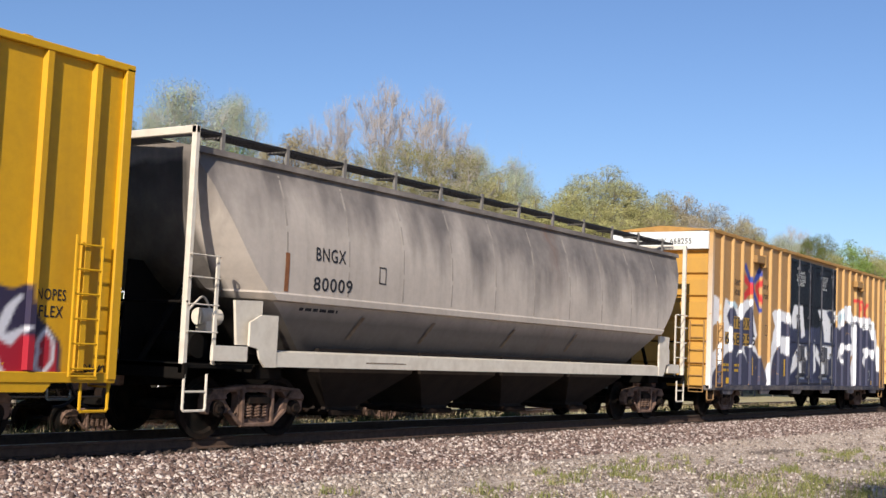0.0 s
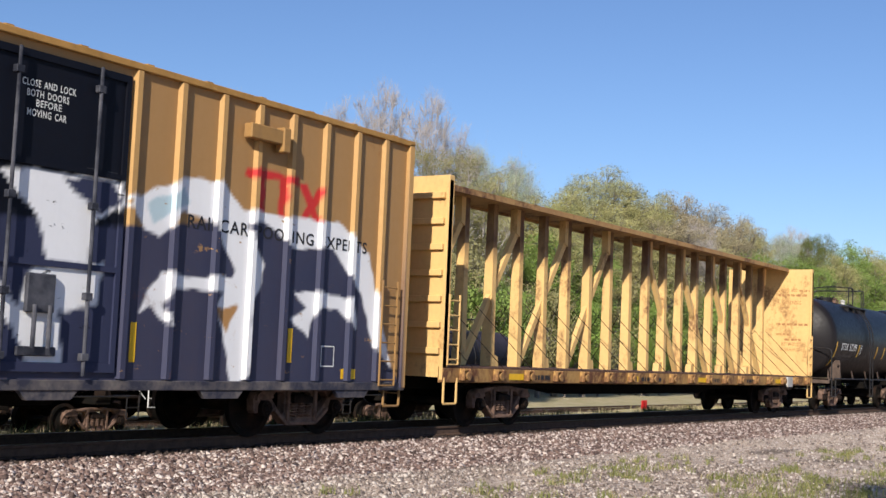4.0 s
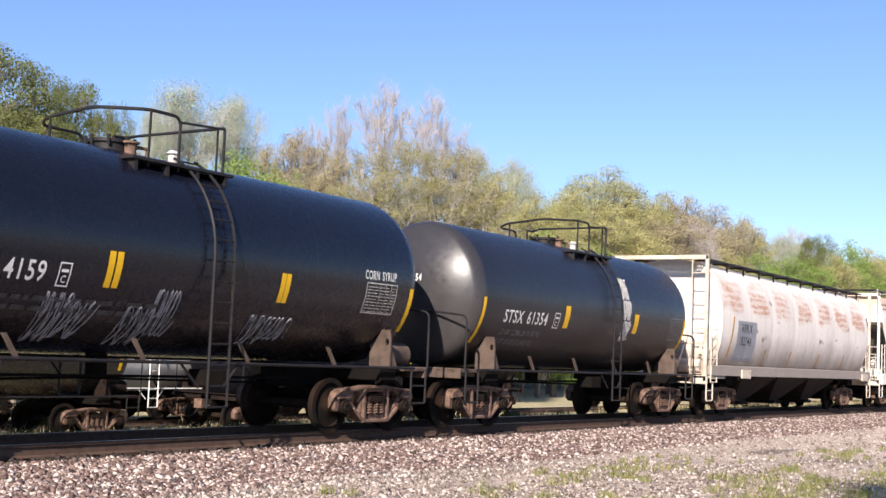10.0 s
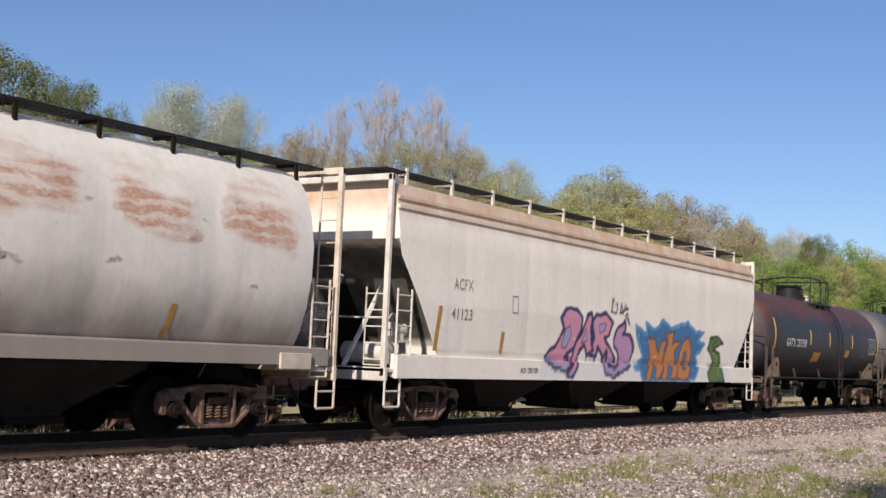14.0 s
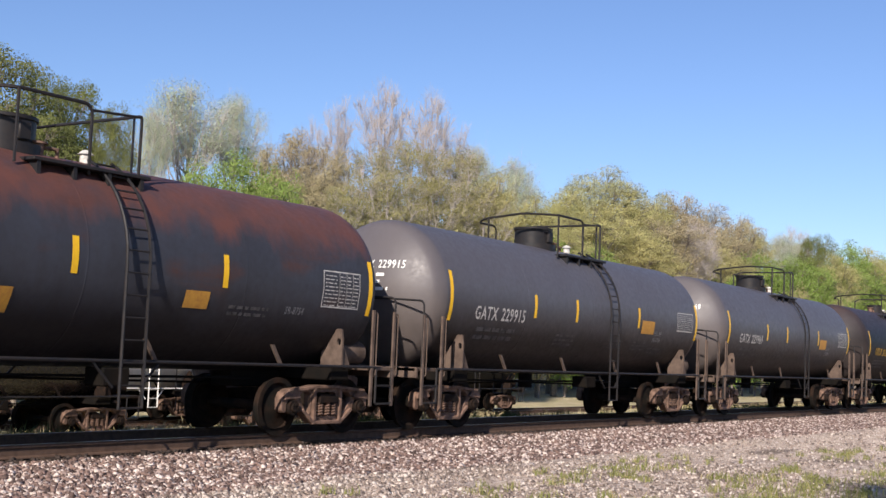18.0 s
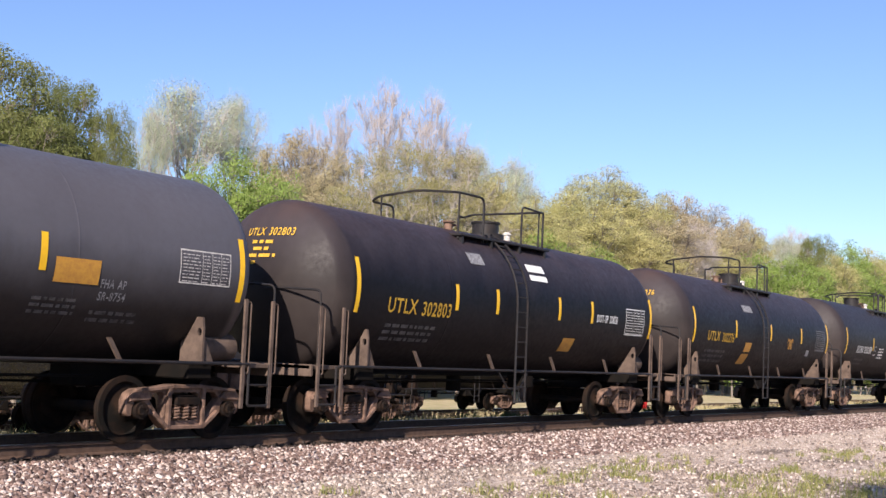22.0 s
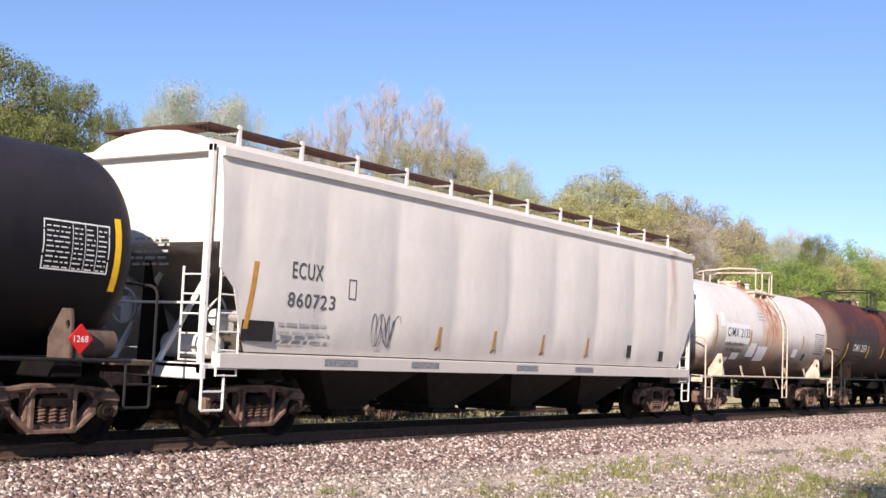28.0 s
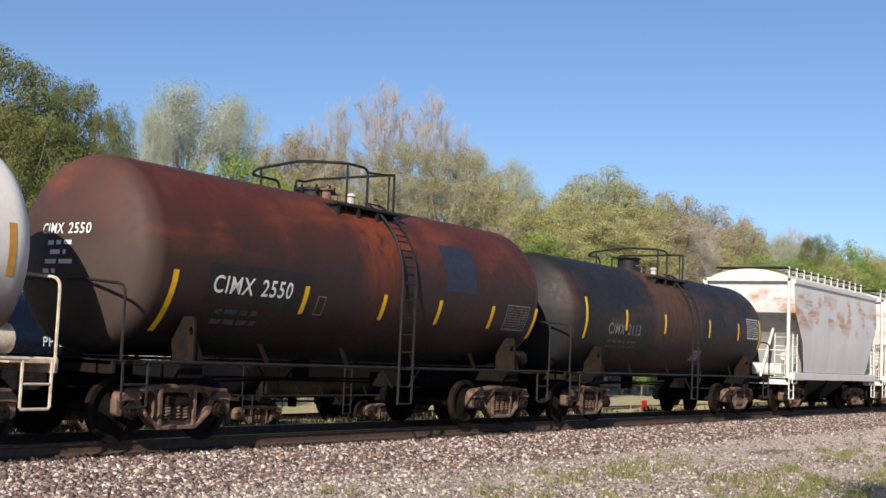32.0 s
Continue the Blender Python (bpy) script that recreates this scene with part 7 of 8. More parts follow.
    tags = spray([(haze, [(-3.9, 1.0), (-3.9, 1.4), (7.2, 1.45), (7.2, 1.0)])] + letter(r, pink, r_hole) + letter(e, (0.50, 0.27, 0.44)) + letter(a, pink, a_hole) + letter(d, pink, d_hole) +
                 [((0.05, 0.16, 0.34), blue), ((0.10, 0.28, 0.48), blue, 0.1)] +
                 [q for p in (n, k, o) for q in ((rust_orange, p), (soot_brown, p, 0.05))] + [((0.05, 0.16, 0.34), o_hole), (soot_brown, o_hole, 0.05), (leaf, snake), ((0.03, 0.045, 0.03), snake, 0.08),
                  ((0.03, 0.045, 0.03), [(5.95, 2.0), (6.2, 2.1)], 0.06), ((0.16, 0.26, 0.08), [(6.3, 1.7), (6.45, 1.2)], 0.12),
                  (ink, [(-0.55, 2.6), (-0.5, 2.9), (-0.25, 2.82), (-0.3, 2.62)], 0.06), (ink, [(-0.1, 2.6), (0.0, 2.8), (0.1, 2.6), (0.2, 2.78), (0.35, 2.72)], 0.06), (ink, [(0.35, 2.6), (0.45, 2.35), (0.25, 2.55)], 0.05)])
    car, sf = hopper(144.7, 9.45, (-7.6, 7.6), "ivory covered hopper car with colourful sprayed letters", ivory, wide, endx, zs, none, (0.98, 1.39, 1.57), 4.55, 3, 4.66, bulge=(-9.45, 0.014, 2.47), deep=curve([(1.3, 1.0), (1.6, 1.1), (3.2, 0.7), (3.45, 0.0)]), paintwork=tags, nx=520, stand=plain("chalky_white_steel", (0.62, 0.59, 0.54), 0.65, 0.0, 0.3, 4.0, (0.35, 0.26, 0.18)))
    grim = plain("worn_ochre_letter", (0.34, 0.24, 0.15), 0.7, 0.0, 0.5, 12.0, (0.55, 0.5, 0.44))
    worn = plain("worn_grey_letter", (0.16, 0.15, 0.15), 0.7, 0.0, 0.6, 14.0, (0.5, 0.47, 0.43))
    mark(car, sf, "ACFX", -7.42, 2.70, -6.72, 2.92, grim)
    mark(car, sf, "41123", -7.46, 2.12, -6.72, 2.34, worn)
    mark(car, side_surface(lambda z: 1.575, 0.004), "ACF CENTER", -4.75, 1.12, -4.0, 1.23, B)
    frame_box(car, sf, -5.2, 2.35, 0.24, 0.36, worn)
    for x in (-8.0, -5.6):
        patch(x, x + 0.12, 1.5, 2.35 if x < -7 else 1.95, side_surface(wide, 0.02), M["stripe_old"], car, "reflective_stripe", lean=0.1)
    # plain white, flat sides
    chalk = paint("chalk_white_hopper", (0.66, 0.625, 0.58), (0.50, 0.455, 0.40), 0.25, 0.0, 0.6, 0.14, wave=0.9, stain=both(stain_shading_low(1.3, 1.9, (0.42, 0.37, 0.33), 0.5), shade_slope(6.5, 2.9, (0.16, 0.125, 0.10), 0.9), stain_band(7.6, 7.9, (0.28, 0.10, 0.06), 0.9, 2.2)))
    wide = curve([(1.35, 1.50), (1.5, 1.53), (2.3, 1.60), (3.2, 1.61), (4.20, 1.56), (4.27, 1.55), (4.28, 1.62), (4.40, 1.62), (4.41, 1.5), (4.6, 1.1), (4.72, 0.6), (4.76, 0.1)])
    endx = curve([(1.35, 0.9), (1.6, 0.75), (2.3, 0.50), (2.6, 0.16), (4.76, 0.14)])
    zs = [1.35, 1.5, 1.8, 2.1, 2.3, 2.6, 2.9, 2.98, 3.2, 3.25, 3.3, 3.6, 3.9, 4.20, 4.27, 4.28, 4.40, 4.41, 4.5, 4.6, 4.67, 4.72, 4.76]
    milk = plain("milky_white_steel", (0.70, 0.68, 0.64), 0.6, 0.0, 0.2, 4.0, (0.45, 0.38, 0.30))
    rusty_walk = plain("rusty_walkway", (0.09, 0.045, 0.035), 0.85, 0.0, 0.4, 8.0)
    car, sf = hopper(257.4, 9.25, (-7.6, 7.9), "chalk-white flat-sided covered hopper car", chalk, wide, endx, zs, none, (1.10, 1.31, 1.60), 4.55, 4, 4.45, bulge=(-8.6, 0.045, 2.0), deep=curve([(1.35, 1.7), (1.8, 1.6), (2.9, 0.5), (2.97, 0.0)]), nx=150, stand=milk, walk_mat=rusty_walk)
    ink_grey = plain("charcoal_lettering", (0.07, 0.07, 0.08), 0.6, 0.0, 0.4, 14.0, (0.2, 0.19, 0.18))
    mark(car, sf, "ECUX", -7.48, 2.55, -6.66, 2.82, ink_grey)
    mark(car, sf, "860723", -7.55, 2.09, -6.32, 2.33, ink_grey)
    frame_box(car, sf, -6.0, 2.3, 0.2, 0.34, ink_grey)
    text_block(car, sf, -7.7, 1.5, 1.3, 0.42, 3, M["pale_letter"], 21, 0.4)
    patch(-8.5, -7.8, 1.52, 1.84, sf, M["black"], car, "notice_panel", "black notice panel")
    patch(5.1, 5.4, 1.55, 1.85, sf, M["black"], car, "notice_panel", "black notice panel")
    patch(7.0, 7.3, 1.5, 1.75, sf, M["black"], car, "notice_panel", "black notice panel")
    for x, t in ((-8.5, 2.75), (-3.2, 1.95), (-1.2, 1.95), (0.8, 1.95), (2.9, 1.95)):
        patch(x, x + 0.1, 1.5, t, sf, M["stripe_old"], car, "reflective_stripe", lean=0.12)
    scrawl(car, sf, -5.35, 1.5, 0.95, 0.62, ink_grey, 33, 5, 0.009)
    for x in (-6.5, -4.0, -0.2, 2.4):
        patch(x, x + 0.9, 1.16, 1.28, lambda x, z: (x, -1.606, z), F, car, "notice_panel")
    end = lambda y, z: (-9.25 + 0.10, -y, z)
    text_block(car, end, -0.7, 2.62, 1.3, 0.5, 5, M["pale_letter"], 22, 0.4)
    # last two: white with rust blooms
    bloom = paint("rust_bloomed_white", (0.62, 0.61, 0.60), (0.45, 0.42, 0.40), 0.3, 0.0, 0.6, 0.35, stain=stain_smears((0.42, 0.17, 0.07), 0.95, 2.6, 4.2, 2.0, 4.0, 0.5, 0.6))
    car, sf = hopper(314.6, 5.3, (-3.7, 3.7), "short white covered hopper car with rust blooms", bloom, wide, curve([(1.35, 1.5), (2.3, 1.1), (3.25, 0.3), (3.4, 0.2), (4.76, 0.2)]), zs, none, (1.10, 1.31, 1.60), 4.55, 2, 4.45, bulge=(-5.3, 0.016, 2.1), deep=curve([(1.35, 1.0), (3.2, 0.4), (3.3, 0.0)]), nx=90, stand=milk)
    text_block(car, sf, -4.0, 3.6, 0.8, 0.25, 2, M["pale_letter"], 23)
    car, sf = hopper(327.0, 5.9, (-4.3, 4.3), "white covered hopper car at the tail with rust marks", bloom, wide, endx, zs, none, (1.10, 1.31, 1.60), 4.55, 2, 4.45, bulge=(-5.9, 0.016, 2.3), nx=90, stand=milk)


def door_leaf(car, x0, x1, z0, z1, mat, hardware, tags):
    """Plug door leaf: framed panel, lock rods, handles; sprayed over."""
    bm = bmesh.new()
    fs = sheet(bm, steps(x0, x1, 44), steps(z0, z1, 72), lambda x, z: (x, -1.54, z))
    lay_paint(bm, tags)
    leaf = part("door", bm, mat, car, "dark blue plug door with lock rods")
    for a, b, c, d in ((x0, x1, z1 - 0.1, z1), (x0, x1, z0, z0 + 0.12), (x0, x0 + 0.08, z0 + 0.12, z1 - 0.1), (x1 - 0.08, x1, z0 + 0.12, z1 - 0.1), (x0 + 0.08, x1 - 0.08, 3.62, 3.70), (x0 + 0.08, x1 - 0.08, 2.35, 2.43)):
        bm = bmesh.new()
        loft(bm, [[(a, -1.53, z), (a, -1.575, z), (b, -1.575, z), (b, -1.53, z)] for z in steps(c, d, 40 if d - c > 1 else 1)])
        lay_paint(bm, tags)
        part("door_frame", bm, mat, leaf)
    for x in (x0 + (x1 - x0) * 0.28, x0 + (x1 - x0) * 0.78):
        bm = bmesh.new()
        cyl(bm, (x, -1.63, z0 - 0.05), (x, -1.63, z1), 0.026, 8)
        for z in (z0 + 0.2, 2.0, 3.2, z1 - 0.3):
            box(bm, x - 0.06, x + 0.06, -1.66, -1.57, z - 0.05, z + 0.05, 0.008)
        part("lock_rod", bm, hardware, leaf)
    bm = bmesh.new()
    x = (x0 + x1) / 2
    box(bm, x - 0.22, x + 0.22, -1.62, -1.55, 1.75, 2.25, 0.015)
    for dx in (-0.12, 0.12):
        cyl(bm, (x + dx, -1.66, 1.3), (x + dx, -1.66, 1.85), 0.03, 8)
    box(bm, x - 0.3, x + 0.3, -1.60, -1.55, 1.2, 1.32, 0.01)
    part("lock_gear", bm, hardware, leaf, "pale lock gear box")
    return leaf


def build_box_cars():
    W, B, F = M["white_letter"], M["black_letter"], M["faded_letter"]
    gold = paint("golden_box_paint", (0.62, 0.335, 0.010), (0.27, 0.14, 0.02), 0.35, 0.0, 0.45, 0.25, attribute=True)
    gold_trim = paint("golden_trim_paint", (0.62, 0.34, 0.01), (0.30, 0.16, 0.02), 0.3, 0.0, 0.5, 0.2)
    half = 9.37
    crimson, bone, navy = (0.34, 0.012, 0.03), (0.62, 0.62, 0.68), (0.03, 0.025, 0.06)
    tags = spray([(navy, [(5.6, 0.88), (5.6, 1.95), (7.64, 2.06), (7.9, 2.12), (8.12, 1.67), (8.47, 1.42), (8.5, 1.11), (8.48, 0.88)]),
                  (crimson, [(6.2, 0.9), (6.4, 1.7), (7.5, 1.5), (8.4, 1.38), (8.42, 0.9)]), (bone, [(7.35, 1.45), (7.75, 1.98), (7.82, 1.95), (7.6, 1.5), (8.0, 1.55), (7.7, 1.35)]),
                  (bone, [(8.08, 1.05), (8.04, 1.36), (8.21, 1.58), (8.37, 1.42), (8.36, 1.11), (8.2, 0.95)]), (crimson, [(8.13, 1.08), (8.1, 1.34), (8.21, 1.48), (8.31, 1.4), (8.3, 1.12), (8.2, 1.03)]),
                  (bone, [(7.3, 1.0), (7.4, 1.3), (7.65, 0.92), (7.5, 0.9)])])
    car = box_car(2.17, half, 0.90, 5.18, "golden yellow steel box car with sprayed red letters", gold, gold, (-6.9, 6.9), [-8.2, -7.3, -6.4, -5.5, -4.6, -3.7, -2.8, 2.8, 3.7, 4.55, 5.4, 6.25, 7.1, 7.95, 8.75], gold, paintwork=tags, roof_mat=gold_trim, trim=gold_trim)
    sf = lambda x, z: (x, -1.531, z)
    letters("NOPES", 8.03, 1.92, 0.46, 0.15, sf, B, car, "sprayed_tag", "black sprayed graffiti tag")
    letters("FLEX", 8.08, 1.70, 0.38, 0.15, sf, B, car, "sprayed_tag", "black sprayed graffiti tag")
    scrawl(car, sf, 8.75, 0.95, 0.45, 0.16, B, 43, 5, 0.012)

    ochre = paint("ochre_box_paint", (0.38, 0.215, 0.085), (0.32, 0.18, 0.07), 0.35, 0.05, 0.55, 0.35, attribute=True)
    rib = paint("ochre_post_paint", (0.50, 0.295, 0.11), (0.3, 0.17, 0.07), 0.2, 0.05, 0.55, 0.3, attribute=True)
    ochre_trim = paint("ochre_trim_paint", (0.36, 0.20, 0.065), (0.12, 0.08, 0.06), 0.5, 0.1, 0.6, 0.4)
    endp = paint("orange_end_paint", (0.52, 0.28, 0.055), (0.35, 0.2, 0.07), 0.2, 0.0, 0.55, 0.3)
    silver, slate, sky_blue = (0.80, 0.80, 0.82), (0.036, 0.041, 0.082), (0.45, 0.58, 0.64)
    blue, red = (0.02, 0.05, 0.28), (0.55, 0.03, 0.03)
    w1 = [(-9.4, 0.84), (-9.4, 1.6), (-8.47, 2.15), (-8.38, 3.02), (-8.16, 3.38), (-7.51, 3.3), (-7.14, 3.15), (-6.8, 3.45), (-6.02, 3.48), (-5.66, 2.84), (-5.42, 2.45), (-5.71, 2.16), (-4.69, 1.31), (-4.28, 1.88), (-3.83, 2.78), (-4.14, 3.22), (-3.32, 3.34), (-2.41, 3.2), (-2.02, 0.6), (-9.4, 0.6)]
    s1 = [(-9.24, 0.87), (-8.98, 1.27), (-8.31, 1.65), (-7.5, 2.02), (-6.01, 2.07), (-4.93, 1.65), (-4.45, 1.1), (-4.64, 0.6), (-9.15, 0.6)]
    s2 = [(-8.02, 2.91), (-7.72, 3.19), (-7.41, 3.16), (-7.08, 2.87), (-6.71, 2.91), (-6.11, 3.32), (-5.81, 2.69), (-5.73, 2.43), (-6.01, 2.14), (-7.45, 1.99), (-7.73, 2.22), (-7.7, 2.54)]
    s3 = [(-4.19, 0.6), (-4.03, 1.68), (-3.54, 2.17), (-3.21, 1.93), (-2.63, 1.88), (-1.87, 1.52), (-1.67, 0.6)]
    s4 = [(-3.29, 2.97), (-2.65, 2.94), (-2.23, 2.67), (-2.61, 2.45), (-3.19, 2.49)]
    star = [(-7.17, 1.7), (-7.0, 1.91), (-6.81, 2.12), (-6.65, 2.22), (-6.52, 1.97), (-6.24, 1.6), (-6.46, 1.82), (-6.68, 1.92), (-6.9, 1.89)]
    base = [(-2.45, 0.6), (-2.45, 2.9), (-1.0, 2.75), (0.3, 2.9), (2.6, 3.0), (3.3, 3.05), (4.4, 3.3), (5.5, 3.4), (6.3, 3.1), (7.3, 3.2), (8.1, 2.5), (8.7, 1.5), (9.35, 0.9), (9.35, 0.6)]
    d1 = [(-2.28, 2.96), (-2.21, 3.13), (-2.02, 3.54), (-1.07, 3.61), (-0.8, 2.55), (-1.16, 2.52), (-1.33, 3.05), (-1.53, 3.29), (-1.72, 2.79), (-2.01, 2.76)]
    d2 = [(-1.45, 2.24), (-0.62, 2.23), (-0.49, 1.77), (-1.04, 1.69), (-0.75, 1.07), (-1.26, 1.01), (-1.4, 1.62), (-1.9, 1.41), (-2.27, 1.25), (-2.02, 1.84)]
    d3 = [(0.02, 2.31), (0.31, 2.47), (0.45, 1.45), (0.16, 1.3)]
    d4 = [(0.57, 3.53), (2.47, 3.66), (2.74, 3.29), (2.16, 3.07), (2.09, 2.45), (1.41, 2.41), (1.26, 2.97), (0.8, 3.33)]
    d4_shade = [(1.55, 3.55), (2.43, 3.59), (2.65, 3.27), (2.22, 3.15)]
    d5 = [(0.46, 2.3), (1.02, 1.83), (1.2, 2.34), (2.37, 2.47), (2.25, 1.88), (1.62, 1.79), (1.79, 1.04), (1.22, 1.03), (0.94, 1.58), (0.39, 1.93)]
    r0 = [(2.63, 3.48), (2.94, 3.48), (3.77, 3.84), (4.53, 3.9), (4.99, 3.53), (6.18, 3.54), (7.35, 3.58), (8.25, 3.13), (8.67, 2.07), (9.03, 1.17), (8.46, 1.56), (8.06, 2.43), (7.23, 3.13), (6.22, 3.04), (5.52, 3.37), (4.4, 3.25), (3.81, 3.37), (3.35, 2.93), (3.03, 3.01)]
    r1 = [(3.02, 1.85), (3.39, 2.45), (3.89, 2.4), (4.59, 2.47), (5.34, 2.38), (5.42, 2.24), (4.6, 2.25), (3.58, 2.2), (3.45, 1.97), (3.73, 1.64), (3.53, 1.72), (3.26, 1.92)]
    r2 = [(4.4, 3.25), (5.13, 3.33), (5.57, 2.71), (5.31, 1.9), (5.32, 1.03), (4.91, 0.77), (4.8, 1.37), (4.56, 2.03), (4.94, 2.57)]
    r3 = [(6.28, 2.36), (7.14, 2.37), (7.91, 2.32), (7.99, 1.79), (7.46, 2.1), (6.87, 2.12), (6.69, 1.6), (6.24, 1.9), (6.65, 2.1)]
    cross = [(blue, [(-6.68, 4.46), (-6.54, 4.58), (-5.22, 3.24), (-5.36, 3.12)]), (red, [(-6.68, 4.28), (-6.68, 3.98), (-6.2, 3.78), (-6.0, 3.95)]), (red, [(-6.65, 3.42), (-6.65, 3.66), (-6.1, 3.95), (-5.9, 3.72)]),
             (blue, [(-5.9, 4.1), (-5.35, 4.55), (-5.25, 4.32), (-5.7, 3.95)]), (red, [(-5.72, 3.9), (-5.2, 4.22), (-5.2, 4.0), (-5.6, 3.75)]), (red, [(-5.7, 3.78), (-5.55, 3.95), (-5.1, 3.5), (-5.2, 3.36)])]
    logo = [(red, [(5.03, 4.06), (5.03, 4.2), (6.3, 4.2), (6.3, 4.06)]), (red, [(5.32, 3.4), (5.32, 4.1), (5.48, 4.1), (5.48, 3.4)]), (red, [(5.82, 3.4), (5.82, 4.1), (5.98, 4.1), (5.98, 3.4)]),
            (red, [(6.3, 4.12), (6.48, 4.12), (6.95, 3.45), (6.75, 3.45)]), (red, [(6.3, 3.45), (6.5, 3.45), (6.95, 4.1), (6.78, 4.1)])]
    over = spray(cross + logo + [(silver, w1), (slate, base), (slate, s1), (slate, s2), (slate, s3), (slate, s4), (silver, star), (silver, d1), (silver, d2), (silver, d3), (silver, d4), (slate, d4_shade), (silver, d5), (silver, r0), (silver, r1), (silver, r2), (silver, r3),
                                 (sky_blue, [(-8.0, 3.3), (-7.4, 3.4), (-7.1, 3.2), (-7.6, 3.15)]), (sky_blue, [(3.1, 3.4), (3.8, 3.7), (3.9, 3.5), (3.2, 3.1)]), ((0.42, 0.22, 0.08), [(4.55, 2.0), (5.0, 2.05), (4.8, 1.6)]),
                                 (silver, [(-9.3, 3.2), (-9.2, 3.45), (-8.6, 3.4), (-8.62, 2.7), (-9.2, 2.5)])])
    roofm = plain("ochre_roof", (0.42, 0.23, 0.07), 0.7, 0.0, 0.3, 4.0)
    car = box_car(42.35, 9.4, 0.80, 5.25, "ochre steel box car with dark blue doors and large sprayed letters", ochre, endp, (-7.05, 7.05), [-8.53, -7.7, -6.9, -6.07, -5.25, -4.4, -3.5, -2.6, 2.75, 3.6, 4.45, 5.25, 6.05, 6.9, 7.75, 8.55], rib, paintwork=over, roof_mat=roofm, trim=ochre_trim, sill=plain("slate_sprayed_sill", (0.035, 0.036, 0.055), 0.7, 0.0, 0.5, 3.0, (0.20, 0.17, 0.15)))
    dark = paint("dark_blue_door", (0.005, 0.0065, 0.013), (0.011, 0.010, 0.012), 0.3, 0.0, 0.5, 0.25, attribute=True, spec=0.12)
    hard = plain("dark_hardware", (0.020, 0.022, 0.032), 0.6, 0.0, 0.5, 1.6, (0.13, 0.13, 0.15))
    door_leaf(car, -2.43, -0.06, 1.0, 5.08, dark, hard, over)
    door_leaf(car, 0.0, 2.62, 1.0, 5.08, dark, hard, over)
    sd = lambda x, z: (x, -1.545, z)
    for body, x, z, w in (("IMPORTANT", -1.62, 4.62, 0.66), ("CLOSE THIS DOOR", -1.78, 4.49, 0.98), ("BEFORE CLOSING", -1.75, 4.36, 0.92), ("MAIN DOOR", -1.6, 4.23, 0.62), ("CLOSE AND LOCK", 0.85, 4.62, 0.85), ("BOTH DOORS", 0.93, 4.49, 0.66), ("BEFORE", 1.08, 4.37, 0.4), ("MOVING CAR", 0.95, 4.24, 0.62)):
        letters(body, x, z, w, 0.095, sd, W, car, "lettering", "white warning lettering")
    ss = lambda x, z: (x, -1.532, z)
    yell = plain("ochre_number_box", (0.42, 0.25, 0.05), 0.6)
    for a, b, c, d in ((-7.5, -6.05, 2.56, 2.92), (-7.5, -6.05, 2.08, 2.44), (-8.15, -7.85, 2.08, 2.44)):
        patch(a, b, c, d, lambda x, z: (x, -1.5285, z), yell, car, "number_box")
    letters("TBOX", -7.45, 2.6, 1.35, 0.3, ss, B, car, "lettering", "black stencilled lettering")
    letters("668255", -8.13, 2.1, 2.5, 0.32, ss, B, car, "lettering", "black stencilled lettering")
    for body, x, z, w, h in (("next", -7.46, 3.84, 0.48, 0.2), ("load", -7.44, 3.55, 0.48, 0.24), ("any", -4.97, 3.82, 0.42, 0.2), ("road", -4.95, 3.58, 0.44, 0.22), ("RAILCAR POOLING EXPERTS", 3.86, 3.12, 4.3, 0.2)):
        letters(body, x, z, w, h, ss, B, car, "lettering", "dark painted slogan")
    for x, z in ((-5.9, 1.2), (2.9, 1.15), (6.2, 1.2), (-2.9, 1.2)):
        patch(x, x + 0.11, z, z + 0.55, ss, M["stripe"], car, "reflective_stripe", "yellow reflective stripe")
    for x in (-8.0, 7.6):
        patch(x, x + 0.4, 0.95, 1.12, ss, M["stripe"], car, "reflective_stripe", "yellow reflective plate")
    text_block(car, ss, -8.3, 1.3, 0.5, 0.3, 2, M["yellow_letter"], 33)
    text_block(car, ss, -7.35, 1.3, 0.45, 0.3, 2, M["yellow_letter"], 34)
    frame_box(car, ss, 7.05, 1.15, 0.35, 0.35, W)
    frame_box(car, ss, -4.75, 2.45, 0.22, 0.32, B)
    bm = bmesh.new()
    box(bm, -9.52, -9.42, -1.5, 1.5, 4.72, 5.22, 0.01)
    white_end = part("end_plate", bm, M["white_letter"], car, "white painted end plate")
    letters("TBOX 668255", -0.35, 4.86, 1.35, 0.17, lambda u, v: (-9.525, -u, v), B, white_end)
    for x in (-6.0, 5.0):
        bm = bmesh.new()
        box(bm, x - 0.1, x + 0.8, -1.72, -1.55, 4.62, 4.85, 0.015)
        box(bm, x + 0.62, x + 0.8, -1.74, -1.55, 4.5, 4.9, 0.02)
        part("door_stop", bm, ochre_trim, car)


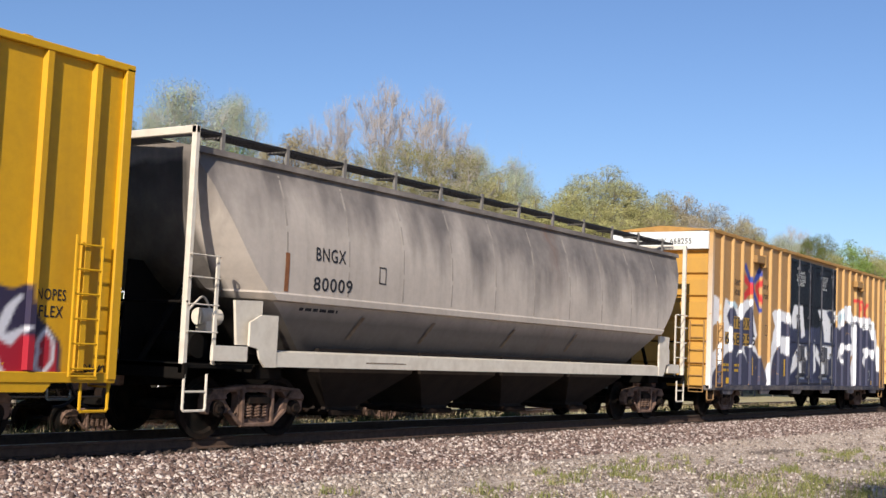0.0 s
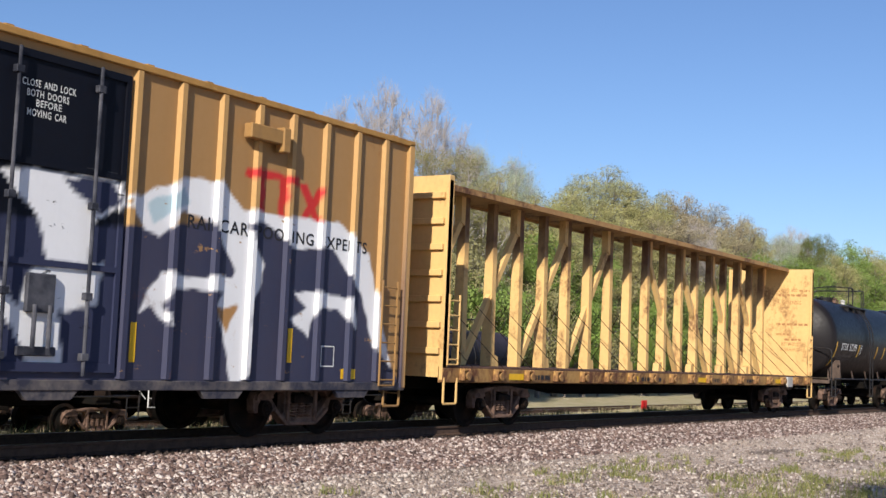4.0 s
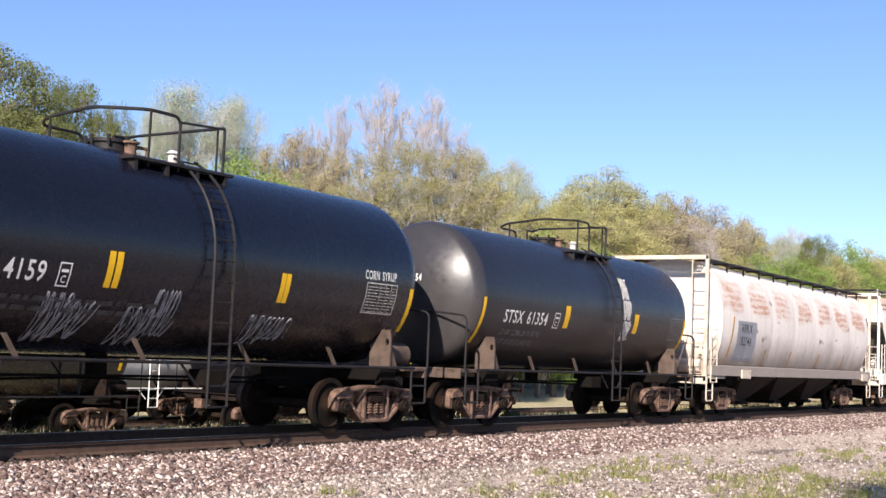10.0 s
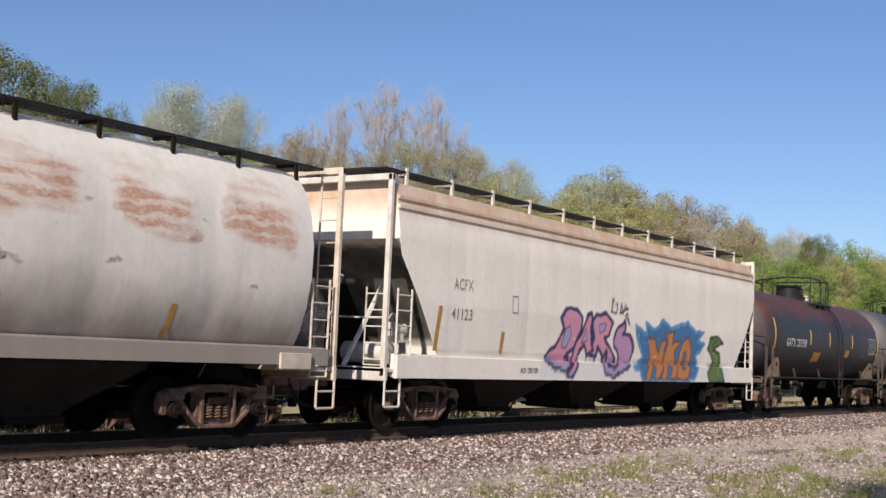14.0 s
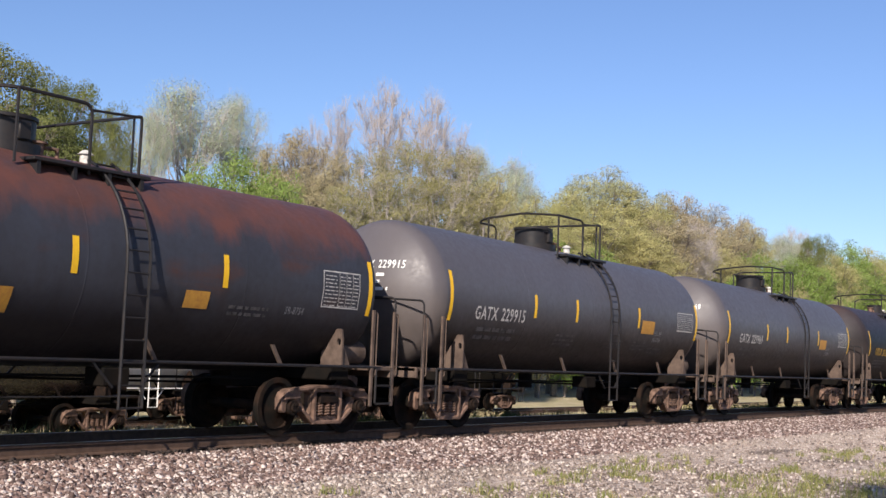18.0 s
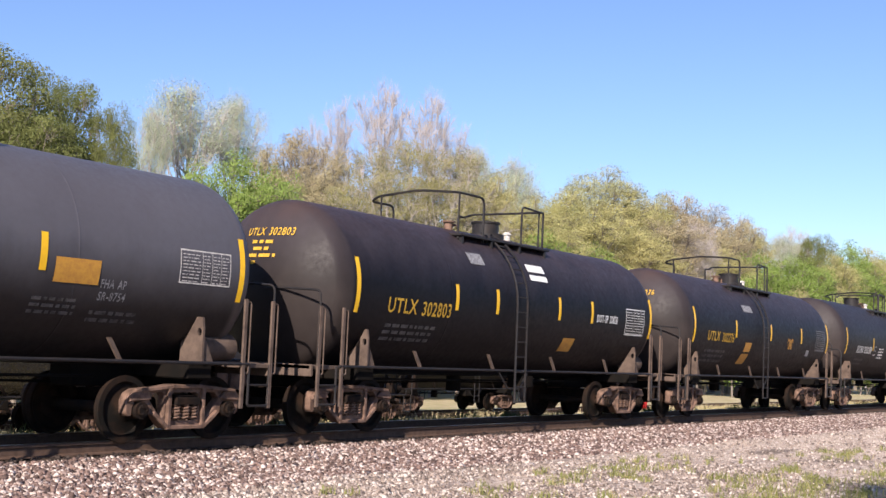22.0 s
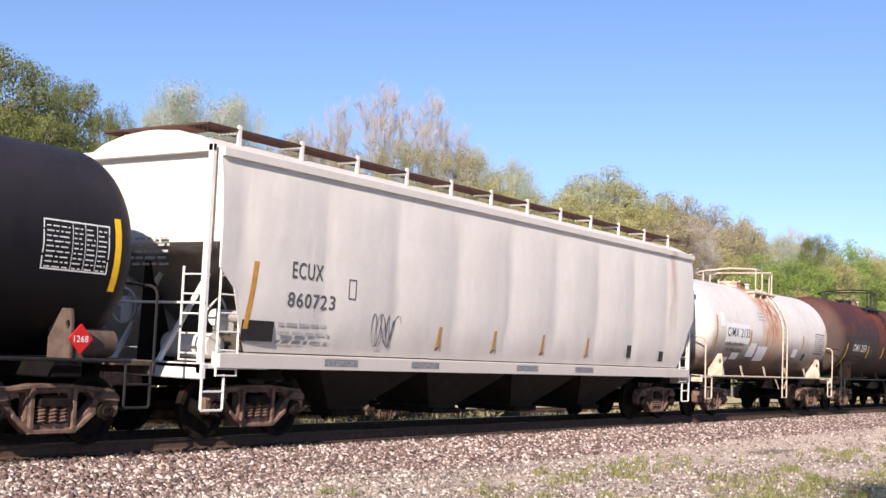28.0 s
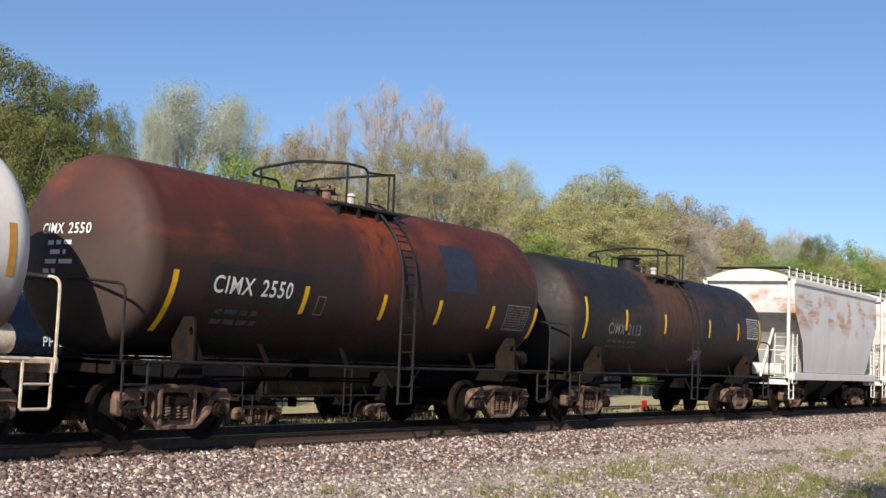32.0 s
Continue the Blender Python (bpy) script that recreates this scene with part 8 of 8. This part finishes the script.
def build_centre_beam():
    straw = paint("straw_centre_beam", (0.72, 0.47, 0.185), (0.36, 0.20, 0.08), 0.2, 0.30, 0.65, 0.2, rustcol=(0.22, 0.10, 0.04))
    # dark brown on the post heads paints the shadow of the top chord
    posts = paint("straw_post_with_shaded_head", (0.72, 0.47, 0.185), (0.36, 0.20, 0.08), 0.2, 0.35, 0.65, 0.25, rustcol=(0.17, 0.07, 0.035), stain=stain_shading_top(3.55, 4.1, (0.11, 0.05, 0.03), 0.95, 0.3, 6.0, 0.6))
    chord = paint("flaking_tan_chord", (0.42, 0.25, 0.10), (0.20, 0.10, 0.05), 0.4, 0.55, 0.7, 0.3, rustcol=(0.10, 0.045, 0.028))
    brown = plain("worn_brown_deck", (0.10, 0.055, 0.04), 0.85, 0.0, 0.4, 4.0)
    car = centre_beam(64.55, 11.45, (-8.65, 8.65), (straw, posts), brown, paint("rust_worn_straw", (0.50, 0.30, 0.10), (0.20, 0.10, 0.05), 0.5, 0.8, 0.7, 0.4, rustcol=(0.13, 0.055, 0.03)), chord)
    sf = lambda x, z: (x, -1.526, z)
    for x in (-9.0, -3.3, 1.2, 7.6):
        patch(x, x + 0.6, 0.97, 1.1, sf, M["stripe"], car, "reflective_stripe", "yellow reflective plate")
    for x, w in ((-8.2, 1.0), (-2.5, 1.2), (2.0, 0.8), (5.0, 1.0)):
        text_block(car, sf, x, 0.98, w, 0.11, 1, M["black_letter"], int(x * 10) + 200, 0.9)
    rust = plain("rust_stencil", (0.30, 0.13, 0.06), 0.8, 0.0, 0.8, 9.0, (0.58, 0.38, 0.13))
    wall = lambda u, v: (11.45 - 0.126, -u, v)
    for body, u, z, w, h in (("LOADING AND", 0.25, 4.12, 0.72, 0.12), ("WARNING", 0.5, 3.68, 0.62, 0.13), ("BETWEEN", 0.45, 2.24, 0.58, 0.12), ("BULKHEADS", 0.42, 2.06, 0.68, 0.12)):
        letters(body, u, z, w, h, wall, rust, car, "lettering", "rust-coloured stencil")
    for u, z, w in ((1.05, 4.12, 0.36), (0.3, 3.96, 1.05), (0.25, 2.95, 1.15), (0.25, 2.6, 0.5), (0.55, 2.42, 0.6)):
        bars(u, z, w, 0.10, 1, wall, rust, car, "stencil_text", "worn rust-coloured loading rules", int(z * 10), 0.75)
    bm = bmesh.new()
    box(bm, 8.6, 9.1, -1.60, -1.53, 0.86, 1.18, 0.01)
    part("card_board", bm, plain("pale_board", (0.45, 0.43, 0.40), 0.7), car, "pale routing card board")


def build_grass():
    """Tufts of grass on the near ground and along the far edge of the ballast: blades as narrow bent strips."""
    n = Nodes("grass_blades")
    r = n.add("ShaderNodeNewGeometry").outputs["Random Per Island"]
    col = n.mix(r, (0.11, 0.125, 0.035), (0.26, 0.26, 0.10))
    green = n.done(n.mix(n.ramp(r, 0.8, 1.0), col, (0.34, 0.28, 0.13)), 0.8, 0.0, 0.2)
    n = Nodes("dark_weed_blades")
    r = n.add("ShaderNodeNewGeometry").outputs["Random Per Island"]
    weeds = n.done(n.mix(r, (0.022, 0.036, 0.012), (0.085, 0.11, 0.035)), 0.85, 0.0, 0.15)
    n = Nodes("dry_grass_blades")
    r = n.add("ShaderNodeNewGeometry").outputs["Random Per Island"]
    dry = n.done(n.mix(r, (0.56, 0.46, 0.28), (0.34, 0.31, 0.14)), 0.85, 0.0, 0.2)

    def field(name, spots, per, tall, spread, mat, seed, label):
        rng = np.random.default_rng(seed)
        pts = []
        for x, y, k in spots:
            m = int(per * k)
            pts.append(np.stack([x + rng.normal(size=m) * spread * k, y + rng.normal(size=m) * spread * 0.7 * k], 1))
        p = np.concatenate(pts)
        z = np.array([land(a, b) for a, b in p])
        m = len(p)
        h = tall * (0.35 + rng.random(m) * 0.8)
        a = rng.random(m) * 2 * math.pi
        d = np.stack([np.cos(a), np.sin(a), np.zeros(m)], 1)
        w = np.stack([-np.sin(a), np.cos(a), np.zeros(m)], 1) * (0.0035 + 0.0045 * rng.random((m, 1))) * (tall / 0.15) ** 0.5
        b = np.stack([p[:, 0], p[:, 1], z - 0.01], 1)
        up = np.array([0, 0, 1.0])
        mid = b + up * (h * 0.6)[:, None] + d * (h * 0.15)[:, None]
        tip = b + up * (h * (0.75 + 0.25 * rng.random(m)))[:, None] + d * (h * 0.55)[:, None]
        v = np.stack([b - w, b + w, mid + w * 0.8, mid - w * 0.8, tip], 1).reshape(-1, 3)
        i = 5 * np.arange(m)[:, None]
        faces = [tuple(q) for q in (i + np.array([0, 1, 2, 3])).tolist()] + [tuple(q) for q in (i + np.array([3, 2, 4])).tolist()]
        me = bpy.data.meshes.new(name)
        me.from_pydata(v.tolist(), [], faces)
        me.materials.append(mat)
        return tagged(new(name, me), label, "grass", kind="stuff")

    rnd = random.Random(21)
    near = [(17.9, 8.2, 0.9), (17.4, 8.4, 0.6), (18.4, 7.9, 0.5), (15.3, 8.0, 0.8), (14.6, 7.8, 0.6), (16.2, 7.6, 0.4), (17.5, 6.5, 0.9), (18.2, 6.3, 0.6), (17.4, 5.3, 1.1), (18.9, 4.8, 1.2), (20.5, 5.2, 1.0), (13.0, 8.0, 0.6), (22.5, 5.4, 0.8)]
    near += [(rnd.uniform(11, 30), rnd.uniform(3.8, 5.4), rnd.uniform(0.5, 1.2)) for _ in range(60)]
    near += [(rnd.uniform(12, 28), rnd.uniform(5.2, 7.6), rnd.uniform(0.2, 0.5)) for _ in range(34)]
    near += [(rnd.uniform(9, 22), rnd.uniform(7.4, 9.2), rnd.uniform(0.12, 0.26)) for _ in range(30)]
    field("grass_tufts", near, 150, 0.15, 0.26, green, 31, "short green grass tufts on the dirt")
    far = [(x, rnd.uniform(17.0, 19.4), rnd.uniform(0.6, 1.3)) for x in steps(8, 90, 380)]
    field("verge_grass", far, 130, 0.34, 0.35, weeds, 32, "green weeds along the far edge of the ballast")
    fld = [(rnd.uniform(16, 150), rnd.uniform(23, 31), rnd.uniform(0.8, 1.6)) for _ in range(380)]
    field("field_grass", fld, 60, 0.5, 0.8, dry, 33, "dry tan field grass beyond the track")


def build_red_marker():
    t = thing("red_marker_sign", "small red marker sign on a post in the field", "sign", at=(66.5, 30.2, land(66.5, 30.2)))
    bm = bmesh.new()
    cyl(bm, (0, 0, 0), (0, 0, 0.6), 0.04, 8)
    part("post", bm, M["grime_steel"], t)
    bm = bmesh.new()
    box(bm, -0.35, 0.35, -0.03, 0.03, 0.25, 0.75, 0.02)
    part("board", bm, M["red"], t)


def build_woods():
    bark = plain("grey_bark", (0.20, 0.17, 0.145), 0.9)
    pale = plain("pale_bark", (0.42, 0.38, 0.355), 0.9)
    olive = leaf_material("olive_leaves", (0.155, 0.18, 0.06), (0.225, 0.245, 0.085), (0.25, 0.24, 0.1))
    dusky = leaf_material("dusky_olive_leaves", (0.29, 0.275, 0.12), (0.40, 0.375, 0.175), (0.39, 0.34, 0.18))
    spring = leaf_material("spring_leaves", (0.42, 0.405, 0.17), (0.53, 0.51, 0.225), (0.53, 0.45, 0.225))
    fresh = leaf_material("fresh_green_leaves", (0.2, 0.3, 0.065), (0.31, 0.41, 0.11), (0.31, 0.37, 0.12))
    buds = leaf_material("budding_twigs", (0.5, 0.42, 0.38), (0.6, 0.52, 0.47), (0.54, 0.48, 0.41))
    dome = leaf_material("pale_green_leaves", (0.4, 0.41, 0.2), (0.52, 0.52, 0.28), (0.48, 0.47, 0.27))
    mist = leaf_material("pale_catkins", (0.40, 0.46, 0.29), (0.50, 0.56, 0.37), (0.46, 0.50, 0.34))
    tawny = leaf_material("tawny_young_leaves", (0.41, 0.345, 0.205), (0.49, 0.415, 0.265), (0.45, 0.42, 0.24))
    K = {
        "oak": tree_meshes("oak", 18, 4.8, 48000, 0.062, bark, olive, 1, lobes=46, lobe=0.36, low=0.42),
        "mist": tree_meshes("mist", 18, 4.2, 22000, 0.042, pale, mist, 4, twigs=1500, low=0.6, lobes=34, lobe=0.40, subs=8, trunk=0.22, spread=1.15),
        "dome": tree_meshes("dome", 17, 3.8, 36000, 0.046, bark, dome, 14, twigs=900, low=0.48, lobes=40, lobe=0.36),
        "bare": tree_meshes("bare", 18, 2.7, 3600, 0.036, pale, buds, 3, twigs=3400, low=0.52, lobes=36, lobe=0.40, subs=8, trunk=0.12, twig_len=0.05, spread=1.2),
        "tawny": tree_meshes("tawny", 15, 3.0, 32000, 0.043, bark, tawny, 5, twigs=900, low=0.42, lobes=36, lobe=0.40),
        "dusk": tree_meshes("dusk", 15, 2.9, 28000, 0.042, pale, dusky, 8, twigs=1600, low=0.35, lobes=36, lobe=0.40, spread=1.1),
        "spring": tree_meshes("spring", 15, 3.0, 34000, 0.044, bark, spring, 2, twigs=500, low=0.38, lobes=36, lobe=0.40),
        "fresh": tree_meshes("fresh", 12, 2.8, 24000, 0.054, bark, fresh, 6, trunk=0.17, low=0.28, lobes=32, lobe=0.44),
        "thicket": tree_meshes("thicket", 6, 3.4, 20000, 0.060, bark, fresh, 16, trunk=0.10, low=0.0, lobes=30, lobe=0.36),
        "brush": tree_meshes("brush", 6, 3.2, 15000, 0.055, bark, dusky, 17, twigs=1200, trunk=0.10, low=0.0, lobes=30, lobe=0.36),
    }
    L = {"oak": "dark olive-green broad leafy tree", "dusk": "dusky olive tree in thin leaf with pale bark", "spring": "yellow-green tree in young spring leaf", "dome": "broad pale green tree in young leaf", "bare": "tall bare tree with pinkish buds",
         "mist": "pale grey-green tree with thin foliage", "tawny": "tree with tawny young leaves", "fresh": "bushy bright green young tree", "thicket": "low leafy green thicket", "brush": "low dusky thicket of brush"}
    rnd = random.Random(11)

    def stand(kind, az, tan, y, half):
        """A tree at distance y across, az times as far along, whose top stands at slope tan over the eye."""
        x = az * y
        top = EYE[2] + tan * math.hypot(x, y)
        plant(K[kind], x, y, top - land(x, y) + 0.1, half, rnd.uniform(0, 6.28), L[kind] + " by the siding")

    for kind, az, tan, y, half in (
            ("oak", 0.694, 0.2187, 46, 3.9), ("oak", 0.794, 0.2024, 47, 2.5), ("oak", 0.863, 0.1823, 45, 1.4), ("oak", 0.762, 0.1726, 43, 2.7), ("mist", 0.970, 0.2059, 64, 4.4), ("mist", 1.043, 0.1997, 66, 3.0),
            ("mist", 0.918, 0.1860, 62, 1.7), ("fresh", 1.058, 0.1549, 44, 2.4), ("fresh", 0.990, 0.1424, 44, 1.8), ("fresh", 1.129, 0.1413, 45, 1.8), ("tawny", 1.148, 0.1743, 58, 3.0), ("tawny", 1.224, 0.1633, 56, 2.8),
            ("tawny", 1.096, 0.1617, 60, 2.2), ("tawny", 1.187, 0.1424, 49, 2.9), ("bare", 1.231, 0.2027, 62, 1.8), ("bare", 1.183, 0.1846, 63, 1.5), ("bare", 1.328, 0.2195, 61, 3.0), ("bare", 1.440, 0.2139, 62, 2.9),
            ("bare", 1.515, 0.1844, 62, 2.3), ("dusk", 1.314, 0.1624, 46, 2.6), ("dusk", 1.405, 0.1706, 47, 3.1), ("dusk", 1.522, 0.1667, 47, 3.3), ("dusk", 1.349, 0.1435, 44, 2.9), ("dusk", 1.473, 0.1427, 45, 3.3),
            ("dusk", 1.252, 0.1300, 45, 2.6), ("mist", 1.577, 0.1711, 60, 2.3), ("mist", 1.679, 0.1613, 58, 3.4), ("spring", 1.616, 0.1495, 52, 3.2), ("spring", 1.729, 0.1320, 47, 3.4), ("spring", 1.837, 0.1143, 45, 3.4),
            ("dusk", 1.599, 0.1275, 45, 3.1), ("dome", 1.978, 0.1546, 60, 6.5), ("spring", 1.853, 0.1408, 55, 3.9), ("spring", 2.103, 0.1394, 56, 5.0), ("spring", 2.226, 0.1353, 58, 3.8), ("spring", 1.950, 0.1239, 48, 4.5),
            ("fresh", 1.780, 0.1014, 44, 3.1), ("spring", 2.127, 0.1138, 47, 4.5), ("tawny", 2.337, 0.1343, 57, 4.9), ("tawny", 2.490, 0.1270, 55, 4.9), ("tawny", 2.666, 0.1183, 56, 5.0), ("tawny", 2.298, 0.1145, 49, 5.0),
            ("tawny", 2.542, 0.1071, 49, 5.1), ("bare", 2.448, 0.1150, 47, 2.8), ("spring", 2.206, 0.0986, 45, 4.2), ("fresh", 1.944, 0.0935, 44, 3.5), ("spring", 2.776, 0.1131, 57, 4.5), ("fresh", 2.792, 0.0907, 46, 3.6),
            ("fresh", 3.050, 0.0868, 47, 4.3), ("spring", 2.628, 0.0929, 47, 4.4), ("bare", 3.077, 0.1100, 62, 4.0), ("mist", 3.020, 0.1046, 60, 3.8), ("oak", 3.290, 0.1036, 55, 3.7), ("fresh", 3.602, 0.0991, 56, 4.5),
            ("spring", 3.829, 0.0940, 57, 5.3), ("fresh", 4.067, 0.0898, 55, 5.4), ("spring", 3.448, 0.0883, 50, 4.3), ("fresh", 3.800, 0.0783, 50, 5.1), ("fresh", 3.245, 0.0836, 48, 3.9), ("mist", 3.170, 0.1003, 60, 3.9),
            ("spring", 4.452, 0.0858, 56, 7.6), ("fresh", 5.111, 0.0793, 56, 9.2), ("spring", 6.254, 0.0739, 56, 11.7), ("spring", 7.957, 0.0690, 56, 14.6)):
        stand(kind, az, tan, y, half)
    plant(K["spring"], -2.2, -4.3, 12.5, 4.2, 0.4, "leafy tree behind the viewpoint that shades the grass")
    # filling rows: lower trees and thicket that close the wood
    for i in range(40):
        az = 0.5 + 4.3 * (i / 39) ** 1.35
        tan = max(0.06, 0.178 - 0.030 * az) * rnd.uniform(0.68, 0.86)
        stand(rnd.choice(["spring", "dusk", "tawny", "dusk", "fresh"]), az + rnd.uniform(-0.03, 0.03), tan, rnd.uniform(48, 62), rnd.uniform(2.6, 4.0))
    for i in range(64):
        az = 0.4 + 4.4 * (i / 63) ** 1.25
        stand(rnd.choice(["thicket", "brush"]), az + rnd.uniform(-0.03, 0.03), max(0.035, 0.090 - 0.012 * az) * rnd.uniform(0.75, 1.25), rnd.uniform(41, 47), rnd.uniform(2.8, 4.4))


build_ground()
build_tracks()
build_gear()
build_box_cars()
build_centre_beam()
build_hoppers()
build_tanks()
build_ballast()
build_grass()
build_red_marker()
build_woods()


def motions():
    for car, centre in CARS:
        walk(car, [(t, pose(centre - s, TRACK_Y, 0)) for t, s in RUN])
    # every wheel set rolls alike: one set of keys, shared
    times, ways = [t for t, s in RUN], [s for t, s in RUN]
    first = WHEELS[0]
    walk(first, [(i / 15, pose(0, 0, 0, 0, -math.degrees(float(np.interp(i / 15, times, ways)) / WHEEL_R), 0)) for i in range(481)])
    for w in WHEELS[1:]:
        w.rotation_mode = "QUATERNION"
        w.animation_data_create()
        w.animation_data.action = first.animation_data.action
        w.animation_data.action_slot = first.animation_data.action_slot


motions()
